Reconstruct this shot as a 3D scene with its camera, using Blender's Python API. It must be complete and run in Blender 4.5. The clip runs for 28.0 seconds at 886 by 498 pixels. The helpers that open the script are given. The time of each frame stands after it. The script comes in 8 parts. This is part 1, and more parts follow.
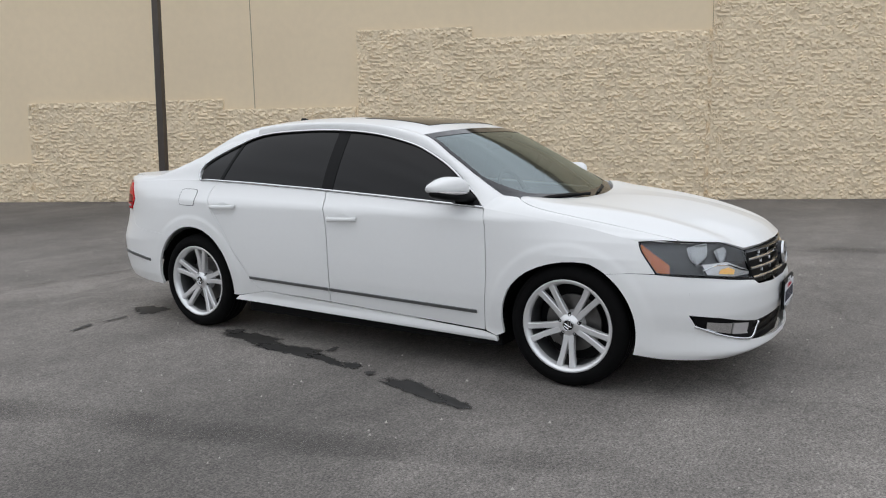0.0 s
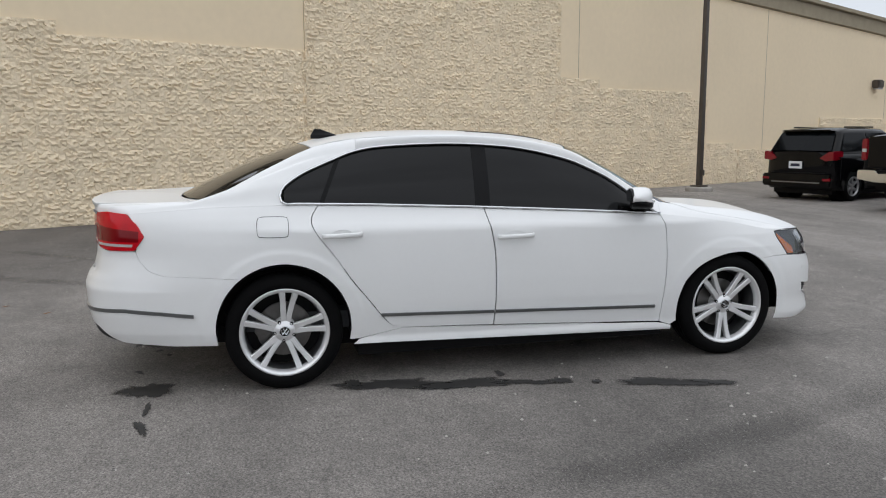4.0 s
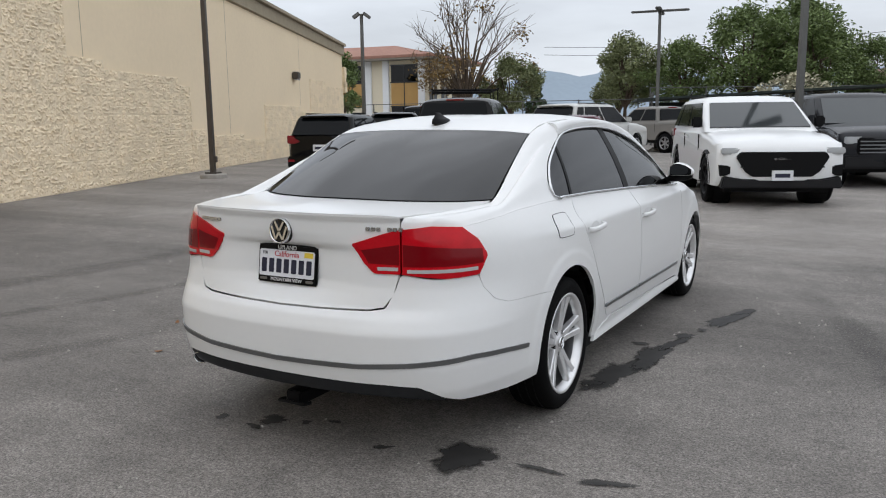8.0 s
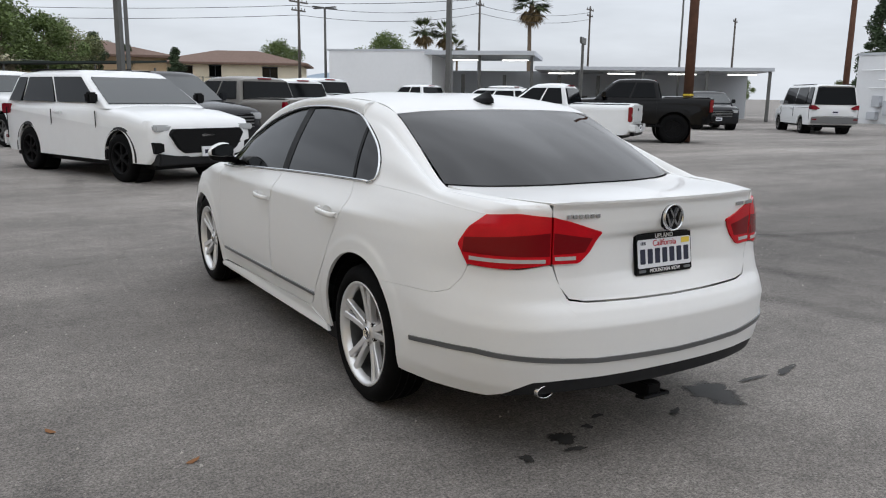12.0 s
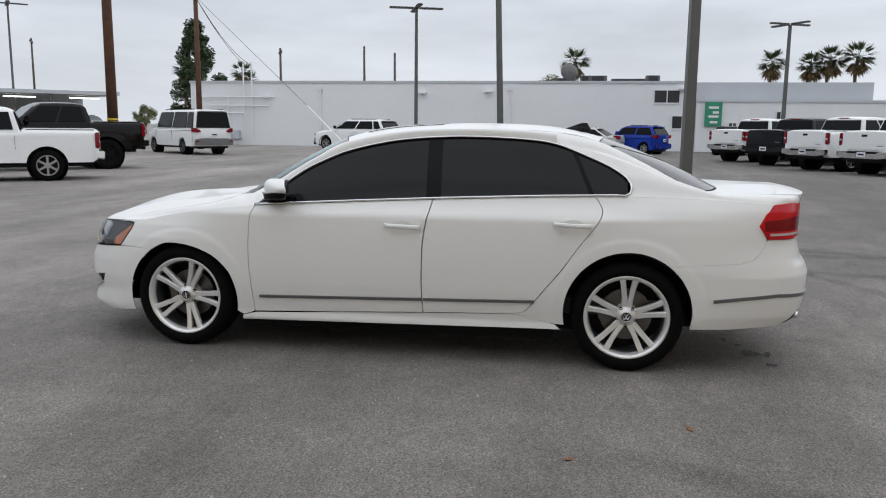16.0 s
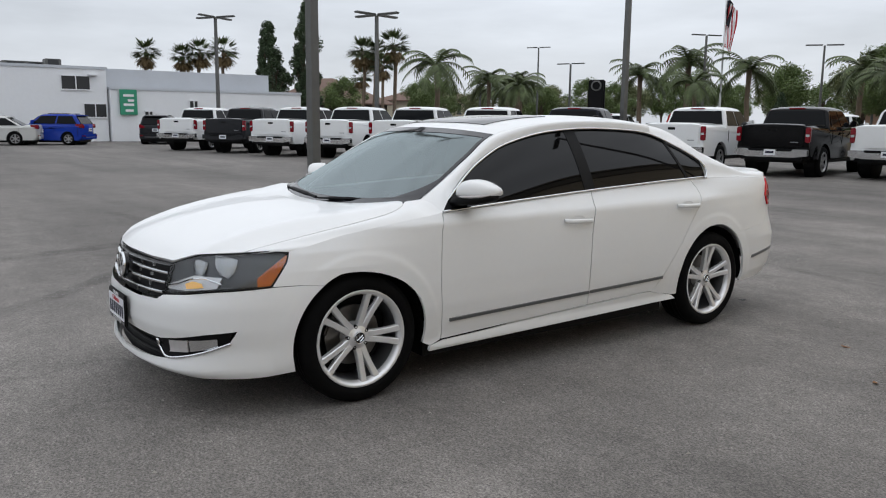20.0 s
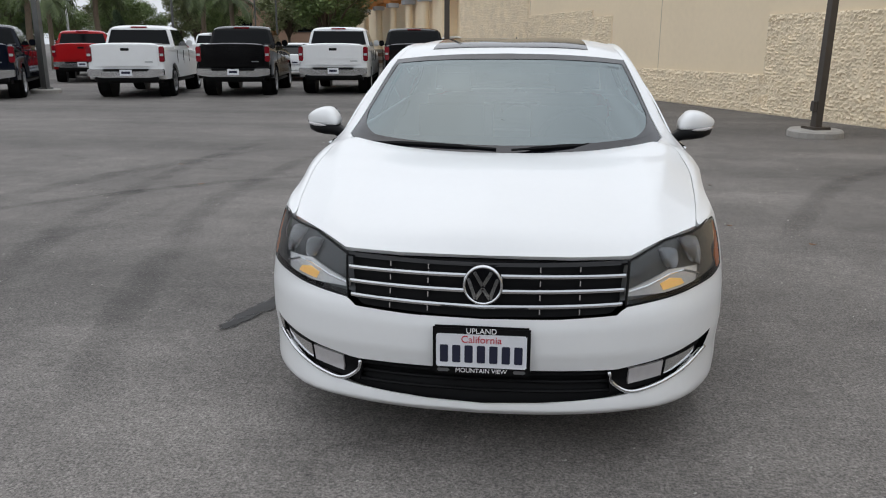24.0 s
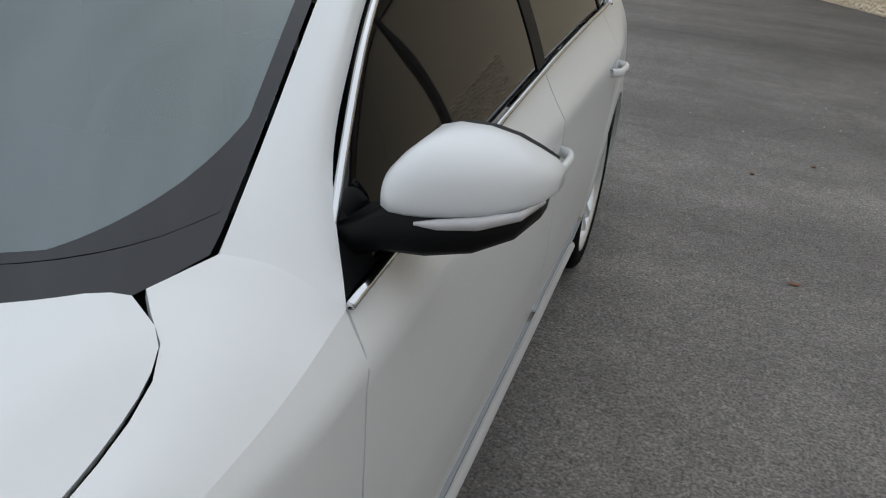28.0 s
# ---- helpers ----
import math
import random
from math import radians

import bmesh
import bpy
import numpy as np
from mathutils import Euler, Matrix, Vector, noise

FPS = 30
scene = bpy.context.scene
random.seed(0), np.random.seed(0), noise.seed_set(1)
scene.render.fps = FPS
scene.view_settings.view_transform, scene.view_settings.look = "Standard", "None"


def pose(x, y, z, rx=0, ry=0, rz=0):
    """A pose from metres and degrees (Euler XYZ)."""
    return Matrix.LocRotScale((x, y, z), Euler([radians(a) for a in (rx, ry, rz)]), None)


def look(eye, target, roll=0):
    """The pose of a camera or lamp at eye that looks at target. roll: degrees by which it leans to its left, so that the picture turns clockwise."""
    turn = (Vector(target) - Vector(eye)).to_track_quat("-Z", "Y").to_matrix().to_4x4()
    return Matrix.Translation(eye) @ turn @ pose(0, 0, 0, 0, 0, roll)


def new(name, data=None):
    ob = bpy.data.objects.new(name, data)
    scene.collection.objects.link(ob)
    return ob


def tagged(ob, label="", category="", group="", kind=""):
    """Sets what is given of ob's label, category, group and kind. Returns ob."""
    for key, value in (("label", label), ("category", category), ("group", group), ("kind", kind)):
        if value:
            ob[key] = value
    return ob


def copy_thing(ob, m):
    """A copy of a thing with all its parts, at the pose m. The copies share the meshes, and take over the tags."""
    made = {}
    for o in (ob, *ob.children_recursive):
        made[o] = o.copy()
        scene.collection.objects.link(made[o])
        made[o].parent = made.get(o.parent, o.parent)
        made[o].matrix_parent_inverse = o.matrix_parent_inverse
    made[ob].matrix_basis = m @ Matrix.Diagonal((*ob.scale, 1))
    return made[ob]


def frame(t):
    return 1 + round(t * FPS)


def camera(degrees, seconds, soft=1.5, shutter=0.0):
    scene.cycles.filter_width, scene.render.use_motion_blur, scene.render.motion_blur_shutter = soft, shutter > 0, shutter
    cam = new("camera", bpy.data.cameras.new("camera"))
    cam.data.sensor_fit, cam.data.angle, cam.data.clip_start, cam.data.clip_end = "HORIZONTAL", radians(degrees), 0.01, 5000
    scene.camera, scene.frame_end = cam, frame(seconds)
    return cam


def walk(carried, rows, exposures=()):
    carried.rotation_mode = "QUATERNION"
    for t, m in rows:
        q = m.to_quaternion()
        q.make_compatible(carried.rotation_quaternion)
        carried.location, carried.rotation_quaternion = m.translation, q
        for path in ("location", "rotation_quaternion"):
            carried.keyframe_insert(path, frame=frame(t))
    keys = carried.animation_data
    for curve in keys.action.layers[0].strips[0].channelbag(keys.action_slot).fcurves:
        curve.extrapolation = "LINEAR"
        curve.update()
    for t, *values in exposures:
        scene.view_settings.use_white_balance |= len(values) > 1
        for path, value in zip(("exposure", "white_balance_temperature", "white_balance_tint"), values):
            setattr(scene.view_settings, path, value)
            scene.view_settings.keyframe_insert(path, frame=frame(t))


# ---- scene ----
cam = camera(59.0, 28.0, 1.1)
PATH = [
    (0, (4.626, 2.949, 1.368), (2.940, 1.915, 1.065), -1.0),
    (0.5, (4.992, 2.446, 1.397), (3.215, 1.581, 1.093), -1.2),
    (1, (5.282, 1.925, 1.414), (3.428, 1.242, 1.107), -1.4),
    (1.5, (5.460, 1.357, 1.424), (3.544, 0.873, 1.115), -1.2),
    (2, (5.582, 0.782, 1.451), (3.626, 0.500, 1.138), -0.9),
    (2.5, (5.611, 0.164, 1.446), (3.636, 0.085, 1.138), -0.4),
    (3, (5.582, -0.421, 1.452), (3.607, -0.305, 1.152), -0.3),
    (3.5, (5.442, -0.999, 1.417), (3.486, -0.701, 1.128), -0.2),
    (5.5, (4.404, -3.160, 1.409), (2.694, -2.163, 1.118), -0.6),
    (6, (4.070, -3.603, 1.421), (2.460, -2.455, 1.127), -0.6),
    (6.5, (3.716, -4.051, 1.435), (2.226, -2.750, 1.139), -0.6),
    (7, (3.251, -4.419, 1.443), (1.905, -2.970, 1.143), -0.6),
    (7.5, (2.737, -4.752, 1.444), (1.563, -3.163, 1.133), -0.8),
    (8, (2.181, -4.963, 1.433), (1.216, -3.242, 1.105), -0.7),
    (8.5, (1.606, -5.101, 1.446), (0.877, -3.272, 1.095), -0.3),
    (9, (1.040, -5.181, 1.449), (0.571, -3.274, 1.072), -0.1),
    (9.5, (0.479, -5.185, 1.460), (0.266, -3.236, 1.062), 0.1),
    (10, (-0.072, -5.181, 1.456), (-0.014, -3.225, 1.046), 0.8),
    (10.5, (-0.617, -5.107, 1.446), (-0.309, -3.175, 1.036), 0.8),
    (11, (-1.211, -5.019, 1.442), (-0.660, -3.140, 1.038), 0.9),
    (11.5, (-1.777, -4.861, 1.434), (-0.996, -3.063, 1.038), 0.7),
    (12, (-2.370, -4.656, 1.448), (-1.367, -2.970, 1.061), 0.8),
    (12.5, (-2.925, -4.398, 1.476), (-1.723, -2.845, 1.099), 1.1),
    (13, (-3.449, -4.051, 1.505), (-2.074, -2.645, 1.143), 1.4),
    (13.5, (-3.951, -3.690, 1.504), (-2.429, -2.438, 1.163), 1.5),
    (15.5, (-5.270, -1.664, 1.431), (-3.368, -1.131, 1.116), 0.4),
    (16, (-5.492, -1.104, 1.436), (-3.545, -0.765, 1.126), 0.6),
    (16.5, (-5.577, -0.541, 1.461), (-3.606, -0.396, 1.154), 0.7),
    (17, (-5.612, 0.040, 1.467), (-3.636, -0.007, 1.160), 0.7),
    (17.5, (-5.544, 0.628, 1.454), (-3.582, 0.390, 1.144), 0.5),
    (18, (-5.440, 1.233, 1.432), (-3.512, 0.801, 1.124), 0.3),
    (18.5, (-5.220, 1.791, 1.415), (-3.345, 1.166, 1.107), 0.0),
    (19, (-4.934, 2.323, 1.411), (-3.132, 1.513, 1.102), -0.1),
    (19.5, (-4.597, 2.816, 1.401), (-2.885, 1.831, 1.087), 0.2),
    (20, (-4.198, 3.278, 1.410), (-2.591, 2.132, 1.088), 0.6),
    (20.5, (-3.765, 3.713, 1.426), (-2.278, 2.418, 1.091), 0.9),
    (21, (-3.292, 4.072, 1.434), (-1.936, 2.643, 1.090), 0.4),
    (21.5, (-2.798, 4.414, 1.453), (-1.595, 2.858, 1.089), -0.1),
    (23.5, (-0.57, 4.792, 1.428), (-0.187, 2.888, 0.951), -0.2),
    (24, (-0.152, 4.742, 1.419), (0.072, 2.82, 0.913), 0.1),
    (24.5, (-0.015, 4.692, 1.439), (0.102, 2.768, 0.908), 0.9),
    (25, (-0.035, 4.634, 1.416), (0.037, 2.713, 0.864), 1.5),
    (25.5, (-0.26, 4.352, 1.405), (-0.179, 2.445, 0.808), 2.9),
    (26, (-0.467, 3.95, 1.384), (-0.318, 2.062, 0.739), 4.0),
    (26.5, (-0.705, 3.43, 1.379), (-0.454, 1.574, 0.678), 5.2),
    (27, (-0.912, 2.850, 1.402), (-0.553, 1.028, 0.651), 5.8),
    (27.6, (-1.076, 2.108, 1.376), (-0.608, 0.332, 0.587), 5.5),
    (28, (-1.166, 1.590, 1.360), (-0.652, -0.153, 0.526), 5.9),
]
walk(cam, [(t, look(*p)) for t, *p in PATH], [(0, 0.22, 6500, 10), (7, 0.22, 6500, 10), (9.5, 0.35, 6500, 10), (12, 0.3, 6500, 10), (15, 0.2, 6500, 10), (23, 0.2, 6470, 10), (26, 0.12, 6420, 9), (27, -0.12, 6350, 8), (28, -0.17, 6300, 8)])

# ---- helpers of this scene ----
UP = Vector((0, 0, 1))


def link_mesh(name, verts, faces, material, parent=None, label="", smooth=False):
    """One mesh object from plain lists, under a parent if given."""
    me = bpy.data.meshes.new(name)
    me.from_pydata([tuple(map(float, v)) for v in verts], [], faces)
    if material:
        me.materials.append(material)
    if smooth:
        me.polygons.foreach_set("use_smooth", [True] * len(me.polygons))
    me.update()
    ob = new(name, me)
    if parent:
        ob.parent = parent
    if label:
        ob["label"] = label
    return ob


def part(name, bm, material, parent, label="", smooth=False):
    """Link a bmesh as one mesh object under a thing or a part."""
    me = bpy.data.meshes.new(name)
    bm.to_mesh(me)
    bm.free()
    me.materials.append(material)
    if smooth:
        me.polygons.foreach_set("use_smooth", [True] * len(me.polygons))
    ob = new(name, me)
    ob.parent = parent
    if label:
        ob["label"] = label
    return ob


def thing(name, label, category, at=None, group="", kind=""):
    """An empty at a thing's base that parents its parts."""
    ob = tagged(new(name), label, category, group, kind)
    if at is not None:
        ob.matrix_basis = at
    return ob


def bm_box(lo, hi, bevel=0.0, seg=2, bm=None, m=None):
    own = bm or bmesh.new()
    made = bmesh.ops.create_cube(own, size=1)["verts"]
    for v in made:
        v.co = Vector([l + (h - l) * (c + 0.5) for l, h, c in zip(lo, hi, v.co)])
    if bevel:
        es = list({e for v in made for e in v.link_edges})
        made = list({v for f in bmesh.ops.bevel(own, geom=es, offset=bevel, segments=seg, affect="EDGES")["faces"] for v in f.verts} | {v for v in made if v.is_valid})
    if m is not None:
        for v in made:
            v.co = m @ v.co
    return own


def bm_tube(points, radius, bm=None, sides=8, caps=True):
    """A tube along points; radius is a number or one per point."""
    own = bm or bmesh.new()
    pts = [Vector(p) for p in points]
    rad = radius if isinstance(radius, (list, tuple)) else [radius] * len(pts)
    rings = []
    for i, p in enumerate(pts):
        d = (pts[min(i + 1, len(pts) - 1)] - pts[max(i - 1, 0)]).normalized()
        a = d.cross(UP if abs(d.z) < 0.95 else Vector((1, 0, 0))).normalized()
        b = d.cross(a)
        rings.append([own.verts.new(p + rad[i] * (math.cos(k * math.tau / sides) * a + math.sin(k * math.tau / sides) * b)) for k in range(sides)])
    for r0, r1 in zip(rings, rings[1:]):
        for k in range(sides):
            own.faces.new((r0[k], r0[(k + 1) % sides], r1[(k + 1) % sides], r1[k]))
    if caps:
        own.faces.new(rings[0][::-1])
        own.faces.new(rings[-1])
    bmesh.ops.recalc_face_normals(own, faces=own.faces)
    return own


def bm_prism(outline, thick, m=Matrix(), bevel=0.0):
    """A flat outline in x and z, extruded along y by thick, moved by m."""
    own = bmesh.new()
    a = [own.verts.new((x, 0, z)) for x, z in outline]
    b = [own.verts.new((x, thick, z)) for x, z in outline]
    own.faces.new(a)
    own.faces.new(b[::-1])
    n = len(outline)
    for i in range(n):
        own.faces.new((a[i], b[i], b[(i + 1) % n], a[(i + 1) % n]))
    bmesh.ops.recalc_face_normals(own, faces=own.faces)
    if bevel:
        bmesh.ops.bevel(own, geom=list(own.edges), offset=bevel, segments=2, affect="EDGES")
    bmesh.ops.transform(own, matrix=m, verts=own.verts)
    return own


def bm_lathe(profile, steps=32, m=Matrix(), bm=None):
    """A ring turned about the x axis from (x, radius) pairs."""
    own = bm or bmesh.new()
    rings = [[own.verts.new(m @ Vector((x, r * math.cos(k * math.tau / steps), r * math.sin(k * math.tau / steps)))) for k in range(steps)] for x, r in profile]
    for r0, r1 in zip(rings, rings[1:]):
        for k in range(steps):
            own.faces.new((r0[k], r0[(k + 1) % steps], r1[(k + 1) % steps], r1[k]))
    return own


def text_part(name, body, size, material, m, parent, label="", thick=0.0008):
    """Letters of the built-in font as a mesh, facing the local -y of m."""
    cu = bpy.data.curves.new(name, "FONT")
    cu.body, cu.size, cu.extrude, cu.align_x, cu.align_y = body, size, thick, "CENTER", "CENTER"
    ob = bpy.data.objects.new(name, cu)
    scene.collection.objects.link(ob)
    bpy.context.view_layer.update()
    me = bpy.data.meshes.new_from_object(ob.evaluated_get(bpy.context.evaluated_depsgraph_get()))
    bpy.data.objects.remove(ob)
    me.materials.append(material)
    me.transform(m @ pose(0, 0, 0, 90, 0, 0))
    out = new(name, me)
    out.parent = parent
    if label:
        out["label"] = label
    return out


# ---- materials ----
def nodes_of(name):
    m = bpy.data.materials.new(name)
    m.use_nodes = True
    return m, m.node_tree.nodes, m.node_tree.links, m.node_tree.nodes["Principled BSDF"]


def plain(name, col, rough=0.5, metal=0.0, coat=0.0, vary=0.0, scale=4.0, bump=0.0, spec=0.5, rand=0.0, island=0.0):
    """A surface with grain and stains at two scales."""
    m, n, l, b = nodes_of(name)
    b.inputs["Base Color"].default_value = (*col, 1)
    b.inputs["Roughness"].default_value, b.inputs["Metallic"].default_value = rough, metal
    b.inputs["Specular IOR Level"].default_value, b.inputs["Coat Weight"].default_value = spec, coat
    b.inputs["Coat Roughness"].default_value = 0.03
    if vary or bump or rand or island:
        tc = n.new("ShaderNodeTexCoord")
        big, fine = n.new("ShaderNodeTexNoise"), n.new("ShaderNodeTexNoise")
        big.inputs["Scale"].default_value, big.inputs["Detail"].default_value = scale, 6
        fine.inputs["Scale"].default_value, fine.inputs["Detail"].default_value = scale * 14, 4
        l.new(tc.outputs["Object"], big.inputs["Vector"])
        l.new(tc.outputs["Object"], fine.inputs["Vector"])
        mix = n.new("ShaderNodeMix")
        mix.inputs[0].default_value = 0.4
        l.new(big.outputs["Fac"], mix.inputs[2])
        l.new(fine.outputs["Fac"], mix.inputs[3])
        ramp = n.new("ShaderNodeMapRange")
        ramp.inputs[1].default_value, ramp.inputs[2].default_value = 0.3, 0.7
        ramp.inputs[3].default_value, ramp.inputs[4].default_value = 1 - vary, 1 + vary
        l.new(mix.outputs[0], ramp.inputs[0])
        value = ramp.outputs[0]
        for amount, kind, sock in ((rand, "ShaderNodeObjectInfo", "Random"), (island, "ShaderNodeNewGeometry", "Random Per Island")):
            if amount:
                src = n.new(kind)
                r2, mul = n.new("ShaderNodeMapRange"), n.new("ShaderNodeMath")
                mul.operation = "MULTIPLY"
                r2.inputs[3].default_value, r2.inputs[4].default_value = 1 - amount, 1 + amount
                l.new(src.outputs[sock], r2.inputs[0])
                l.new(value, mul.inputs[0])
                l.new(r2.outputs[0], mul.inputs[1])
                value = mul.outputs[0]
        sc = n.new("ShaderNodeVectorMath")
        sc.operation = "SCALE"
        sc.inputs[0].default_value = col
        l.new(value, sc.inputs[3])
        l.new(sc.outputs[0], b.inputs["Base Color"])
        if bump:
            bp = n.new("ShaderNodeBump")
            bp.inputs["Strength"].default_value, bp.inputs["Distance"].default_value = bump, 0.02
            l.new(mix.outputs[0], bp.inputs["Height"])
            l.new(bp.outputs[0], b.inputs["Normal"])
    return m


def glowing(name, col, power):
    m, n, l, b = nodes_of(name)
    b.inputs["Base Color"].default_value = (*col, 1)
    b.inputs["Emission Color"].default_value, b.inputs["Emission Strength"].default_value = (*col, 1), power
    return m


def glass(name, col, rough=0.0, ior=1.45):
    m, n, l, b = nodes_of(name)
    b.inputs["Base Color"].default_value = (*col, 1)
    b.inputs["Roughness"].default_value, b.inputs["IOR"].default_value = rough, ior
    b.inputs["Transmission Weight"].default_value = 1.0
    return m


M_PAINT = plain("white_paint", (0.80, 0.805, 0.80), 0.35, coat=.4, vary=0.012, scale=3)
M_BLACK = plain("black_plastic", (0.004, 0.004, 0.0045), 0.5, vary=0.2, scale=30, spec=.15)
M_SKIRT = plain("grey_skirt", (0.016, 0.017, 0.019), 0.55, vary=0.2, scale=30, spec=.25)
M_GLOSS = plain("gloss_black", (0.006, 0.006, 0.007), 0.08, spec=.35)
M_TINT = plain("tinted_glass", (0.003, 0.003, 0.0034), 0.02, spec=0.27)
M_TINTREAR = plain("tinted_rear_glass", (0.003, 0.003, 0.0036), 0.02, spec=0.6)
M_BAND = plain("printed_band", (0.006, 0.006, 0.009), 0.06, spec=0.7)
M_FARSCREEN = plain("vehicle_windscreen", (0.03, 0.036, 0.038), 0.05, spec=0.8)
M_FARGLASS = plain("vehicle_glass", (0.004, 0.005, 0.006), 0.06, spec=0.12)
M_CHROME = plain("chrome", (0.72, 0.73, 0.74), 0.12, 1.0)
M_REFLECTOR = plain("reflector", (0.36, 0.37, 0.38), 0.2, 1.0, vary=.3, scale=40)
M_SATIN = plain("satin_trim", (0.26, 0.27, 0.28), 0.3, 1.0)
M_ALLOY = plain("alloy", (0.80, 0.805, 0.81), 0.25, 0.55, vary=0.05, scale=20)
M_BARREL = plain("rim_barrel", (0.10, 0.102, 0.105), 0.45, 0.6, vary=0.2, scale=15)
M_RUBBER = plain("rubber", (0.0035, 0.0035, 0.0037), 0.8, vary=0.25, scale=18, bump=0.1, spec=.1)
M_DISC = plain("brake_steel", (0.16, 0.155, 0.15), 0.4, 1.0, vary=0.2, scale=25)
M_RED = plain("red_lens", (0.50, 0.003, 0.010), 0.12, spec=.3, vary=0.15, scale=14)
M_REDDARK = plain("dark_red_lens", (0.17, 0.001, 0.004), 0.12, spec=.25)
M_CLEARLENS = plain("frosted_lens", (0.48, 0.46, 0.46), 0.15, coat=1.0, vary=0.1, scale=30)
M_AMBER = plain("amber_lens", (0.62, 0.15, 0.015), 0.12, coat=1.0)
M_LENS = glass("clear_lens", (0.93, 0.95, 0.96))


def screen_glass(name, tint, ior):
    """A thin pane: the view through it is tinted, the sky shows in its gloss."""
    m, n, l, b = nodes_of(name)
    n.remove(b)
    clear, gloss, mix, fres = n.new("ShaderNodeBsdfTransparent"), n.new("ShaderNodeBsdfGlossy"), n.new("ShaderNodeMixShader"), n.new("ShaderNodeFresnel")
    clear.inputs[0].default_value, gloss.inputs["Color"].default_value, gloss.inputs["Roughness"].default_value, fres.inputs["IOR"].default_value = (*tint, 1), (.86, .98, 1.0, 1), 0.07, ior
    l.new(fres.outputs[0], mix.inputs[0])
    l.new(clear.outputs[0], mix.inputs[1])
    l.new(gloss.outputs[0], mix.inputs[2])
    l.new(mix.outputs[0], n["Material Output"].inputs[0])
    return m


M_WIND = screen_glass("windscreen_glass", (0.17, 0.235, 0.245), 2.6)
M_INSIDE = plain("grey_cabin", (0.06, 0.063, 0.066), 0.8, vary=0.2)
M_PLATE = plain("plate_white", (0.74, 0.75, 0.78), 0.4, vary=0.05, scale=40)
M_PLATEINK = plain("plate_navy", (0.01, 0.012, 0.035), 0.5)
M_PLATERED = plain("plate_red", (0.5, 0.03, 0.05), 0.5)
M_YELLOW = plain("sticker_yellow", (0.75, 0.55, 0.05), 0.5)
M_WHITEINK = plain("white_print", (0.8, 0.8, 0.8), 0.5)
M_LAMP = glowing("warm_lamp", (0.85, 0.50, 0.16), 0.30)

# ---- world and light: a bright overcast day ----
world = bpy.data.worlds.new("world")
scene.world = world
world.use_nodes = True
wn, wl = world.node_tree.nodes, world.node_tree.links
sky = wn.new("ShaderNodeTexSky")
sky.sky_type, sky.sun_disc = "NISHITA", False
sky.sun_elevation, sky.sun_rotation = radians(62), radians(160)
sky.dust_density, sky.air_density = 3.0, 1.0
# cloud cover: paler and brighter towards the zenith, with soft layers
where = wn.new("ShaderNodeTexCoord")
split = wn.new("ShaderNodeSeparateXYZ")
wl.new(where.outputs["Generated"], split.inputs[0])
layers = wn.new("ShaderNodeTexNoise")
layers.inputs["Scale"].default_value, layers.inputs["Detail"].default_value, layers.inputs["Roughness"].default_value = 2.6, 5, .55
squash = wn.new("ShaderNodeMapping")
squash.inputs["Scale"].default_value = (1, 1, 4.5)
wl.new(where.outputs["Generated"], squash.inputs[0])
wl.new(squash.outputs[0], layers.inputs["Vector"])
rise = wn.new("ShaderNodeMapRange")
rise.inputs[1].default_value, rise.inputs[2].default_value, rise.inputs[3].default_value, rise.inputs[4].default_value = 0.0, 0.8, 0.70, 1.02
wl.new(split.outputs["Z"], rise.inputs[0])
tone = wn.new("ShaderNodeMapRange")
tone.inputs[1].default_value, tone.inputs[2].default_value, tone.inputs[3].default_value, tone.inputs[4].default_value = 0.3, 0.7, 0.80, 1.13
wl.new(layers.outputs["Fac"], tone.inputs[0])
amount = wn.new("ShaderNodeMath")
amount.operation = "MULTIPLY"
wl.new(rise.outputs[0], amount.inputs[0])
wl.new(tone.outputs[0], amount.inputs[1])
cover = wn.new("ShaderNodeVectorMath")
cover.operation = "SCALE"
cover.inputs[0].default_value = (9.1, 9.65, 10.45)
wl.new(amount.outputs[0], cover.inputs[3])
blend = wn.new("ShaderNodeMix")
blend.data_type = "RGBA"
blend.inputs[0].default_value = 0.88
wl.new(sky.outputs[0], blend.inputs[6])
wl.new(cover.outputs[0], blend.inputs[7])
wl.new(blend.outputs[2], wn["Background"].inputs[0])
wn["Background"].inputs[1].default_value = 0.10
sun = new("sun", bpy.data.lights.new("sun", "SUN"))
sun.data.energy, sun.data.angle, sun.data.color = 0.55, radians(175), (1.0, 0.97, 0.93)
sun.matrix_world = look((0, 0, 50), (-9, 22, 0))

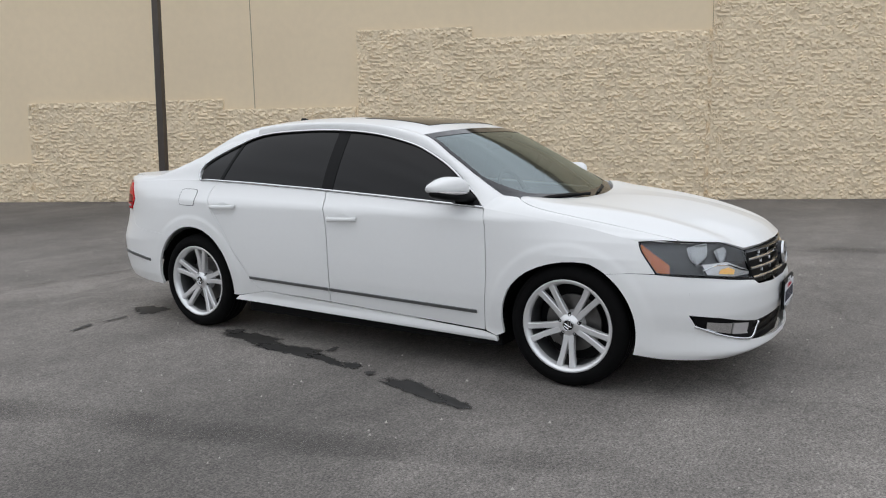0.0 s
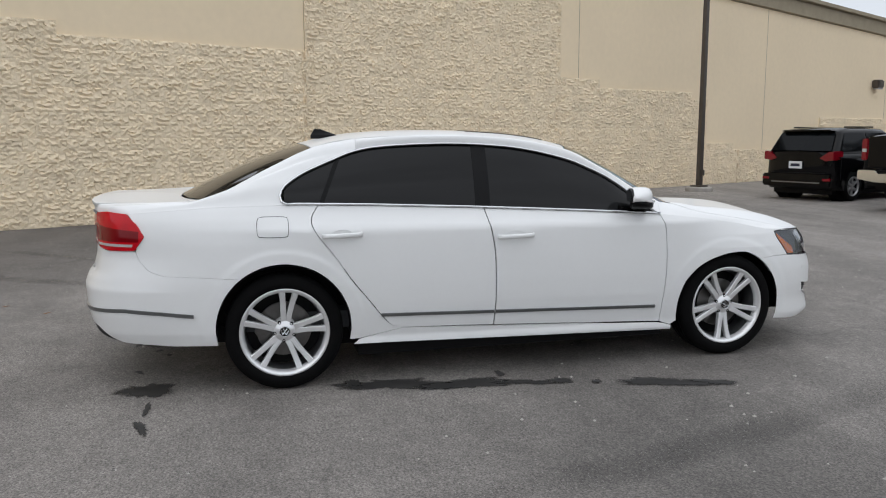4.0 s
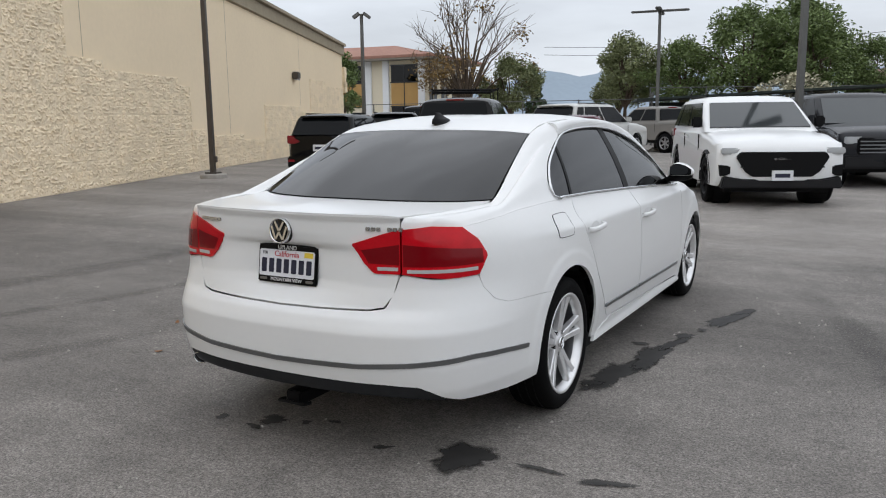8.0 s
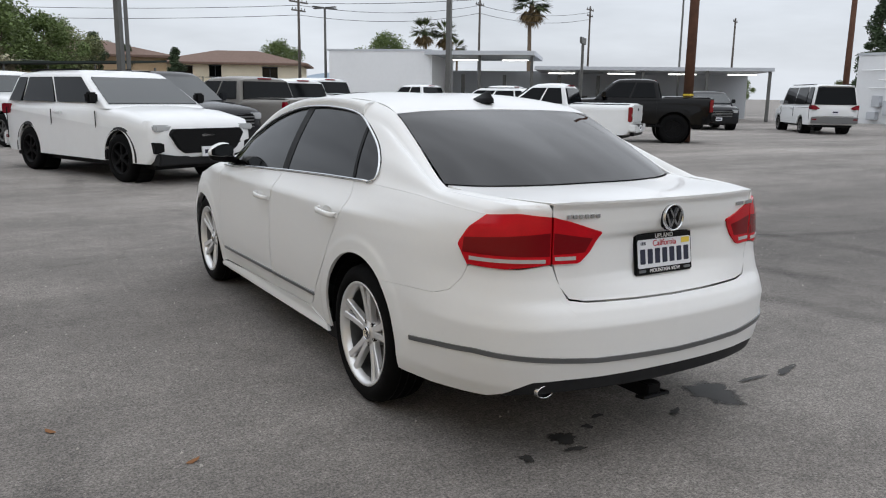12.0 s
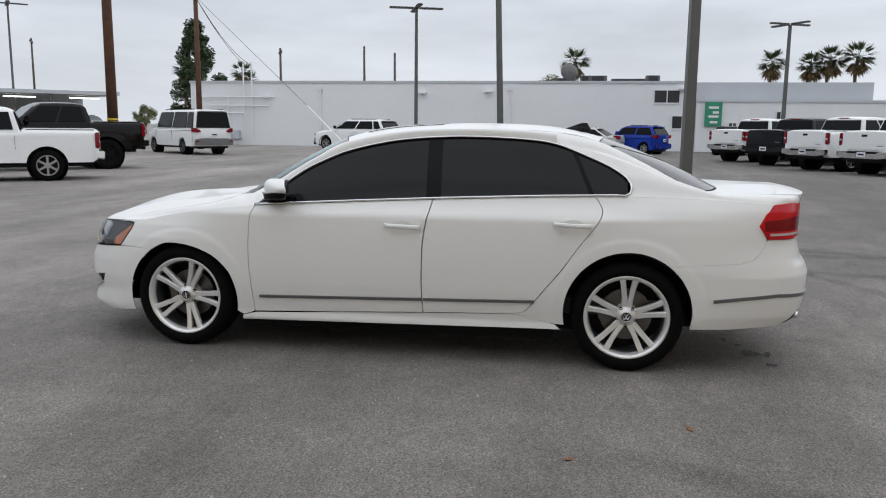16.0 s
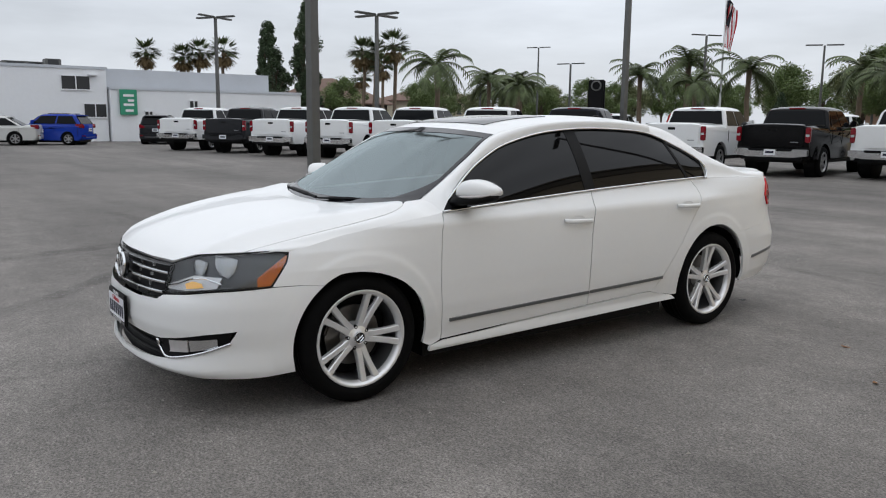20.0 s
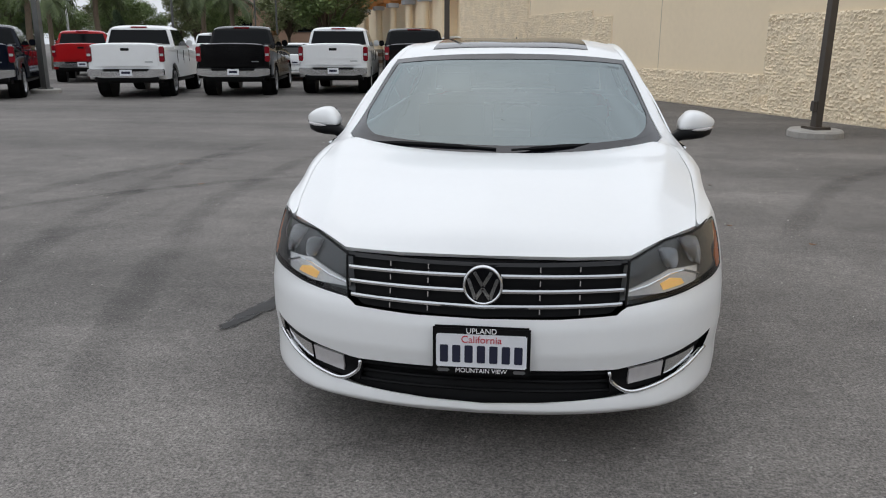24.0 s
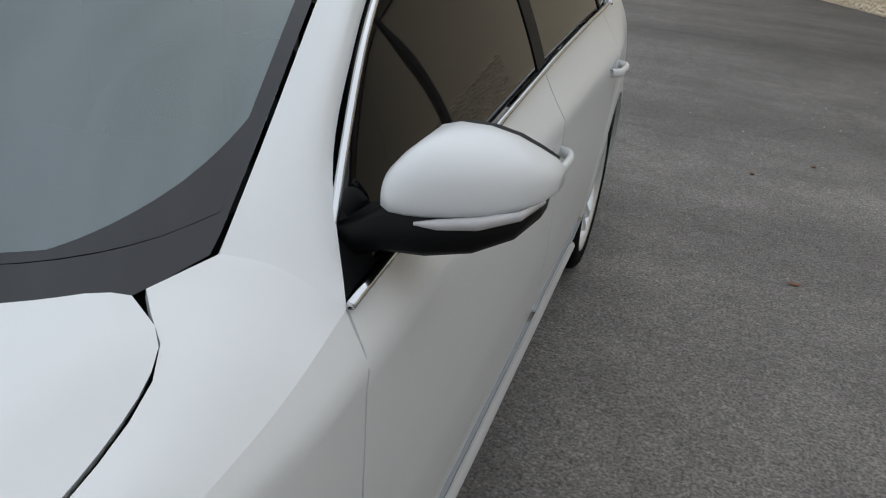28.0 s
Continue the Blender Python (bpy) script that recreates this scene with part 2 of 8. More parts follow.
# ---- setting: ground, wall, far buildings ----
def asphalt_material():
    """Worn asphalt: mottled tone, aggregate specks, tyre sweeps and old cracks."""
    m, n, l, b = nodes_of("asphalt")
    tc = n.new("ShaderNodeTexCoord")

    def noise_tex(scale, detail=6, rough=.6, stretch=None):
        t = n.new("ShaderNodeTexNoise")
        t.inputs["Scale"].default_value, t.inputs["Detail"].default_value, t.inputs["Roughness"].default_value = scale, detail, rough
        src = tc.outputs["Object"]
        if stretch:
            mp = n.new("ShaderNodeMapping")
            mp.inputs["Scale"].default_value, mp.inputs["Rotation"].default_value = stretch[0], (0, 0, radians(stretch[1]))
            l.new(src, mp.inputs[0])
            src = mp.outputs[0]
        l.new(src, t.inputs["Vector"])
        return t.outputs["Fac"]

    def ranged(v, a0, a1, b0, b1):
        r = n.new("ShaderNodeMapRange")
        for i, x in enumerate((a0, a1, b0, b1)):
            r.inputs[i + 1].default_value = x
        l.new(v, r.inputs[0])
        return r.outputs[0]

    def mul(a, c):
        k = n.new("ShaderNodeMath")
        k.operation = "MULTIPLY"
        l.new(a, k.inputs[0])
        l.new(c, k.inputs[1])
        return k.outputs[0]

    # tone ramps: darker towards the store and past x 1, paler as y grows
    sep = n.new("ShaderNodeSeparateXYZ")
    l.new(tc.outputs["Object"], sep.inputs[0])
    place_tone = mul(mul(ranged(sep.outputs["X"], -3.0, 1.2, .80, .92), ranged(sep.outputs["X"], .8, 3.0, 1.0, .84)), mul(ranged(sep.outputs["Y"], 1.0, 4.0, 1.0, 1.36), ranged(sep.outputs["Y"], 4.0, 10.0, 1.0, 1.22)))
    tone = mul(ranged(noise_tex(.13, 5), .32, .68, .78, 1.20), place_tone)
    blot = ranged(noise_tex(1.1, 8, .75), .32, .68, .80, 1.18)
    sweep = ranged(noise_tex(.55, 5, .6, ((.12, 1.0, 1), 62)), .36, .62, .80, 1.10)
    sweep2 = ranged(noise_tex(.7, 5, .6, ((.10, 1.0, 1), 15)), .36, .60, .86, 1.08)
    grain = mul(mul(ranged(noise_tex(90, 3, .75), .36, .64, .50, 1.56), ranged(noise_tex(30, 4, .7), .36, .64, .78, 1.20)), ranged(noise_tex(6, 5, .7), .36, .64, .90, 1.09))
    wave = n.new("ShaderNodeTexVoronoi")
    wave.feature, wave.inputs["Scale"].default_value = "DISTANCE_TO_EDGE", .16
    warp = n.new("ShaderNodeTexNoise")
    warp.inputs["Scale"].default_value, warp.inputs["Detail"].default_value = .8, 6
    l.new(tc.outputs["Object"], warp.inputs["Vector"])
    add = n.new("ShaderNodeVectorMath")
    add.operation = "MULTIPLY_ADD"
    add.inputs[1].default_value = (2.2, 2.2, 0)
    l.new(warp.outputs["Color"], add.inputs[0])
    l.new(tc.outputs["Object"], add.inputs[2])
    l.new(add.outputs[0], wave.inputs["Vector"])
    crack = ranged(wave.outputs["Distance"], .0, .006, .84, 1.0)
    specks = n.new("ShaderNodeTexVoronoi")
    specks.inputs["Scale"].default_value = 55
    l.new(tc.outputs["Object"], specks.inputs["Vector"])
    pits = n.new("ShaderNodeTexVoronoi")
    pits.inputs["Scale"].default_value = 17
    l.new(tc.outputs["Object"], pits.inputs["Vector"])
    pale = mul(ranged(specks.outputs["Distance"], .0, .2, 1.7, 1.0), ranged(pits.outputs["Distance"], .05, .12, .6, 1.0))
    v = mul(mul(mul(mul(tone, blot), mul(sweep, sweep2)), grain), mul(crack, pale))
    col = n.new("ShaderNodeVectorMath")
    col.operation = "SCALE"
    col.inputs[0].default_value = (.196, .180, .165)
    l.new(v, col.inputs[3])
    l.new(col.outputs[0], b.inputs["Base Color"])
    b.inputs["Roughness"].default_value = .86
    bp = n.new("ShaderNodeBump")
    bp.inputs["Strength"].default_value, bp.inputs["Distance"].default_value = .6, .008
    l.new(noise_tex(140, 2, .6), bp.inputs["Height"])
    l.new(bp.outputs[0], b.inputs["Normal"])
    return m


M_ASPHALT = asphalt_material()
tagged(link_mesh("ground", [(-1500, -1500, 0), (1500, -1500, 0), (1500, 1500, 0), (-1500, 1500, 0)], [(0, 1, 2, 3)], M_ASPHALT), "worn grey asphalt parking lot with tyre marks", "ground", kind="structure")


def stain_material(name="oil_stain", col=(.036, .035, .034), scale=14.0, most=.85):
    """A dark stain that thins out raggedly towards its rim."""
    m = plain(name, col, .6, vary=.35, scale=9, spec=.3)
    n, l = m.node_tree.nodes, m.node_tree.links
    b = n["Principled BSDF"]
    rim, nz, tc = n.new("ShaderNodeAttribute"), n.new("ShaderNodeTexNoise"), n.new("ShaderNodeTexCoord")
    rim.attribute_name = "rim"
    nz.inputs["Scale"].default_value, nz.inputs["Detail"].default_value = scale, 6
    l.new(tc.outputs["Object"], nz.inputs["Vector"])
    add, cut = n.new("ShaderNodeMath"), n.new("ShaderNodeMapRange")
    add.operation = "ADD"
    l.new(rim.outputs["Fac"], add.inputs[0])
    l.new(nz.outputs["Fac"], add.inputs[1])
    for i, v in enumerate((.64, 1.05, 0.0, most)):
        cut.inputs[i + 1].default_value = v
    l.new(add.outputs[0], cut.inputs[0])
    l.new(cut.outputs[0], b.inputs["Alpha"])
    return m


M_STAIN = stain_material()
M_WALL = plain("wall_paint", (.86, .71, .50), .85, vary=.045, scale=.5, bump=.12)
M_ROUGH = plain("split_block", (.84, .705, .51), .9, vary=.10, scale=2.6, bump=.5, island=.05)
M_ROUGH2 = plain("split_block_near", (.84, .705, .51), .9, vary=.10, scale=2.6, bump=.5, rand=.05)
M_CORNICE = plain("cornice_stucco", (.33, .28, .20), .9, vary=.15, scale=3)

WALL_M = pose(-10.4, 0, 0, 0, 0, 23)
# stretches of split-faced block: from, to, height at either end
ROUGH = ((-35.3, -27.1, 4.9, 4.9), (-27.1, -20.8, 2.5, 2.3), (-20.8, -14.0, .82, .75), (-14.0, -7.0, 2.08, 1.85), (-7.0, -.45, 3.22, 3.03), (-.45, 6.4, 5.2, 5.0),
         (6.4, 12.4, 2.82, 2.5), (12.4, 14.1, 1.3, 1.1), (14.1, 18.8, .95, .9), (18.8, 25.0, 2.05, 1.9), (25.0, 31.3, 3.26, 3.0))


def wall_top(v):
    return 6.19 - .0335 * v


def store_wall():
    bm = bmesh.new()
    vs = []
    for v in (-35.3, 31.3):
        vs += [bm.verts.new(p) for p in ((0, v, -.3), (0, v, wall_top(v)), (-.5, v, wall_top(v)), (-.5, v, -.3))]
    for k in range(4):
        bm.faces.new((vs[k], vs[(k + 1) % 4], vs[4 + (k + 1) % 4], vs[4 + k]))
    bm.faces.new(vs[:4][::-1])
    bm.faces.new(vs[4:])
    bmesh.ops.recalc_face_normals(bm, faces=bm.faces)
    wall = part("wall_west", bm, M_WALL, None)
    tagged(wall, "long cream painted wall with stepped bands of split-faced block", "wall", kind="structure")
    wall.matrix_basis = WALL_M
    # cornice in two steps
    for off, h0, h1, dep in ((0, -.42, 0.02, .10), (0, .02, .16, .22)):
        bm = bmesh.new()
        vs = []
        for v in (-35.3, 31.45):
            z = wall_top(v)
            vs += [bm.verts.new(p) for p in ((.0, v, z + h0), (dep, v, z + h0 + .03), (dep, v, z + h1), (-.6, v, z + h1), (-.6, v, z + h0))]
        for k in range(5):
            bm.faces.new((vs[k], vs[(k + 1) % 5], vs[5 + (k + 1) % 5], vs[5 + k]))
        bm.faces.new(vs[:5][::-1])
        bm.faces.new(vs[5:])
        bmesh.ops.recalc_face_normals(bm, faces=bm.faces)
        part("cornice", bm, M_CORNICE, wall, "brown stucco cornice")
    # stepped bracket at the far end
    for k, (z, w) in enumerate(((3.9, .5), (3.4, .38), (3.15, .6))):
        part("end_bracket", bm_box((-.3, 31.3, z - .3), (.12, 31.3 + w, z + .25), .02), M_WALL, wall)
    # control joints
    for v in (-27, -18.2, -9.1, -.45, 7.05, 15.4, 23.5):
        part("control_joint", bm_box((-.01, v - .008, 0), (.003, v + .008, wall_top(v) - .45)), plain("joint_shade", (.36, .30, .20), .9) if v == -27 else bpy.data.materials["joint_shade"], wall)
    return wall


wall_obj = store_wall()


def blocks():
    """Split-faced blocks in running bond; the nearest are objects of their own."""
    rnd = random.Random(4)
    BL, CH = .405, .203
    shapes = []
    for k in range(10):
        vs, fs = [], []
        ny, nz = 10, 6
        for i in range(nz + 1):
            for j in range(ny + 1):
                rim = i in (0, nz) or j in (0, ny)
                d = .022 + rnd.random() * .014 if rim else .018 + rnd.random() ** 1.4 * .040
                vs.append((d, (j / ny) * (BL - .002) + (0 if rim else rnd.uniform(-.014, .014)), (i / nz) * (CH - .002) + (0 if rim else rnd.uniform(-.010, .010))))
        for i in range(nz):
            for j in range(ny):
                a = i * (ny + 1) + j
                fs += [(a, a + 1, a + ny + 2), (a, a + ny + 2, a + ny + 1)] if rnd.random() < .5 else [(a, a + 1, a + ny + 1), (a + 1, a + ny + 2, a + ny + 1)]
        ring = [j for j in range(ny + 1)] + [i * (ny + 1) + ny for i in range(1, nz + 1)] + [nz * (ny + 1) + j for j in range(ny - 1, -1, -1)] + [i * (ny + 1) for i in range(nz - 1, 0, -1)]
        base = len(vs)
        vs += [(-.004, vs[r][1], vs[r][2]) for r in ring]
        for a in range(len(ring)):
            c = (a + 1) % len(ring)
            fs.append((ring[a], base + a, base + c, ring[c]))
        shapes.append((vs, fs))
    meshes = []
    for vs, fs in shapes:
        me = bpy.data.meshes.new("block")
        me.from_pydata(vs, [], fs)
        me.materials.append(M_ROUGH2)
        meshes.append(me)
    near, verts, faces = [], [], []
    for v0, v1, h0, h1 in ROUGH:
        rows = int(max(h0, h1) / CH) + 1
        for r in range(rows):
            z = r * CH
            v = v0 - (BL / 2 if r % 2 else 0)
            while v < v1 - .02:
                a, b = max(v, v0), min(v + BL, v1)
                top = h0 + (h1 - h0) * ((a + b) / 2 - v0) / (v1 - v0)
                if b - a > .06 and z + CH * .55 < top:
                    if -4.6 <= a <= 4.8 and .55 < z < 3.1 and b - a > BL - .01 and len(near) < 290:
                        near.append((a, z))
                    else:
                        vs, fs = shapes[rnd.randrange(10)]
                        base, f = len(verts), (b - a) / BL
                        verts += [(x, a + y * f, z + q) for x, y, q in vs]
                        faces += [tuple(base + i for i in fc) for fc in fs]
                v += BL
    rest = link_mesh("block_facing", verts, faces, M_ROUGH, wall_obj)
    rest["kind"] = "stuff"
    for a, z in near:
        ob = new("block", meshes[rnd.randrange(10)])
        ob.parent = wall_obj
        ob.location = (0, a, z)


M_STEELGREY = plain("grey_pole_paint", (.11, .11, .105), .5, .3, vary=.15, scale=6)
M_BROWNPOLE = plain("bronze_pole_paint", (.075, .062, .052), .5, .2, vary=.15, scale=6)
M_CONC = plain("concrete", (.36, .34, .31), .9, vary=.2, scale=5, bump=.2)
M_WOOD = plain("creosote_wood", (.10, .045, .026), .85, vary=.35, scale=4, bump=.3)
M_WIRE = plain("cable_black", (.02, .02, .02), .6)
M_WHITEBLD = plain("white_stucco", (.78, .79, .80), .85, vary=.03, scale=.4, bump=.08)
M_GREYBLD = plain("grey_fascia", (.50, .52, .55), .7, vary=.05, scale=1)
# near-black that paints in the shade of openings; also used for frames
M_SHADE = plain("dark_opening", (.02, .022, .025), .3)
M_TILE = plain("clay_roof", (.33, .17, .125), .85, vary=.2, scale=3, bump=.3)
M_BROWNROOF = plain("shingle_roof", (.17, .11, .085), .9, vary=.2, scale=4, bump=.3)
M_TAN = plain("tan_stucco", (.50, .36, .22), .9, vary=.06, scale=.8)
M_CREAM = plain("cream_stucco", (.72, .65, .50), .9, vary=.05, scale=.8)
M_ORANGE = plain("ochre_beam", (.50, .22, .07), .8, vary=.12, scale=2)
M_GREENBAND = plain("taupe_band", (.26, .24, .20), .8, vary=.1)
M_PANEL = plain("ochre_panel", (.45, .27, .09), .7, vary=.08, scale=2)
M_REDSIGN = plain("red_sign", (.55, .03, .05), .4)
M_GREENSIGN = plain("green_sign", (.03, .28, .16), .4)
M_FENCE = plain("fence_cloth", (.018, .026, .022), .9, vary=.3, scale=2)
M_TUBE = glowing("tube_light", (1, 1, .95), 2.0)
M_BROWNBLD = plain("brown_stucco", (.36, .23, .16), .9, vary=.06, scale=.8)
# distance haze is put into the hills' blue-grey colour
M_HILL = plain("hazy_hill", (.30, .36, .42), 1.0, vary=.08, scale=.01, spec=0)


def building(name, label, m, size, wall_mat, roof=None, roof_h=0.0, over=.5, windows=(), flat_mat=None):
    """A plain building: walls, hipped or flat roof, and windows with frames.
    windows: (face, along, sill height, width, height, material)."""
    w, d, h = size
    b = thing(name, label, "building", m)
    part("wall", bm_box((-w / 2, -d / 2, 0), (w / 2, d / 2, h)), wall_mat, b)
    if roof:
        bm = bmesh.new()
        low = [bm.verts.new(p) for p in ((-w / 2 - over, -d / 2 - over, h), (w / 2 + over, -d / 2 - over, h), (w / 2 + over, d / 2 + over, h), (-w / 2 - over, d / 2 + over, h))]
        lo2 = [bm.verts.new((v.co.x, v.co.y, h - .18)) for v in low]
        r = max(w, d) / 2 - min(w, d) / 2
        if w >= d:
            top = [bm.verts.new((-r, 0, h + roof_h)), bm.verts.new((r, 0, h + roof_h))]
            fs = ((0, 1, 5, 4), (1, 2, 5), (2, 3, 4, 5), (3, 0, 4))
        else:
            top = [bm.verts.new((0, -r, h + roof_h)), bm.verts.new((0, r, h + roof_h))]
            fs = ((1, 2, 5, 4), (0, 1, 4), (3, 0, 4, 5), (2, 3, 5))
        vv = low + top
        for f in fs:
            bm.faces.new([vv[i] for i in f])
        for k in range(4):
            bm.faces.new((low[k], lo2[k], lo2[(k + 1) % 4], low[(k + 1) % 4]))
        bm.faces.new(lo2)
        bmesh.ops.recalc_face_normals(bm, faces=bm.faces)
        part("roof", bm, roof, b)
    elif flat_mat:
        part("parapet", bm_box((-w / 2 - .06, -d / 2 - .06, h - .02), (w / 2 + .06, d / 2 + .06, h + .14)), flat_mat, b)
    for face, along, sill, ww, wh, mt in windows:
        turn, dist = {"s": (0, d / 2), "e": (90, w / 2), "n": (180, d / 2), "w": (270, w / 2)}[face]
        wm = pose(0, 0, 0, 0, 0, turn) @ pose(along, -dist, sill)
        bm = bm_box((-ww / 2, -.05, 0), (ww / 2, .05, wh))
        bmesh.ops.transform(bm, matrix=wm, verts=bm.verts)
        win = part("window", bm, mt, b)
        for lo, hi in (((-ww / 2 - .06, -.08, -.07), (ww / 2 + .06, .02, 0)), ((-ww / 2 - .06, -.08, wh), (ww / 2 + .06, .02, wh + .07)), ((-.03, -.075, 0), (.03, .02, wh))):
            bm = bm_box(lo, hi)
            bmesh.ops.transform(bm, matrix=wm, verts=bm.verts)
            part("window_frame", bm, M_SHADE if mt != M_SHADE else wall_mat, win)
    return b


G, D_ = M_TINT, M_SHADE
# long white building across the lot, with its lower wing
# the high dark panel of the west wall imitates a shaded niche
building("white_building", "long low white painted commercial building with bare walls", pose(54.5, 9, 0), (16, 34, 4.25), M_WHITEBLD, flat_mat=M_GREYBLD, windows=(("w", 16.3, 1.45, 1.2, .75, D_), ("w", 15.3, 3.05, 1.5, .75, D_)))
building("white_building_wing", "white low wing with a grey fascia and small windows", pose(54.5, -14.3, 0), (16.6, 12.4, 3.1), M_WHITEBLD, flat_mat=M_GREYBLD, windows=(("w", -1.2, 1.6, .45, .9, D_), ("w", 4.6, .9, 1.4, 1.1, D_), ("w", 2.6, .2, .9, 2.0, D_), ("w", -4.0, 1.0, .4, .8, D_)))
fascia = tagged(part("fascia_panel", bm_box((47.2, -18.6, 3.15), (62.8, -8.1, 4.35)), M_GREYBLD, None), "plain grey fascia panel on a white building", "fascia")
sign = thing("wall_sign", "green and white notice board on a white wall", "sign")
part("board", bm_box((46.0, -9.6, 1.6), (46.12, -8.6, 3.1), .02), M_GREENSIGN, sign)
for z, a, b in ((2.75, -9.4, -8.8), (2.45, -9.4, -9.05), (2.2, -9.4, -8.8), (1.85, -9.35, -8.9)):
    part("print_bar", bm_box((45.97, a, z - .07), (46.01, b, z + .07)), M_WHITEINK, sign)
for y, z in ((20.4, 3.3), (9.4, 3.6), (-7.2, 3.9), (5.0, 3.7)):
    part("wall_floodlight", bm_box((46.1, y - .25, z - .06), (46.5, y + .25, z + .06), .02), M_WHITEBLD, thing("floodlight", "small white floodlight fixed to a white wall", "lamp", group="floodlights on the white wall"))
for y in (16.5, 3.6):
    dp = thing("downpipe", "white painted downpipe on a white wall", "pipe", group="pipes on the white wall")
    part("pipe", bm_tube([(46.38, y, 0), (46.38, y, 3.9)], .06), M_WHITEBLD, dp)
    part("pipe_head", bm_box((46.3, y - .15, 3.75), (46.5, y + .15, 4.05), .02), M_WHITEBLD, dp)
pipes = thing("service_pipes", "white conduits and meter boxes on the wall's end", "pipes")
for y, z0, z1 in ((22.0, .3, 5.6), (21.4, .4, 5.6), (23.2, .2, 3.4)):
    part("conduit", bm_tube([(46.35, y, z0), (46.35, y, z1)], .055), M_WHITEBLD, pipes)
for z, y0, y1 in ((3.3, 19.8, 25.6), (2.7, 20.2, 24.4), (2.2, 22, 25.0)):
    part("conduit", bm_tube([(46.3, y0, z), (46.3, y1, z)], .045), M_WHITEBLD, pipes)
for y, z, w, h in ((23.5, 1.0, .8, .9), (24.4, 1.4, .5, .7), (22.6, .7, .5, .6), (24.6, .5, .6, .5)):
    part("meter_box", bm_box((46.1, y - w / 2, z - h / 2), (46.5, y + w / 2, z + h / 2), .03), M_GREYBLD, pipes)
for x, y, s, h in ((49, -2, 1.2, .5), (50, -3.6, 1.4, .35), (52, -1.2, .7, .7), (49.5, -5.6, .9, .55), (51, -4.6, 1.6, .4), (50, .2, 1.2, .4), (53, -6.3, 1.5, .35)):
    u_ = thing("roof_unit", "grey air unit on a flat roof", "air unit", group="units on the roof")
    part("casing", bm_box((x - s / 2, y - s / 2, 4.3), (x + s / 2, y + s / 2, 4.35 + h), .03), M_STEELGREY, u_)
    part("grille", bm_box((x - s / 2 - .02, y - s / 3, 4.4), (x - s / 2, y + s / 3, 4.3 + h), .0), M_SHADE, u_)
dish = thing("satellite_dish", "grey mesh satellite dish on a flat roof", "dish")
part("bowl", bm_lathe([(.2, .02), (.16, .28), (.04, .5), (-.12, .62)], 20, pose(49.5, -.14, 5.2, 0, -20, 200)), M_STEELGREY, dish, smooth=True)
part("mast", bm_tube([(49.5, -.14, 4.3), (49.5, -.14, 5.1)], .05), M_STEELGREY, dish)

# two-storey office with a clay roof beyond the wall's end
# tall M_SHADE panels on the east face imitate shade in open galleries
building("office_building", "pale two-storey office with ochre panels and a clay hip roof", pose(-34.1, 45.25, 0, 0, 0, 8), (16, 8, 5.75), M_CREAM, M_TILE, 1.1, 1.1, (
    ("s", 6.45, 4.0, 2.0, 1.1, G), ("s", 6.45, 2.35, 2.0, 1.6, M_PANEL), ("s", 6.45, .8, 2.0, 1.5, G), ("s", 2.4, 4.0, 2.0, 1.1, G), ("s", 2.4, 2.35, 2.0, 1.6, M_PANEL), ("s", -2.0, .3, 2.0, 5.0, D_),
    ("e", -2.6, .5, 1.3, 4.9, D_), ("e", -.4, .5, 1.1, 4.9, D_), ("e", 1.8, .5, 1.1, 4.9, D_)))
office_posts = thing("office_pilasters", "pale flat pilasters on an office front", "pilaster", pose(-34.1, 45.25, 0, 0, 0, 8))
for x in (7.8, 5.1, 3.75, .9, -.6):
    part("pilaster", bm_box((x - .28, -4.14, 0), (x + .2, -3.99, 5.6), .02), M_WHITEBLD, office_posts)
band_ = tagged(part("eave_band", bm_box((-9.05, -5.05, 5.45), (9.05, 5.05, 5.6)), M_GREENBAND, None), "taupe band under the eaves of an office", "fascia")
band_.matrix_basis = pose(-34.1, 45.25, 0, 0, 0, 8)
building("tan_apartments", "tan stucco apartment block with a brown shingle roof", pose(6.0, 70, 0, 0, 0, -4), (12.5, 9, 4.3), M_TAN, M_BROWNROOF, 1.3, .7, (("s", -5.2, 3.0, .9, 1.0, G), ("w", 2.5, 3.0, .9, 1.0, G), ("w", -1.5, 3.0, .9, 1.0, G)))
building("cream_apartments", "cream stucco house with a brown shingle roof and small windows", pose(20.5, 74, 0, 0, 0, -24), (13, 9, 4.1), M_CREAM, M_BROWNROOF, 1.3, .7, (("s", -4.2, 2.6, 1.5, 1.1, G), ("s", -1.4, 2.8, 1.1, 1.0, G), ("s", 3.6, 2.6, 1.4, 1.1, G)))
building("dark_house", "dark brown shingle house with white dormer windows", pose(90, -45, 0, 0, 0, 20), (12, 10, 3.6), plain("brown_shingle", (.06, .045, .035), .9, vary=.2), M_BROWNROOF, 3.2, .8, (("w", 2, 1.5, 1.4, 1.4, M_CREAM), ("w", -2, 1.5, 1.4, 1.4, M_CREAM), ("n", 2, 1.5, 1.4, 1.4, M_CREAM)))
building("cream_house", "cream house with a grey gable roof and dark windows", pose(88, -60, 0, 0, 0, 30), (11, 9, 4.2), M_CREAM, M_BROWNROOF, 2.0, .7, (("w", 0, 2.4, 1.2, 1.3, G), ("w", 1.8, 2.4, 1.2, 1.3, G), ("w", -2.4, 2.4, 1.2, 1.3, G), ("n", 0, 2.2, 1.2, 1.3, G)))
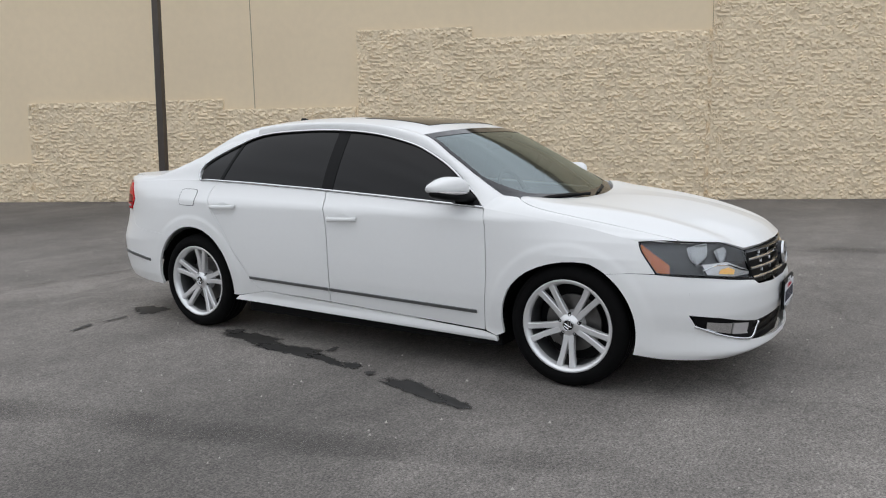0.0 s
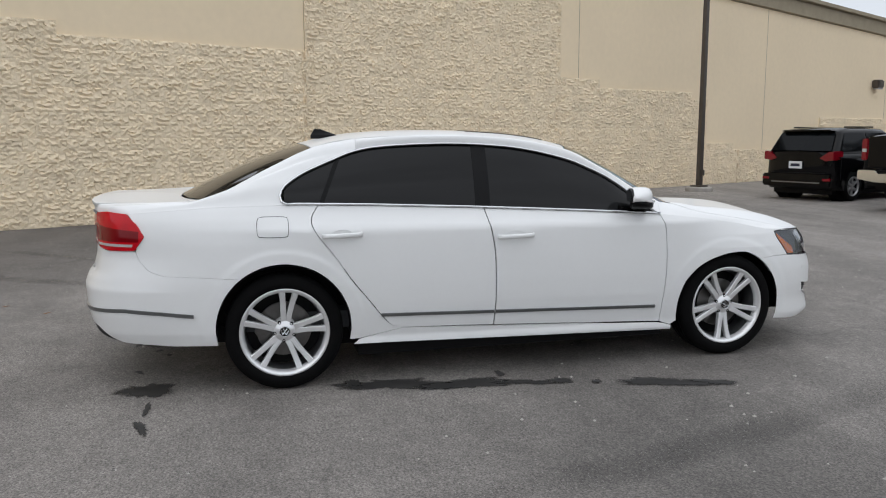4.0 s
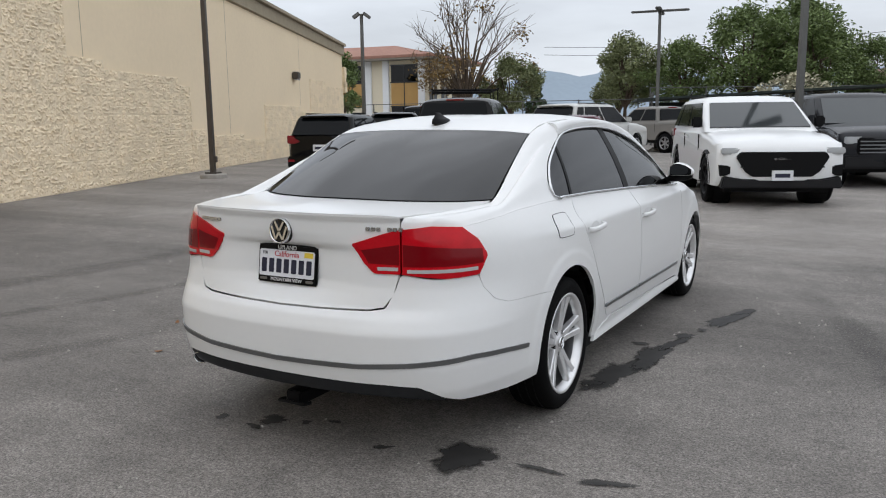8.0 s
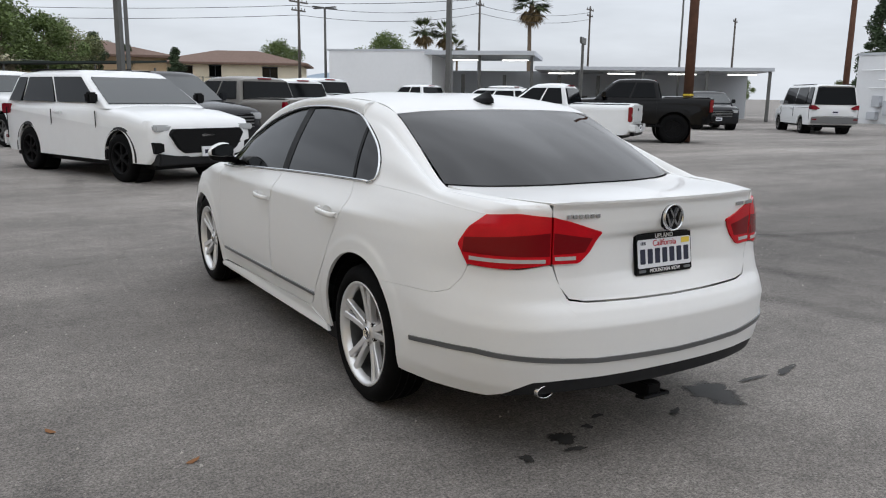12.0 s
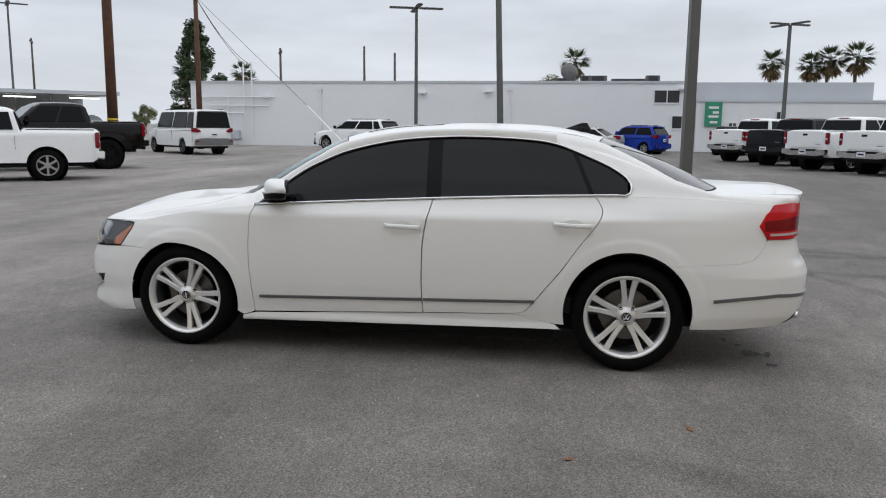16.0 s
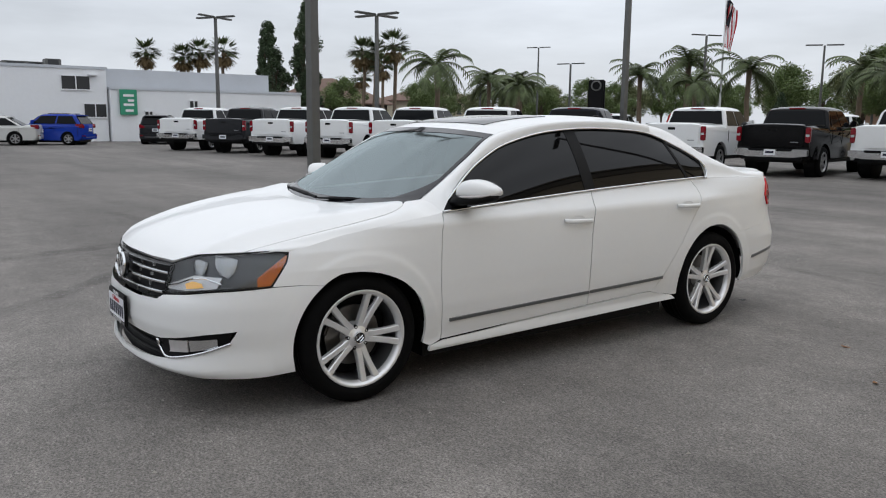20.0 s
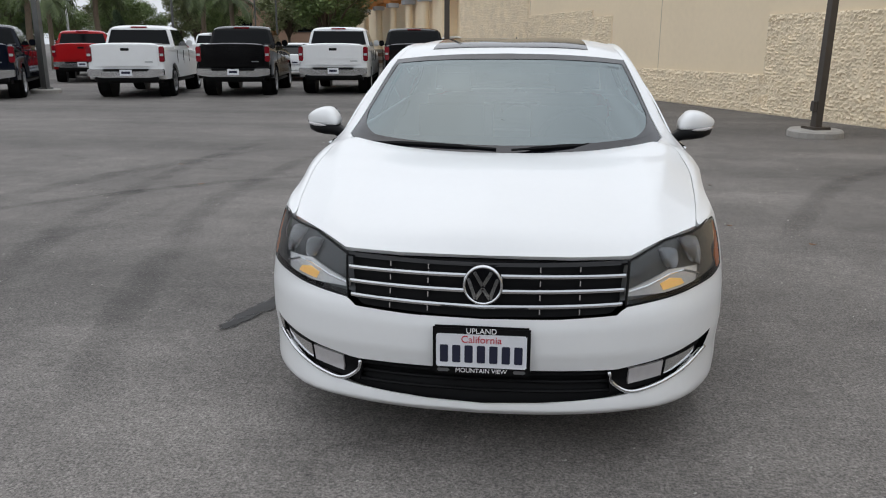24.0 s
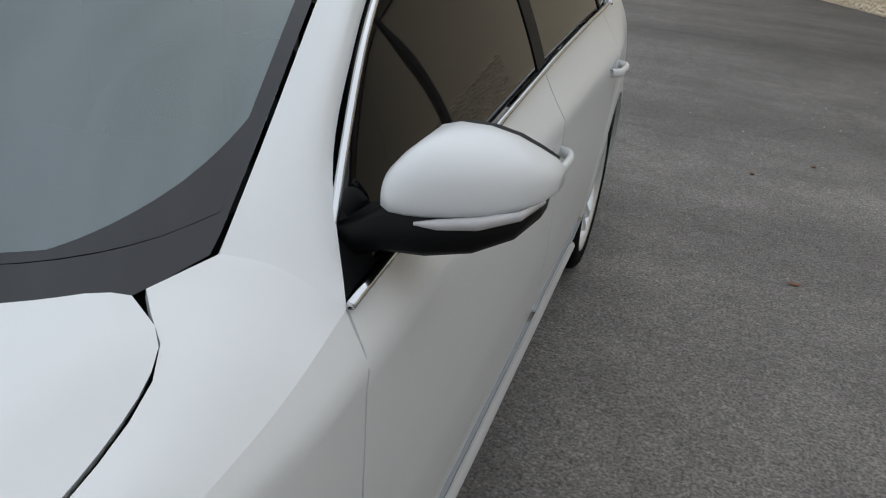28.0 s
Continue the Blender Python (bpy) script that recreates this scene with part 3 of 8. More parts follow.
building("brown_building", "flat brown building with dark window bands beyond trees", pose(26.5, -76, 0, 0, 0, 12), (14, 10, 5.2), M_BROWNBLD, M_BROWNROOF, 1.2, .2, (("n", 3.2, 2.6, 3.4, 1.3, G), ("n", -3.2, 2.6, 3.0, 1.3, G)))


def service_bays():
    """A white shed and a long open canopy with tube lights."""
    m = pose(24.5, 42.5, 0, 0, 0, -41)
    b = thing("service_shed", "white metal shed with open service bays under a flat canopy", "shed", m)
    part("end_wall", bm_box((-7.1, -.1, 0), (.0, .1, 4.3)), M_WHITEBLD, b)
    part("back_wall", bm_box((0, 8.6, 0), (22, 8.8, 3.3)), M_GREYBLD, b)
    part("side_wall", bm_box((-.1, 0, 0), (.1, 8.6, 4.2)), M_WHITEBLD, b)
    part("canopy", bm_box((-.3, -.6, 4.05), (7, 8.8, 4.32)), M_GREYBLD, b)
    part("low_canopy", bm_box((7, 0, 3.15), (22, 8.8, 3.37)), M_GREYBLD, b)
    part("shed_roof", bm_box((-7.3, -.15, 4.3), (.1, 9, 4.42)), M_GREYBLD, b)
    for x in (3.3, 6.8, 10, 14, 18, 21.8):
        part("post", bm_box((x - .09, .2, 0), (x + .09, .38, 4.06 if x < 7 else 3.2)), M_STEELGREY, b)
        z = 3.85 if x < 7 else 3.0
        part("tube_light", bm_box((x - 2.2, 2.4, z - .05), (x - .4, 2.52, z + .03)), M_TUBE, b, "lit tube light")
    for x in (1.6, 4.6, 8.5, 11.2):
        part("hoist", bm_box((x - .12, 4, 0), (x + .12, 4.25, 2.9)), M_STEELGREY, b)
        part("tool_chest", bm_box((x + .8, 7.6, 0), (x + 2.0, 8.3, 1.5), .03), M_STEELGREY, b)


service_bays()


def store_front():
    """The store's entrance: beams, posts and stone feet past the wall's end."""
    f = thing("store_entrance", "cream store front with ochre beams on pale posts with stone feet", "building", WALL_M @ pose(0, -35.3, 0))
    part("front_wall", bm_box((-.7, -30, 0), (-.2, 0, 9.0)), M_WALL, f)
    part("return_wall", bm_box((-.5, -.3, 0), (.0, 0, 8.0)), M_WALL, f)
    part("tower", bm_box((-1.2, -8.6, 0), (.25, -1.2, 9.6)), M_WALL, f)
    for y in (-1.0, -4.2, -7.6, -11.5, -15.5, -20):
        part("post", bm_tube([(.55, y, 1.0), (.55, y, 3.6)], .2, sides=12), M_WALL, f)
        part("post_cap", bm_box((.25, y - .32, 3.5), (.9, y + .32, 3.75), .03), M_GREYBLD, f)
        for k in range(5):
            rr = random.Random(int(-y * 10) + k)
            part("foot_stone", bm_box((.2 + rr.uniform(-.03, .03), y - .38 + rr.uniform(-.04, .04), k * .22), (.92 + rr.uniform(-.05, .05), y + .38 + rr.uniform(-.04, .04), k * .22 + .21), .04), M_BROWNROOF if k % 2 else M_CONC, f)
        part("beam_end", bm_box((.1, y - .22, 3.72), (1.15, y + .22, 4.7), .03), M_ORANGE, f)
    part("beam", bm_box((.45, -21, 3.85), (.75, -.6, 4.45), .02), M_ORANGE, f)
    part("upper_beam", bm_box((.3, -8.2, 4.9), (.9, -3.2, 5.7), .02), M_ORANGE, f)
    sg = thing("store_sign", "red raised letters reduced to bars on a cream wall", "sign")
    sg.matrix_basis = WALL_M @ pose(.3, -35.3, 0)
    for k in range(6):
        part("letter_bar", bm_box((-.02, -7.8 + k * 1.05, 6.7), (.1, -7.0 + k * 1.05, 7.6), .04), M_REDSIGN, sg)


store_front()

# hills, a plain far rim of ground
def hills():
    vs, fs = [], []
    n = 140
    for k in range(n + 1):
        a = radians(-20 + 160 * k / n)
        r = 1100
        h = 62 + 46 * noise.noise(Vector((k * .09, 3, 0))) + 20 * noise.noise(Vector((k * .3, 7, 0)))
        h *= max(.05, math.sin(math.pi * k / n)) ** .5
        vs += [(-r * math.sin(a - radians(20)), r * math.cos(a - radians(20)), -5), (-(r + 150) * math.sin(a - radians(20)), (r + 150) * math.cos(a - radians(20)), h)]
    for k in range(n):
        fs.append((2 * k, 2 * k + 2, 2 * k + 3, 2 * k + 1))
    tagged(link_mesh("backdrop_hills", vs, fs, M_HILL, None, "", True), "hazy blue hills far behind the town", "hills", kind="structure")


hills()

# ---- the white sedan ----
LEAN = 0.009


def spline(pts, n):
    """Points evenly spaced along a smooth curve through pts."""
    p = np.array(pts, float)
    q = np.vstack([2 * p[0] - p[1], p, 2 * p[-1] - p[-2]])
    out = []
    for i in range(len(p) - 1):
        a, b, c, d = q[i:i + 4]
        t = np.linspace(0, 1, 24, endpoint=False)[:, None]
        out.append(0.5 * (2 * b + (c - a) * t + (2 * a - 5 * b + 4 * c - d) * t ** 2 + (3 * b - a - 3 * c + d) * t ** 3))
    return even(np.vstack([*out, p[-1:]]), n)


def even(p, n):
    p = np.array(p, float)
    s = np.concatenate([[0], np.cumsum(np.linalg.norm(np.diff(p, axis=0), axis=1))])
    t = np.linspace(0, s[-1], n)
    return np.stack([np.interp(t, s, p[:, k]) for k in range(p.shape[1])], 1)


def coons(bottom, top, left, right):
    """A patch between four curves; rows run from bottom to top."""
    n, m = len(bottom), len(left)
    u, v = np.linspace(0, 1, n)[None, :, None], np.linspace(0, 1, m)[:, None, None]
    b, t, l, r = bottom[None], top[None], left[:, None], right[:, None]
    return ((1 - v) * b + v * t + (1 - u) * l + u * r
            - (1 - u) * (1 - v) * bottom[0] - u * (1 - v) * bottom[-1] - (1 - u) * v * top[0] - u * v * top[-1])


# the plan outline of the right half, from the nose round to the tail
OUT = spline([(0, 2.335), (.25, 2.318), (.48, 2.268), (.67, 2.17), (.815, 1.975), (.880, 1.75), (.906, 1.45), (.910, 1.1), (.911, .3), (.912, -.6), (.911, -1.3),
              (.895, -1.7), (.862, -2.02), (.795, -2.26), (.66, -2.415), (.45, -2.495), (.22, -2.527), (0, -2.535)], 900)
OUT_S = np.concatenate([[0], np.cumsum(np.linalg.norm(np.diff(OUT, axis=0), axis=1))])
OUT_T = np.gradient(OUT, OUT_S, axis=0)
OUT_N = np.stack([-OUT_T[:, 1], OUT_T[:, 0]], 1)


def uy(y):
    """The way along the outline to a y of the side."""
    return float(np.interp(-y, -OUT[:, 1], OUT_S))


def uf(x):
    k = OUT[:, 1] > 1.5
    return float(np.interp(x, OUT[k, 0], OUT_S[k]))


def ur(x):
    k = OUT[:, 1] < -1.75
    return float(np.interp(-x, -OUT[k, 0], OUT_S[k]))


UF, UR = 0.0, float(OUT_S[-1])
# how far the surface lies inside the outline at each height, station by station
SIDE = ((.15, .075), (.19, .045), (.225, .028), (.245, .03), (.27, .036), (.34, .022), (.45, .006), (.58, .0), (.70, .001), (.80, .005), (.893, .0105), (.908, .022), (.94, .046), (.97, .066), (1.0, .083), (1.05, .105))
STATIONS = (
    (UF, ((.20, .09), (.225, .03), (.25, .0), (.28, .004), (.34, .03), (.40, .012), (.45, .0), (.53, .002), (.575, .014), (.62, .026), (.69, .032), (.75, .05), (.785, .085), (.82, .14))),
    (uf(.5), ((.20, .09), (.225, .03), (.25, .0), (.28, .004), (.34, .022), (.40, .012), (.45, .0), (.54, .002), (.585, .012), (.62, .03), (.69, .045), (.75, .062), (.785, .09), (.82, .13))),
    (uy(1.96), ((.18, .08), (.21, .03), (.25, .008), (.36, .012), (.45, .0), (.56, .0), (.625, .01), (.68, .022), (.75, .045), (.81, .075), (.86, .11))),
    (uy(1.62), ((.16, .06), (.20, .03), (.24, .014), (.36, .004), (.5, .0), (.62, .004), (.72, .014), (.80, .036), (.86, .066), (.92, .10))),
    (uy(1.0), SIDE), (uy(-1.2), SIDE),
    (uy(-1.75), ((.18, .07), (.24, .03), (.33, .008), (.45, .0), (.60, .0), (.70, .008), (.82, .02), (.90, .034), (.95, .055), (1.0, .085), (1.05, .12))),
    (ur(.795), ((.20, .11), (.25, .06), (.33, .024), (.43, .004), (.57, .0), (.59, .005), (.64, .016), (.69, .03), (.75, .042), (.86, .048), (.94, .062), (.99, .085), (1.05, .12))),
    (ur(.5), ((.20, .15), (.25, .085), (.31, .035), (.42, .008), (.565, .0), (.585, .006), (.625, .022), (.665, .05), (.75, .07), (.86, .078), (.92, .076), (.97, .075), (1.012, .074), (1.03, .061), (1.05, .066))),
    (UR, ((.20, .15), (.25, .085), (.31, .035), (.42, .008), (.565, .0), (.585, .006), (.625, .022), (.66, .058), (.72, .105), (.76, .125), (.89, .128), (.912, .092), (.95, .08), (1.0, .076), (1.012, .075), (1.03, .060), (1.05, .065))),
)


def shell(u, z, out=0.0):
    """A point of the body's skin at u along the outline and height z."""
    u, z = np.broadcast_arrays(np.asarray(u, float), np.asarray(z, float))
    us = np.array([s[0] for s in STATIONS])
    ds = np.stack([np.interp(z, [a for a, b in p], [b for a, b in p]) for s, p in STATIONS])
    k = np.clip(np.searchsorted(us, u) - 1, 0, len(us) - 2)
    f = np.clip((u - us[k]) / (us[k + 1] - us[k]), 0, 1)
    f = f * f * (3 - 2 * f)
    idx = np.indices(u.shape)
    d = ds[(k, *idx)] * (1 - f) + ds[(k + 1, *idx)] * f - out
    x, y = np.interp(u, OUT_S, OUT[:, 0]), np.interp(u, OUT_S, OUT[:, 1])
    nx, ny = np.interp(u, OUT_S, OUT_N[:, 0]), np.interp(u, OUT_S, OUT_N[:, 1])
    return np.stack([np.maximum(x - nx * d, 0) if out >= 0 else x - nx * d, y - ny * d, z], -1)


def full(half):
    """Mirror a half grid whose last column lies on the middle line."""
    other = half[:, :-1][:, ::-1].copy()
    other[..., 0] *= -1
    mid = half.copy()
    mid[:, -1, 0] = 0
    return np.concatenate([mid, other], 1)


def mirrored(g):
    h = g.copy()
    h[..., 0] *= -1
    return h


def panel(name, grid, material, parent, gap=0.0036, depth=0.018, label="", flip=None, lean=LEAN):
    """A sheet of body with its rim folded inwards, so that joints show as real gaps."""
    g = np.array(grid, float)
    g[..., 2] -= lean * g[..., 1]
    m, n = g.shape[:2]
    nrm = np.cross(np.gradient(g, axis=1), np.gradient(g, axis=0))
    nrm /= np.maximum(np.linalg.norm(nrm, axis=2, keepdims=True), 1e-9)
    mid = g.reshape(-1, 3).mean(0)
    away = mid - np.array([0, mid[1] * 0.55, 0.45])
    turn = (nrm.reshape(-1, 3).mean(0) @ away) < 0 if flip is None else flip
    if turn:
        nrm = -nrm
    gaps = gap if isinstance(gap, tuple) else (gap,) * 4
    for one, sl, sn in zip(gaps, ((0, slice(None)), (-1, slice(None)), (slice(None), 0), (slice(None), -1)), ((1, slice(None)), (-2, slice(None)), (slice(None), 1), (slice(None), -2))):
        if one:
            d = g[sn] - g[sl]
            ln = np.linalg.norm(d, axis=1, keepdims=True)
            g[sl] += d / np.maximum(ln, 1e-6) * np.minimum(one, ln * 0.4)
    verts = g.reshape(-1, 3).tolist()
    faces = []
    for i in range(m - 1):
        for j in range(n - 1):
            q = (i * n + j, i * n + j + 1, (i + 1) * n + j + 1, (i + 1) * n + j)
            faces.append(q[::-1] if turn else q)
    if depth:
        ring = [(0, j) for j in range(n)] + [(i, n - 1) for i in range(1, m)] + [(m - 1, j) for j in range(n - 2, -1, -1)] + [(i, 0) for i in range(m - 2, 0, -1)]
        base = len(verts)
        for i, j in ring:
            verts.append(g[i, j].tolist())
            out = g[i, j] - np.array([0, g[i, j, 1] * .55, .45])
            fold = -nrm[i, j] if nrm[i, j] @ out < -.2 * np.linalg.norm(out) else nrm[i, j]
            verts.append((g[i, j] - fold * depth).tolist())
        k = len(ring)
        for a in range(k):
            b = (a + 1) % k
            q = (base + 2 * a, base + 2 * a + 1, base + 2 * b + 1, base + 2 * b)
            faces.append(q[::-1] if turn else q)
    return link_mesh(name, verts, faces, material, parent, label, True)


def leaned(bm):
    for v in bm.verts:
        v.co.z -= LEAN * v.co.y
    return bm


def both(fn):
    for s in (1, -1):
        fn(s)


def sided(g, s):
    return g if s > 0 else mirrored(g)


car = thing("sedan", "white four-door sedan with tinted windows and polished double-spoke alloy wheels", "car")

HUB_Z, HUB_Y, ARCH = 0.331, 1.4015, 0.372


def arch(y0, a0, a1, n=40):
    """Part of a wheel opening's edge, by degrees from the front."""
    return even([(y0 + ARCH * math.cos(radians(a)), HUB_Z + 0.008 + ARCH * math.sin(radians(a))) for a in np.linspace(a0, a1, 60)], n)


# heights of the side's top edge: fender crown, belt line, rear shoulder
TOP_Z = ((2.0, .765), (1.80, .806), (1.5, .868), (1.2, .912), (.9, .944), (.6, .959), (.18, .979), (-.3, 1.0), (-.9, 1.021), (-1.3, 1.03), (-1.8, 1.018), (-2.25, .985))


def top_z(y):
    return float(np.interp(-y, [-a for a, b in TOP_Z], [b for a, b in TOP_Z]))


def top_line(y0, y1, n):
    return even([(y, top_z(y)) for y in np.linspace(y0, y1, 40)], n)


SEAM_F = [(.918, .262), (.927, .40), (.940, .57), (.940, .714), (.930, .862), (.905, top_z(.905))]
SEAM_M = [(-.180, .30), (-.174, .42), (-.172, .52), (-.178, .735), (-.2, .873), (-.228, top_z(-.228))]
SEAM_R = [(-.735, .318), (-.80, .335), (-.86, .40), (-.93, .49), (-1.025, .61), (-1.115, .742), (-1.195, .845), (-1.236, .915), (-1.236, .965), (-1.195, top_z(-1.195))]


def flare(pts, y, z):
    """Push the edges of the wheel openings out a little."""
    for y0 in (HUB_Y, -HUB_Y):
        lip = np.clip((ARCH + .095 - np.hypot(y - y0, z - HUB_Z)) / .035, 0, 1)
        pts[..., 0] += .0045 * lip * lip * (3 - 2 * lip) * np.clip((z - .25) / .03, 0, 1)
    return pts


def side_panel(name, bottom, top, left, right, s, out=0.0, **kw):
    g = coons(bottom, top, left, right)
    pts = shell(np.vectorize(uy)(g[..., 0]), g[..., 1])
    pts[..., 0] += out
    flare(pts, g[..., 0], g[..., 1])
    return panel(name, sided(pts, s), M_PAINT, car, **kw)


def sides(s):
    n = 34
    # fender
    side_panel("front_fender", arch(HUB_Y, 55, 192, 44), top_line(1.775, .905, 44), even([tuple(arch(HUB_Y, 55, 192, 44)[0]), (1.725, .656), (1.863, .658), (1.787, .765), (1.775, top_z(1.775))], 48),
               even([tuple(arch(HUB_Y, 55, 192, 44)[-1]), (.99, .24), *SEAM_F], 48), s, gap=(.0022, 0, .0022, .0022))
    # doors
    side_panel("front_door", even([SEAM_F[0], SEAM_M[0]], 30), top_line(.905, -.228, 30), spline(SEAM_F, n), spline(SEAM_M, n), s)
    side_panel("rear_door", even([SEAM_M[0], (-.4, .308), SEAM_R[0]], 30), top_line(-.228, -1.195, 30), spline(SEAM_M, n), spline(SEAM_R, n), s)
    # quarter panel
    lower = arch(-HUB_Y, 36, 128, 44)
    side_panel("quarter_panel", lower, top_line(-1.195, -2.245, 44), even([tuple(lower[0]), *[tuple(p) for p in spline(SEAM_R, 60) if p[1] > .61]], n),
               even([tuple(lower[-1]), (-1.85, .647), (-2.03, .655), (-2.11, .68), (-2.165, .735), (-2.19, .793), (-2.135, .866), (-2.20, .945), (-2.245, top_z(-2.245))], n), s, gap=.001)
    low = arch(-HUB_Y, -12, 40, 24)
    seam_low = [tuple(p) for p in spline(SEAM_R, 60) if p[1] <= .64]
    side_panel("quarter_panel_foot", even([tuple(low[0]), (-.98, .264), (-.74, .318)], 20), even([tuple(low[-1]), seam_low[-1]], 20), low, even(seam_low, 24), s, out=-.0012, gap=(.0004, 0, .0004, .002), depth=.012)
    # sill
    g = coons(even([(1.0, .208), (-1.02, .232)], 40), even([(.998, .238), (.918, .26), (-.4, .304), (-.735, .316), (-.985, .262)], 40), even([(1.0, .208), (.998, .238)], 10), even([(-1.02, .232), (-.985, .262)], 10))
    panel("sill", sided(shell(np.vectorize(uy)(g[..., 0]), g[..., 1], 0.004), s), M_PAINT, car)
    # door strips
    for y0, y1 in ((.875, -.172), (-.184, -.858)):
        z = lambda y: .366 + (.875 - y) * .0185
        g = coons(even([(y0, z(y0) - .008), (y1, z(y1) - .008)], 20), even([(y0, z(y0) + .009), (y1, z(y1) + .009)], 20), even([(y0, z(y0) - .008), (y0, z(y0) + .009)], 4), even([(y1, z(y1) - .008), (y1, z(y1) + .009)], 4))
        panel("door_strip", sided(shell(np.vectorize(uy)(g[..., 0]), g[..., 1], 0.009), s), M_SATIN, car, gap=0, depth=.01, label="dull chrome strip")


both(sides)

# front bumper: bar, lip and corners round the lower intake
BT_F = [(uy(1.725), .655), (uy(1.80), .655), (uy(1.865), .655), (uf(.73), .638), (uf(.62), .620), (uf(.47), .603), (uf(.44), .582), (uf(.25), .572), (UF, .57)]
IN_T = [(uf(.795), .458), (uf(.70), .440), (uf(.58), .412), (uf(.45), .390), (uf(.2), .392), (UF, .392)]
IN_B = [(uf(.772), .392), (uf(.70), .350), (uf(.6), .314), (uf(.45), .294), (uf(.2), .277), (UF, .272)]
BB_F = [(uy(1.755), .238), (uy(1.9), .226), (uf(.62), .218), (uf(.3), .224), (UF, .226)]


def at_u(curve, u):
    return (u, float(np.interp(u, [a for a, b in curve[::-1]], [b for a, b in curve[::-1]])))


U_IN = uf(.795)
k1, k2 = at_u(BT_F, U_IN), at_u(BB_F, uf(.772))
g = coons(even([IN_T[0], *IN_T[1:]], 40), even([k1] + [c for c in BT_F if c[0] < U_IN], 40), even([IN_T[0], k1], 14), even([IN_T[-1], BT_F[-1]], 14))
panel("front_bumper", full(shell(g[..., 0], g[..., 1])), M_PAINT, car, gap=0, depth=0)
g = coons(even([k2] + [c for c in BB_F if c[0] < uf(.772)], 40), even(IN_B, 40), even([k2, IN_B[0]], 10), even([BB_F[-1], IN_B[-1]], 10))
panel("front_lip", full(shell(g[..., 0], g[..., 1])), M_PAINT, car, gap=0, depth=.012)


def bumper_corner(s):
    af = even([(HUB_Y + ARCH * math.cos(radians(a)), HUB_Z + .008 + ARCH * math.sin(radians(a))) for a in np.linspace(-15.5, 55, 30)], 24)
    left = np.array([(uy(y), z) for y, z in af])
    g = coons(even([tuple(left[0])] + [c for c in BB_F if uf(.772) < c[0] < uy(1.76)] + [k2], 18), even([tuple(left[-1]), (uy(1.725), .655)] + [c for c in BT_F if U_IN < c[0] < uy(1.75)] + [k1], 18), left, even([k2, IN_B[0], IN_T[0], k1], 24))
    pts = shell(g[..., 0], g[..., 1])
    panel("bumper_corner", sided(flare(pts, pts[..., 1], g[..., 1]), s), M_PAINT, car, gap=0, depth=0)
    # fog lamp pocket with its bright frame and lamp
    g = coons(even([(uf(.765), .390), (uf(.60), .320), (uf(.44), .302)], 24), even([(uf(.785), .454), (uf(.58), .416), (uf(.43), .385)], 24), even([(uf(.765), .390), (uf(.785), .454)], 8), even([(uf(.44), .302), (uf(.43), .385)], 8))
    bez = panel("fog_lamp_bezel", sided(shell(g[..., 0], g[..., 1], -.018), s), M_BLACK, car, gap=0, depth=.01)
    rim = [shell(np.array(u), np.array(z), .003) for u, z in ((uf(.778), .400), (uf(.70), .354), (uf(.60), .322), (uf(.5), .308), (uf(.44), .342), (uf(.425), .384))]
    rim = spline(rim, 30)
    tube = bm_tube([(s * p[0], p[1], p[2] - LEAN * p[1]) for p in rim], .007, sides=6)
    part("bright_rim", tube, M_CHROME, bez, "chrome rim", True)
    for x0, x1, nm, mt in ((.50, .62, "fog_lamp", M_CLEARLENS), (.63, .74, "fog_reflector", M_CHROME)):
        lo0, lo1, hi0, hi1 = (.328, .343, .385, .400) if nm == "fog_lamp" else (.346, .374, .402, .418)
        g = coons(even([(uf(x1), lo1), (uf(x0), lo0)], 10), even([(uf(x1), hi1), (uf(x0), hi0)], 10), even([(uf(x1), lo1), (uf(x1), hi1)], 6), even([(uf(x0), lo0), (uf(x0), hi0)], 6))
        panel(nm, sided(shell(g[..., 0], g[..., 1], -.008), s), mt, bez, gap=0, depth=.008, label="clear lamp" if nm == "fog_lamp" else "")


both(bumper_corner)

# the dark intake behind the bar
g = coons(even([(uf(.74), .33), (uf(.4), .27), (UF, .25)], 30), even([(uf(.77), .52), (uf(.45), .41), (UF, .41)], 30), even([(uf(.74), .33), (uf(.77), .52)], 8), even([(UF, .25), (UF, .41)], 8))
intake = panel("lower_intake", full(shell(g[..., 0], g[..., 1], -.045)), M_BLACK, car, gap=0, depth=0)
for z in (.305, .335, .365):
    pts = [shell(np.array(u), np.array(z), -.03) for u in np.linspace(uf(.46), UF, 14)]
    row = [(p[0], p[1], p[2] - LEAN * p[1]) for p in pts] + [(-p[0], p[1], p[2] - LEAN * p[1]) for p in pts[-2::-1]]
    part("intake_slat", bm_tube(row, .006, sides=6), M_BLACK, intake)

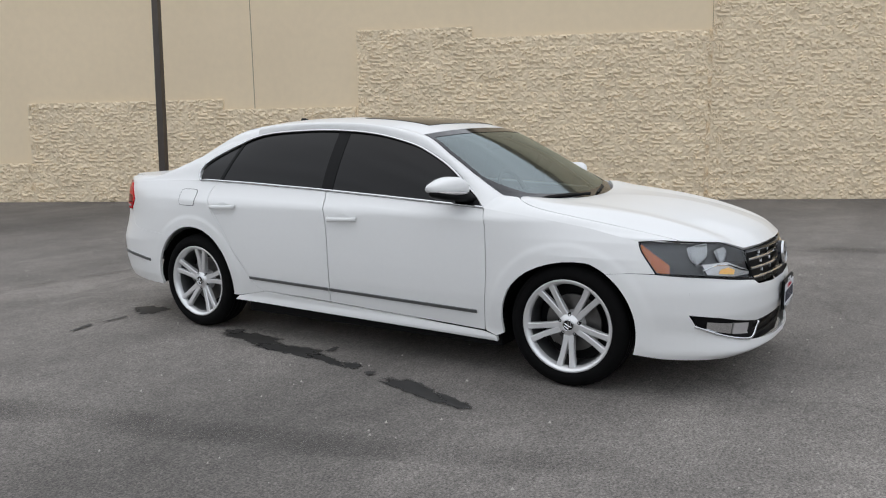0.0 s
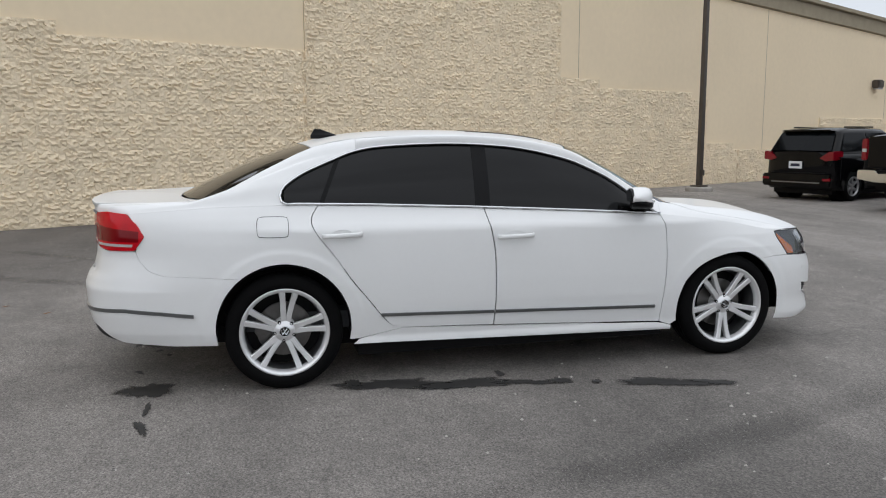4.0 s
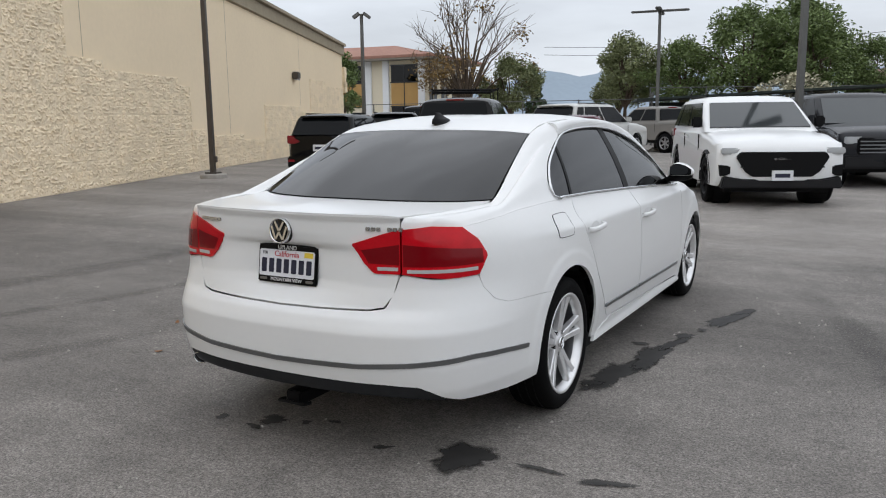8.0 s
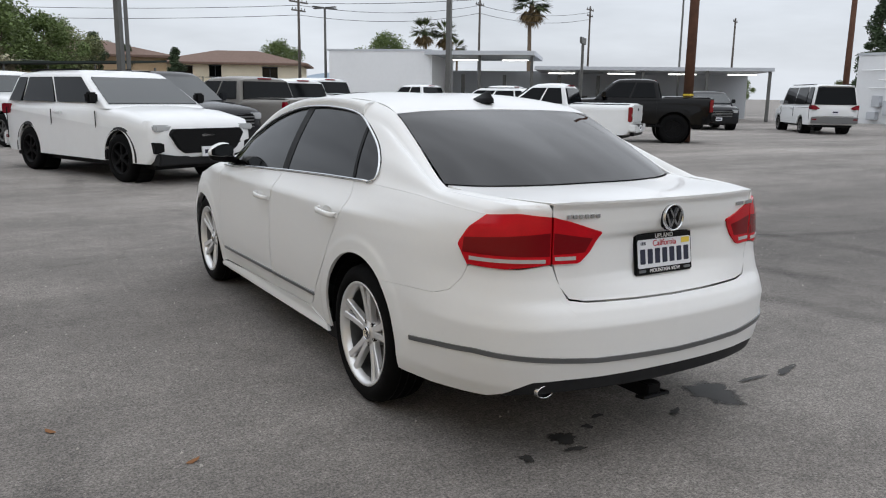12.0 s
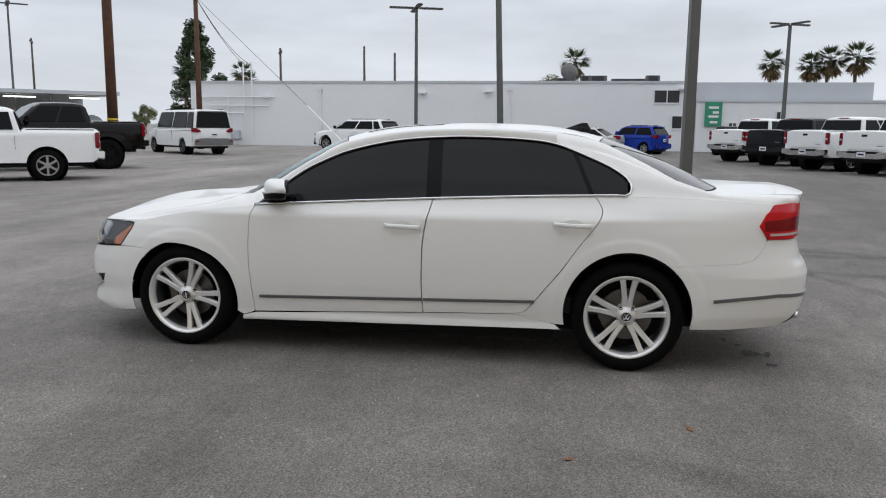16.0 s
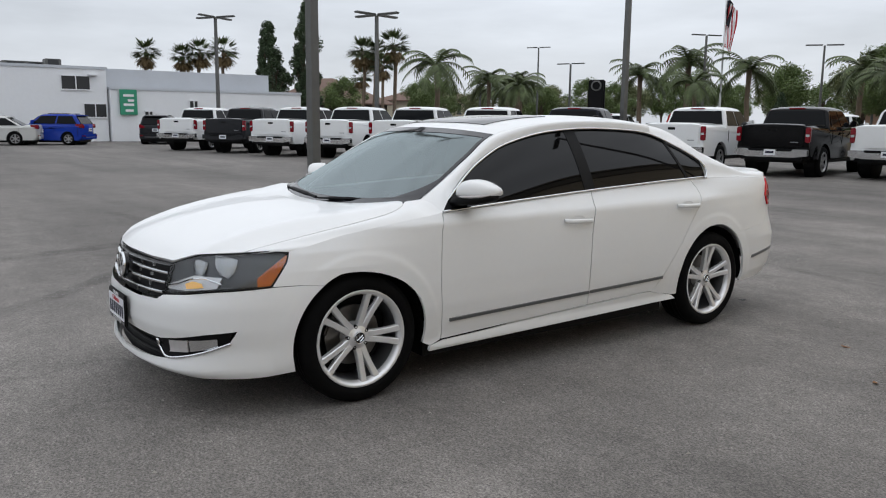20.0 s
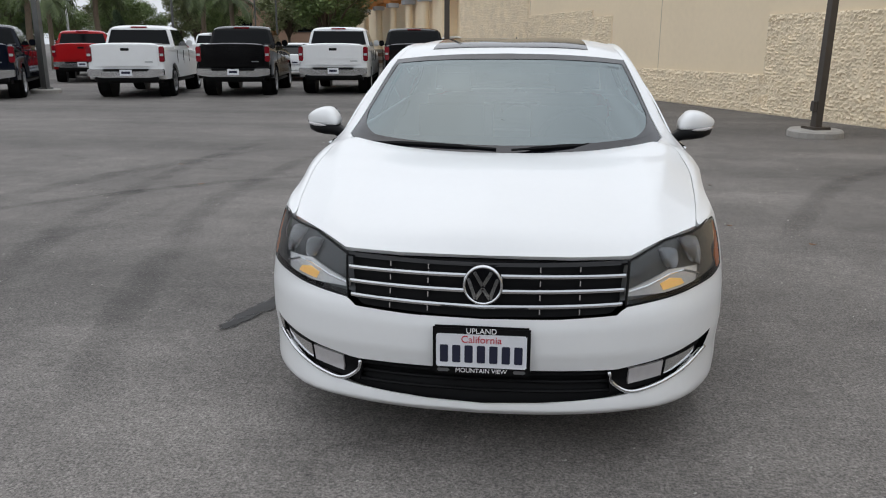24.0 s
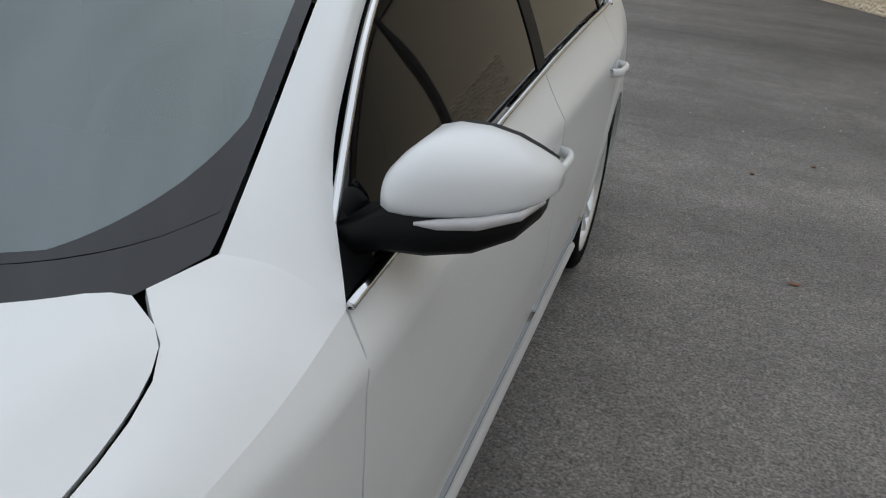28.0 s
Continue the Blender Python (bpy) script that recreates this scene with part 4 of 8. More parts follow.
# grille with chrome bars
G_T = [(uf(.495), .742), (uf(.3), .742), (uf(.12), .743), (UF, .743)]
g = coons(even([(uf(.462), .60), (uf(.43), .578), (uf(.2), .568), (UF, .565)], 30), even(G_T, 30), even([(uf(.462), .60), (uf(.495), .742)], 12), even([(UF, .565), (UF, .752)], 12))
grille = panel("grille", full(shell(g[..., 0], g[..., 1], -.035)), M_BLACK, car, gap=0, depth=0)
for z0, z1 in ((.705, .71), (.66, .66), (.615, .608)):
    pts = [shell(np.array(u), np.array(z0 + (z1 - z0) * i / 19), -.004) for i, u in enumerate(np.linspace(uf(.483 - (.71 - z0) * .2), UF, 20))]
    row = [p for p in pts] + [p * np.array([-1, 1, 1]) for p in pts[-2::-1]]
    bm = bmesh.new()
    prev = None
    for p in row:
        q = [bm.verts.new((p[0], p[1] + dy, p[2] - LEAN * p[1] + dz)) for dy, dz in ((-.012, -.008), (.004, -.007), (.006, 0), (.004, .006), (-.012, .007))]
        if prev:
            for i in range(5):
                bm.faces.new((prev[i], prev[(i + 1) % 5], q[(i + 1) % 5], q[i]))
        prev = q
    bmesh.ops.recalc_face_normals(bm, faces=bm.faces)
    part("grille_bar", bm, M_CHROME, grille, "chrome bar")
for x in (-.315, -.185, .185, .315):
    for z in (.727, .683, .637, .592):
        p = shell(np.array(uf(abs(x))), np.array(z), -.012)
        part("grille_clip", bm_box((x - .002, p[1] - .01, z - .009 - LEAN * p[1]), (x + .002, p[1] + .002, z + .009 - LEAN * p[1])), M_CHROME, grille)
tops = [shell(np.array(u), np.array(.743), -.010) for u in np.linspace(uf(.50), UF, 16)]
part("grille_frame", leaned(bm_tube([tuple(p) for p in tops] + [(-p[0], p[1], p[2]) for p in tops[-2::-1]], .008, sides=6)), M_GLOSS, grille)


def badge(parent, y, z, radius, face):
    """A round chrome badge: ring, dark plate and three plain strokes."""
    turn = pose(0, y, z, 0, 0, 90 if face > 0 else -90)
    tip = pose(0, 0, 0, 0, -6 if face > 0 else -4, 0)
    m = turn @ tip
    disc = part("badge", bm_lathe([(-.02, radius * .2), (-.02, radius), (.0, radius), (.004, radius * .96), (.004, 0.0005)], 40, m), M_GLOSS, parent)
    part("badge_ring", bm_lathe([(.0, radius), (.010, radius * .97), (.012, radius * .91), (.008, radius * .85), (.0, radius * .84)], 40, m), M_CHROME, disc, "chrome ring", True)
    r = radius * .84
    strokes = (((-.50, .80), (-.02, -.02)), ((.50, .80), (.02, -.02)), ((-.86, .40), (-.42, -.80)), ((.86, .40), (.42, -.80)), ((-.42, -.80), (0, -.16)), ((.42, -.80), (0, -.16)))
    for (a, b), (c, d) in strokes:
        p0, p1 = Vector((.007, a * r, b * r)), Vector((.007, c * r, d * r))
        side = (p1 - p0).cross(Vector((1, 0, 0))).normalized() * radius * .085
        bm = bmesh.new()
        vs = [bm.verts.new(m @ (q + e + Vector((h, 0, 0)))) for h in (-.004, .003) for q, e in ((p0, side), (p1, side), (p1, -side), (p0, -side))]
        for f in ((0, 1, 2, 3), (7, 6, 5, 4), (0, 4, 5, 1), (1, 5, 6, 2), (2, 6, 7, 3), (3, 7, 4, 0)):
            bm.faces.new([vs[i] for i in f])
        bmesh.ops.recalc_face_normals(bm, faces=bm.faces)
        part("badge_stroke", bm, M_CHROME, disc)
    return disc


badge(car, 2.318, .664, .066, 1)


def plate(parent, y, z, face, tilt):
    """A white plate in a black dealer frame; the number is plain bars."""
    m = pose(0, y, z, tilt, 0, 0 if face < 0 else 180)
    bm = bm_box((-.160, -.004, -.084), (.160, .012, .084), .006)
    bmesh.ops.transform(bm, matrix=m, verts=bm.verts)
    fr = part("plate_frame", bm, M_BLACK, parent, "black dealer plate frame")
    bm = bm_box((-.148, -.006, -.056), (.148, -.003, .058), .004)
    bmesh.ops.transform(bm, matrix=m, verts=bm.verts)
    pl = part("plate", bm, M_PLATE, fr, "white plate with red script")
    for i in range(7):
        x = -.122 + i * .0405
        bm = bm_box((x - .0135, -.0078, -.040), (x + .0135, -.0055, .020), .002)
        bmesh.ops.transform(bm, matrix=m, verts=bm.verts)
        part("number_bar", bm, M_PLATEINK, pl)
    text_part("frame_word", "UPLAND", .026, M_WHITEINK, m @ pose(0, -.0052, .069), fr)
    text_part("frame_word", "MOUNTAIN VIEW", .021, M_WHITEINK, m @ pose(0, -.0052, -.069), fr)
    text_part("plate_word", "California", .034, M_PLATERED, m @ pose(0, -.0072, .040), pl)
    if face < 0:
        text_part("month_word", "FEB", .018, M_PLATEINK, m @ pose(-.118, -.0072, .042), pl)
        bm = bm_box((.095, -.0078, .032), (.14, -.0055, .054))
        bmesh.ops.transform(bm, matrix=m, verts=bm.verts)
        part("year_sticker", bm, M_YELLOW, pl, "yellow sticker")
    for x in (-.125, .125):
        bm = bm_box((x - .02, -.0055, -.074), (x + .02, -.003, -.063), .003)
        bmesh.ops.transform(bm, matrix=m, verts=bm.verts)
        part("frame_emblem", bm, M_SATIN, fr)


plate(car, 2.352, .449, 1, 0)
plate(car, -2.428, .832, -1, -8)

# hood
H_SEAM = [(.711, 1.055, .996), (.776, 1.10, .981), (.797, 1.20, .950), (.800, 1.39, .918), (.785, 1.56, .890), (.758, 1.78, .850), (.730, 1.95, .815)]
hood_front = even([H_SEAM[-1]] + [tuple(shell(np.array(u), np.array(z))) for u, z in ((uf(.63), .792), (uf(.50), .753), (uf(.3), .755), (uf(.15), .758), (UF, .759))], 34)
hood_back = spline([H_SEAM[0], (.60, 1.12, .980), (.42, 1.185, .962), (.2, 1.225, .952), (0, 1.238, .95)], 34)
hood_mid = spline([tuple(hood_front[-1]), (0, 2.18, .820), (0, 1.9, .886), (0, 1.6, .924), (0, 1.238, .95)], 36)
g = coons(hood_front, hood_back, spline(H_SEAM[::-1], 36), hood_mid)
v, u = np.meshgrid(np.linspace(0, 1, 36), np.linspace(0, 1, 34), indexing="ij")
# a raised centre and two soft creases that run back from the grille's ends
ridge = np.clip(u / (.36 - .32 * v), 0, 1)
g[..., 2] += .040 * ridge * np.sin(np.pi * np.clip(v * .94 + .03, 0, 1)) ** .6 + .008 * np.sin(np.pi * v) * (1 - (1 - u) ** 2)
panel("hood", full(g), M_PAINT, car, gap=.0045)

# fender crowns between the hood's joint and the side
DLO = [(.822, .907, .942), (.775, .77, 1.055), (.728, .62, 1.163), (.69, .475, 1.236), (.664, .335, 1.289), (.642, .09, 1.343), (.632, -.15, 1.368), (.628, -.43, 1.375), (.636, -.77, 1.36),
       (.650, -.955, 1.332), (.678, -1.105, 1.277), (.716, -1.27, 1.205), (.752, -1.365, 1.145), (.768, -1.392, 1.11)]
EDGE = [(.744, .965, 1.008), (.706, .80, 1.095), (.658, .58, 1.225), (.612, .37, 1.338), (.590, 0, 1.403), (.580, -.5, 1.418), (.580, -.95, 1.398), (.594, -1.2, 1.345), (.625, -1.46, 1.225), (.668, -1.79, 1.058)]


def crowns(s):
    t = shell(np.array([uy(y) for y in np.linspace(1.775, .905, 30)]), np.array([top_z(y) for y in np.linspace(1.775, .905, 30)]))
    foot = spline([tuple(t[-1]), (.795, .935, .985), EDGE[0]], 12)
    hs = even([tuple(t[0]), (.783, 1.87, .815), (.74, 1.945, .815), *[tuple(p) for p in spline(H_SEAM[::-1], 20)[1:]], EDGE[0]], 30)
    g = coons(t, hs, even([t[0], (t[0] + hs[0]) / 2 + 1e-5, hs[0]], 12), foot)
    g[..., 2] += .006 * np.sin(np.linspace(0, np.pi, 12))[:, None]
    panel("fender_crown", sided(g, s), M_PAINT, car, gap=(0, .001, 0, 0), depth=.012)
    # roof rail: front pillar, rail and rear pillar down to the deck
    lo = spline([tuple(t[-1])] + DLO[1:10], 60)
    hi = spline(EDGE[:7], 60)
    g = coons(lo, hi, foot, spline([DLO[9], (.625, -.953, 1.37), EDGE[6]], 12))
    w = np.sin(np.linspace(0, np.pi, 12))[:, None] * np.clip(np.linspace(0, 1, 60) / .12, 0, 1)[None, :]
    g[..., 0] += .012 * w
    g[..., 2] += .014 * w
    panel("roof_rail", sided(g, s), M_PAINT, car, gap=0, depth=.02)
    sh = shell(np.array([uy(y) for y in np.linspace(-1.36, -2.245, 40)]), np.array([top_z(y) for y in np.linspace(-1.36, -2.245, 40)]))
    low = shell(np.array(ur(.578)), np.array(.966))
    deck = even(np.vstack([spline(EDGE[6:] + [(.664, -1.95, 1.046), (.637, -2.15, 1.039), tuple(shell(np.array(ur(.5765)), np.array(1.030)))], 60), low[None]]), 40)
    g = coons(sh, deck, spline([tuple(sh[0]), (.790, -1.395, 1.06), (.768, -1.392, 1.11), (.752, -1.365, 1.145), (.716, -1.27, 1.205), (.678, -1.105, 1.277), (.650, -.955, 1.332), (.625, -.953, 1.37), EDGE[6]], 30),
              even([tuple(sh[-1]), tuple(shell(np.array(ur(.70)), np.array(.987))), tuple(low)], 30))
    panel("rear_pillar", sided(g, s), M_PAINT, car, gap=0, depth=.012)
    # inner frame under the lid's joint
    run = [(.655, -1.80, 1.052), (.652, -1.95, 1.042), (.632, -2.15, 1.037), (.57, -2.36, 1.032)]
    mid, wide, low_by = np.array(run), np.array([.022, 0, 0]), np.array([0, 0, -.008])
    panel("lid_frame", sided(np.stack([mid - wide + low_by, mid + low_by, mid + wide + low_by]), s), M_PAINT, car, gap=0, depth=0)


both(crowns)

# roof, screen and rear window
edge = spline(EDGE, 240)
er = edge[(edge[:, 1] < .365) & (edge[:, 1] > -1.21)]
er = even(er, 50)
top = spline([(0, .455, 1.375), (0, .2, 1.425), (0, -.2, 1.446), (0, -.55, 1.449), (0, -.9, 1.432), (0, -1.245, 1.365)], 50)
roof_f = spline([tuple(er[0]), (.45, .415, 1.358), (.25, .445, 1.370), (0, .455, 1.375)], 24)
roof_b = spline([tuple(er[-1]), (.45, -1.225, 1.355), (.25, -1.24, 1.362), (0, -1.245, 1.365)], 24)
g = coons(roof_f, roof_b, er, top)
bul = (1 - (1 - np.linspace(0, 1, 24)) ** 2)[None, :] * np.linspace(0, 1, 24)[::-1][None, :]
g[..., 2] += .028 * bul * np.sin(np.linspace(0, np.pi, 50))[:, None]
roof = panel("roof", full(g), M_PAINT, car, gap=.002)
lining = g.copy()
lining[..., 0] *= .97
lining[..., 2] -= .03
panel("headlining", full(lining), M_INSIDE, car, gap=0, depth=.02, flip=None)
rg = g
k = (rg[:, 0, 1] < .24) & (rg[:, 0, 1] > -.26)
sg = rg[k][:, 7:].copy()
sg[..., 2] += .004
panel("sunroof", full(sg), M_GLOSS, roof, gap=0, depth=.01, label="dark glass sunroof")

wb = spline([(.738, .972, 1.006), (.695, 1.062, .985), (.60, 1.135, .964), (.42, 1.20, .945), (.2, 1.24, .936), (0, 1.252, .934)], 30)
ef = even(edge[(edge[:, 1] >= .372)], 30)
ef[:, 0] -= .006
wt = roof_f.copy()
wt = even(wt, 30)
wt[:, 1] += .004
ef[-1] = wt[0]
ef[0] = wb[0]
wm = spline([(0, 1.252, .934), (0, .95, 1.115), (0, .7, 1.257), (0, .459, 1.375)], 30)
g = coons(wb, wt, ef, wm)
w = np.sin(np.linspace(0, np.pi, 30))
g[..., 2] += .03 * w[:, None] * (np.linspace(0, 1, 30) * (2 - np.linspace(0, 1, 30)))[None, :] * (1 - np.linspace(0, 1, 30))[None, :]
screen_grid = g
ws = panel("windscreen", full(g), M_WIND, car, gap=.001, depth=.0, label="clear windscreen with dark printed edge")
ws.visible_shadow = False
# printed black band round the screen
bandg = full(g)
for nm, sl in (("screen_band", (slice(0, 4), slice(None))), ("screen_band", (slice(27, 30), slice(None))), ("screen_band", (slice(3, 28), slice(0, 2))), ("screen_band", (slice(3, 28), slice(-2, None)))):
    b = bandg[sl].copy()
    b[..., 1] += .001
    b[..., 2] += .002
    panel(nm, b, M_BAND, ws, gap=0, depth=0)


def screen_at(r, c):
    """A point of the screen between its rows and columns."""
    r, c = np.clip(r, 0, bandg.shape[0] - 1.001), np.clip(c, 0, bandg.shape[1] - 1.001)
    i, j = r.astype(int), c.astype(int)
    fr, fc = (r - i)[..., None], (c - j)[..., None]
    return (bandg[i, j] * (1 - fr) + bandg[i + 1, j] * fr) * (1 - fc) + (bandg[i, j + 1] * (1 - fr) + bandg[i + 1, j + 1] * fr) * fc


# its rounded lower corners
tt, ff = np.meshgrid(np.linspace(0, math.pi / 2, 30), np.linspace(0, 1, 9), indexing="ij")
rr, cc = 2.5 + ff * 9 * (1 - np.sin(tt)), .5 + ff * 9.5 * (1 - np.cos(tt))
for cols in (cc, bandg.shape[1] - 1 - cc):
    b = screen_at(rr, cols)
    b[..., 1] += .0014
    b[..., 2] += .0027
    panel("band_corner", b, M_BAND, ws, gap=0, depth=0)

eb = even(edge[(edge[:, 1] <= -1.215)], 30)
eb[:, 0] -= .006
rt = even(roof_b, 30)
rt[:, 1] -= .004
eb[0] = rt[0]
rbm = spline([(0, -1.249, 1.363), (0, -1.5, 1.268), (0, -1.75, 1.158), (0, -1.965, 1.052)], 30)
rb = spline([tuple(eb[-1]), (.52, -1.88, 1.052), (.27, -1.95, 1.051), (0, -1.965, 1.052)], 30)
g = coons(rt, rb, eb, rbm)
g[..., 2] += .02 * w[:, None] * (np.linspace(0, 1, 30) * (1 - np.linspace(0, 1, 30)))[None, :] * 2
panel("rear_window", full(g), M_TINTREAR, car, gap=.001, depth=.006, label="dark tinted rear window")

# boot lid: deck with its lip, and the upright face
lip_u = np.linspace(ur(.575), UR, 30)
lip = shell(lip_u, np.full(30, 1.036), .001)
seam = spline([(.655, -1.80, 1.052), (.652, -1.95, 1.043), (.632, -2.15, 1.039), tuple(lip[0])], 26)
dk = spline([(.655, -1.80, 1.052), (.52, -1.89, 1.047), (.27, -1.96, 1.046), (0, -1.975, 1.047)], 30)
dm = spline([(0, -1.975, 1.047), (0, -2.15, 1.052), (0, -2.35, 1.052), tuple(lip[-1])], 26)
g = coons(dk, lip, seam, dm)
r = np.clip((np.linspace(0, 1, 26) - .72) / .28, 0, 1)
g[..., 2] += (.005 * r * r)[:, None] * np.clip(np.linspace(0, 1, 30) / .16, 0, 1)[None, :] + .004 * np.sin(np.linspace(0, np.pi, 26))[:, None] * np.linspace(0, 1, 30)[None, :]
lid = panel("boot_lid", full(g), M_PAINT, car, gap=.0015, depth=.008)
F_B = [(ur(.50), .672), (ur(.44), .662), (ur(.2), .655), (UR, .652)]
g = coons(even(F_B, 40), even([(ur(.575), 1.034), (ur(.3), 1.034), (UR, 1.034)], 40), even([F_B[0], (ur(.54), .72), (ur(.565), .80), (ur(.575), 1.034)], 44), even([F_B[-1], (UR, 1.034)], 44))
face = panel("boot_face", full(shell(g[..., 0], g[..., 1])), M_PAINT, car, gap=.0015, depth=.02)
badge(car, -2.463, .980, .055, -1)
for x0, n, w0 in ((-.50, 6, .021), (.41, 7, .019)):
    for i in range(n):
        x = x0 + i * (w0 + .003)
        if n == 7 and i == 3:
            continue
        p = shell(np.array(ur(abs(x + w0 / 2))), np.array(.985), .0)
        part("script_bar", leaned(bm_box((x, p[1] - .004, .976), (x + w0, p[1] + .006, .992), .002)), M_CHROME, face)


def tail(s):
    """A tail lamp in two pieces, one on the quarter and one on the lid."""
    J = ur(.575)
    outer = coons(even([(uy(-2.19), .793), (ur(.74), .788), (J + .004 - .008, .806)], 16), even([(uy(-2.25), .986), (ur(.70), .996), (J - .004, .984)], 16), even([(uy(-2.19), .793), (uy(-2.135), .868), (uy(-2.18), .935), (uy(-2.25), .986)], 16), even([(J - .004, .806), (J - .004, .984)], 16))
    o = panel("tail_lamp", sided(shell(outer[..., 0], outer[..., 1], .008), s), M_RED, car, gap=0, depth=.03, label="red tail lamp lens")
    inner = coons(even([(J + .004, .806), (ur(.46), .806), (ur(.41), .848), (ur(.36), .915)], 16), even([(J + .004, .984), (ur(.5), .966), (ur(.42), .940), (ur(.36), .922)], 16), even([(J + .004, .806), (J + .004, .984)], 12), even([(ur(.36), .915), (ur(.36), .922)], 12))
    i = panel("tail_lamp_inner", sided(shell(inner[..., 0], inner[..., 1], .008), s), M_RED, car, gap=0, depth=.03, label="red tail lamp lens on the lid")
    for g0, host in ((((uy(-2.20), ur(.60)), (.812, .826)), o), (((J + .014, ur(.475)), (.820, .834)), i)):
        (u0, u1), (z0, z1) = g0
        uu, zz = np.meshgrid(np.linspace(u0, u1, 12), np.linspace(z0, z1, 4))
        panel("reversing_lens", sided(shell(uu, zz, .0105), s), M_CLEARLENS, host, gap=0, depth=.004, label="pale clear lens strip")
    # the darker field below the bright upper band
    for corners, host in (((uy(-2.165), .838, uy(-2.165), .895, J - .008, .836, J - .008, .925), o), ((J + .008, .842, J + .008, .925, ur(.435), .846, ur(.40), .898), i)):
        ua, za, ub, zb, uc, zc, ud, zd = corners
        f = coons(even([(ua, za), (uc, zc)], 14), even([(ub, zb), (ud, zd)], 14), even([(ua, za), (ub, zb)], 6), even([(uc, zc), (ud, zd)], 6))
        panel("lamp_field", sided(shell(f[..., 0], f[..., 1], .0086), s), M_REDDARK, host, gap=0, depth=.003, label="darker red lamp field")


both(tail)

# rear bumper with bright strip, dark skirt and tail pipe
BT_R = [(uy(-1.632), .638), (uy(-1.85), .647), (uy(-2.03), .655), (uy(-2.11), .68), (uy(-2.165), .735), (uy(-2.19), .790), (ur(.70), .786), (ur(.585), .803), (ur(.572), .803), (ur(.55), .745), (ur(.51), .668), (ur(.44), .657), (ur(.2), .650), (UR, .647)]
BB_R = [(uy(-1.765), .268), (uy(-2.0), .262), (ur(.78), .278), (ur(.73), .30), (ur(.69), .328), (ur(.64), .354), (ur(.5), .360), (ur(.3), .360), (UR, .360)]
al = [(uy(-HUB_Y + ARCH * math.cos(radians(a))), HUB_Z + .008 + ARCH * math.sin(radians(a))) for a in np.linspace(192, 128, 24)]
g = coons(even([al[0]] + BB_R[1:], 90), even([al[-1]] + BT_R[1:], 90), even(al, 40), even([BB_R[-1], BT_R[-1]], 40))
pts = shell(g[..., 0], g[..., 1])
rbump = panel("rear_bumper", full(flare(pts, pts[..., 1], g[..., 1])), M_PAINT, car, gap=.001)
SK = [(ur(.74), .285), (ur(.62), .300), (ur(.45), .306), (ur(.25), .302), (UR, .300)]
g = coons(even(SK, 30), even([(ur(.73), .306), (ur(.64), .366), (ur(.3), .368), (UR, .368)], 30), even([SK[0], (ur(.73), .306)], 8), even([SK[-1], (UR, .368)], 8))
part_sk = panel("rear_skirt", full(shell(g[..., 0], g[..., 1], -.006)), M_SKIRT, car, gap=0, depth=.05, label="dark grey plastic skirt")
strip = [(uy(-1.885), .434), (uy(-2.05), .452), (ur(.80), .468), (ur(.66), .455), (ur(.4), .435), (UR, .426)]
c = even(strip, 60)
g = np.stack([np.stack([c[:, 0], c[:, 1] + dz], 1) for dz in (-.010, 0, .010)])
panel("bumper_strip", full(shell(g[..., 0], g[..., 1], .006)), M_SATIN, rbump, gap=0, depth=.008, label="dull chrome strip")
part("tail_pipe", bm_lathe([(-.12, .036), (.0, .038), (.004, .036), (.0, .033), (-.12, .030)], 28, pose(-.57, -2.415, .334, 0, 6, -90) @ Matrix.Diagonal((1, 1.12, .72, 1))), M_CHROME, car, "chrome exhaust tip", True)
# added black disc stands in for the shade inside the open pipe
part("pipe_dark_disc", bm_lathe([(-.012, .033), (-.014, .0005)], 24, pose(-.57, -2.415, .334, 0, 6, -90) @ Matrix.Diagonal((1, 1.12, .72, 1))), M_BLACK, car)
part("tow_hitch", bm_box((-.04, -2.43, .205), (.04, -2.2, .268), .006), M_BLACK, car, "black tow hitch receiver")
part("tow_hook", bm_tube([(-.07, -2.40, .215), (-.07, -2.44, .22), (.07, -2.44, .22), (.07, -2.40, .215)], .008), M_BLACK, car)


# side windows
def band(ya0, ya1, yb0, yb1, nm, mt, s, out=0.0, rows=14, cols=24, label=""):
    """A pane between belt and roof rail, from edge a (bottom, top y) to edge b."""
    top_c = spline(DLO, 200)
    top_c = np.vstack([top_c, [[.775, -1.40, 1.09]]])
    ty = -top_c[:, 1]
    g = np.zeros((rows, cols, 3))
    for j in range(cols):
        f = j / (cols - 1)
        y0, y1 = ya0 + (yb0 - ya0) * f, ya1 + (yb1 - ya1) * f
        lo = shell(np.array(uy(y0)), np.array(top_z(y0)), -.004)
        lo[2] += .004
        hi = np.array([np.interp(-y1, ty, top_c[:, 0]), y1, np.interp(-y1, ty, top_c[:, 2])])
        for i in range(rows):
            v = i / (rows - 1)
            g[i, j] = lo * (1 - v) + hi * v + np.array([.016 * 4 * v * (1 - v) * (hi[2] - lo[2]) / .38 - .006 + out, 0, 0])
    return panel(nm, sided(g, s), mt, car, gap=0, depth=.004, label=label)


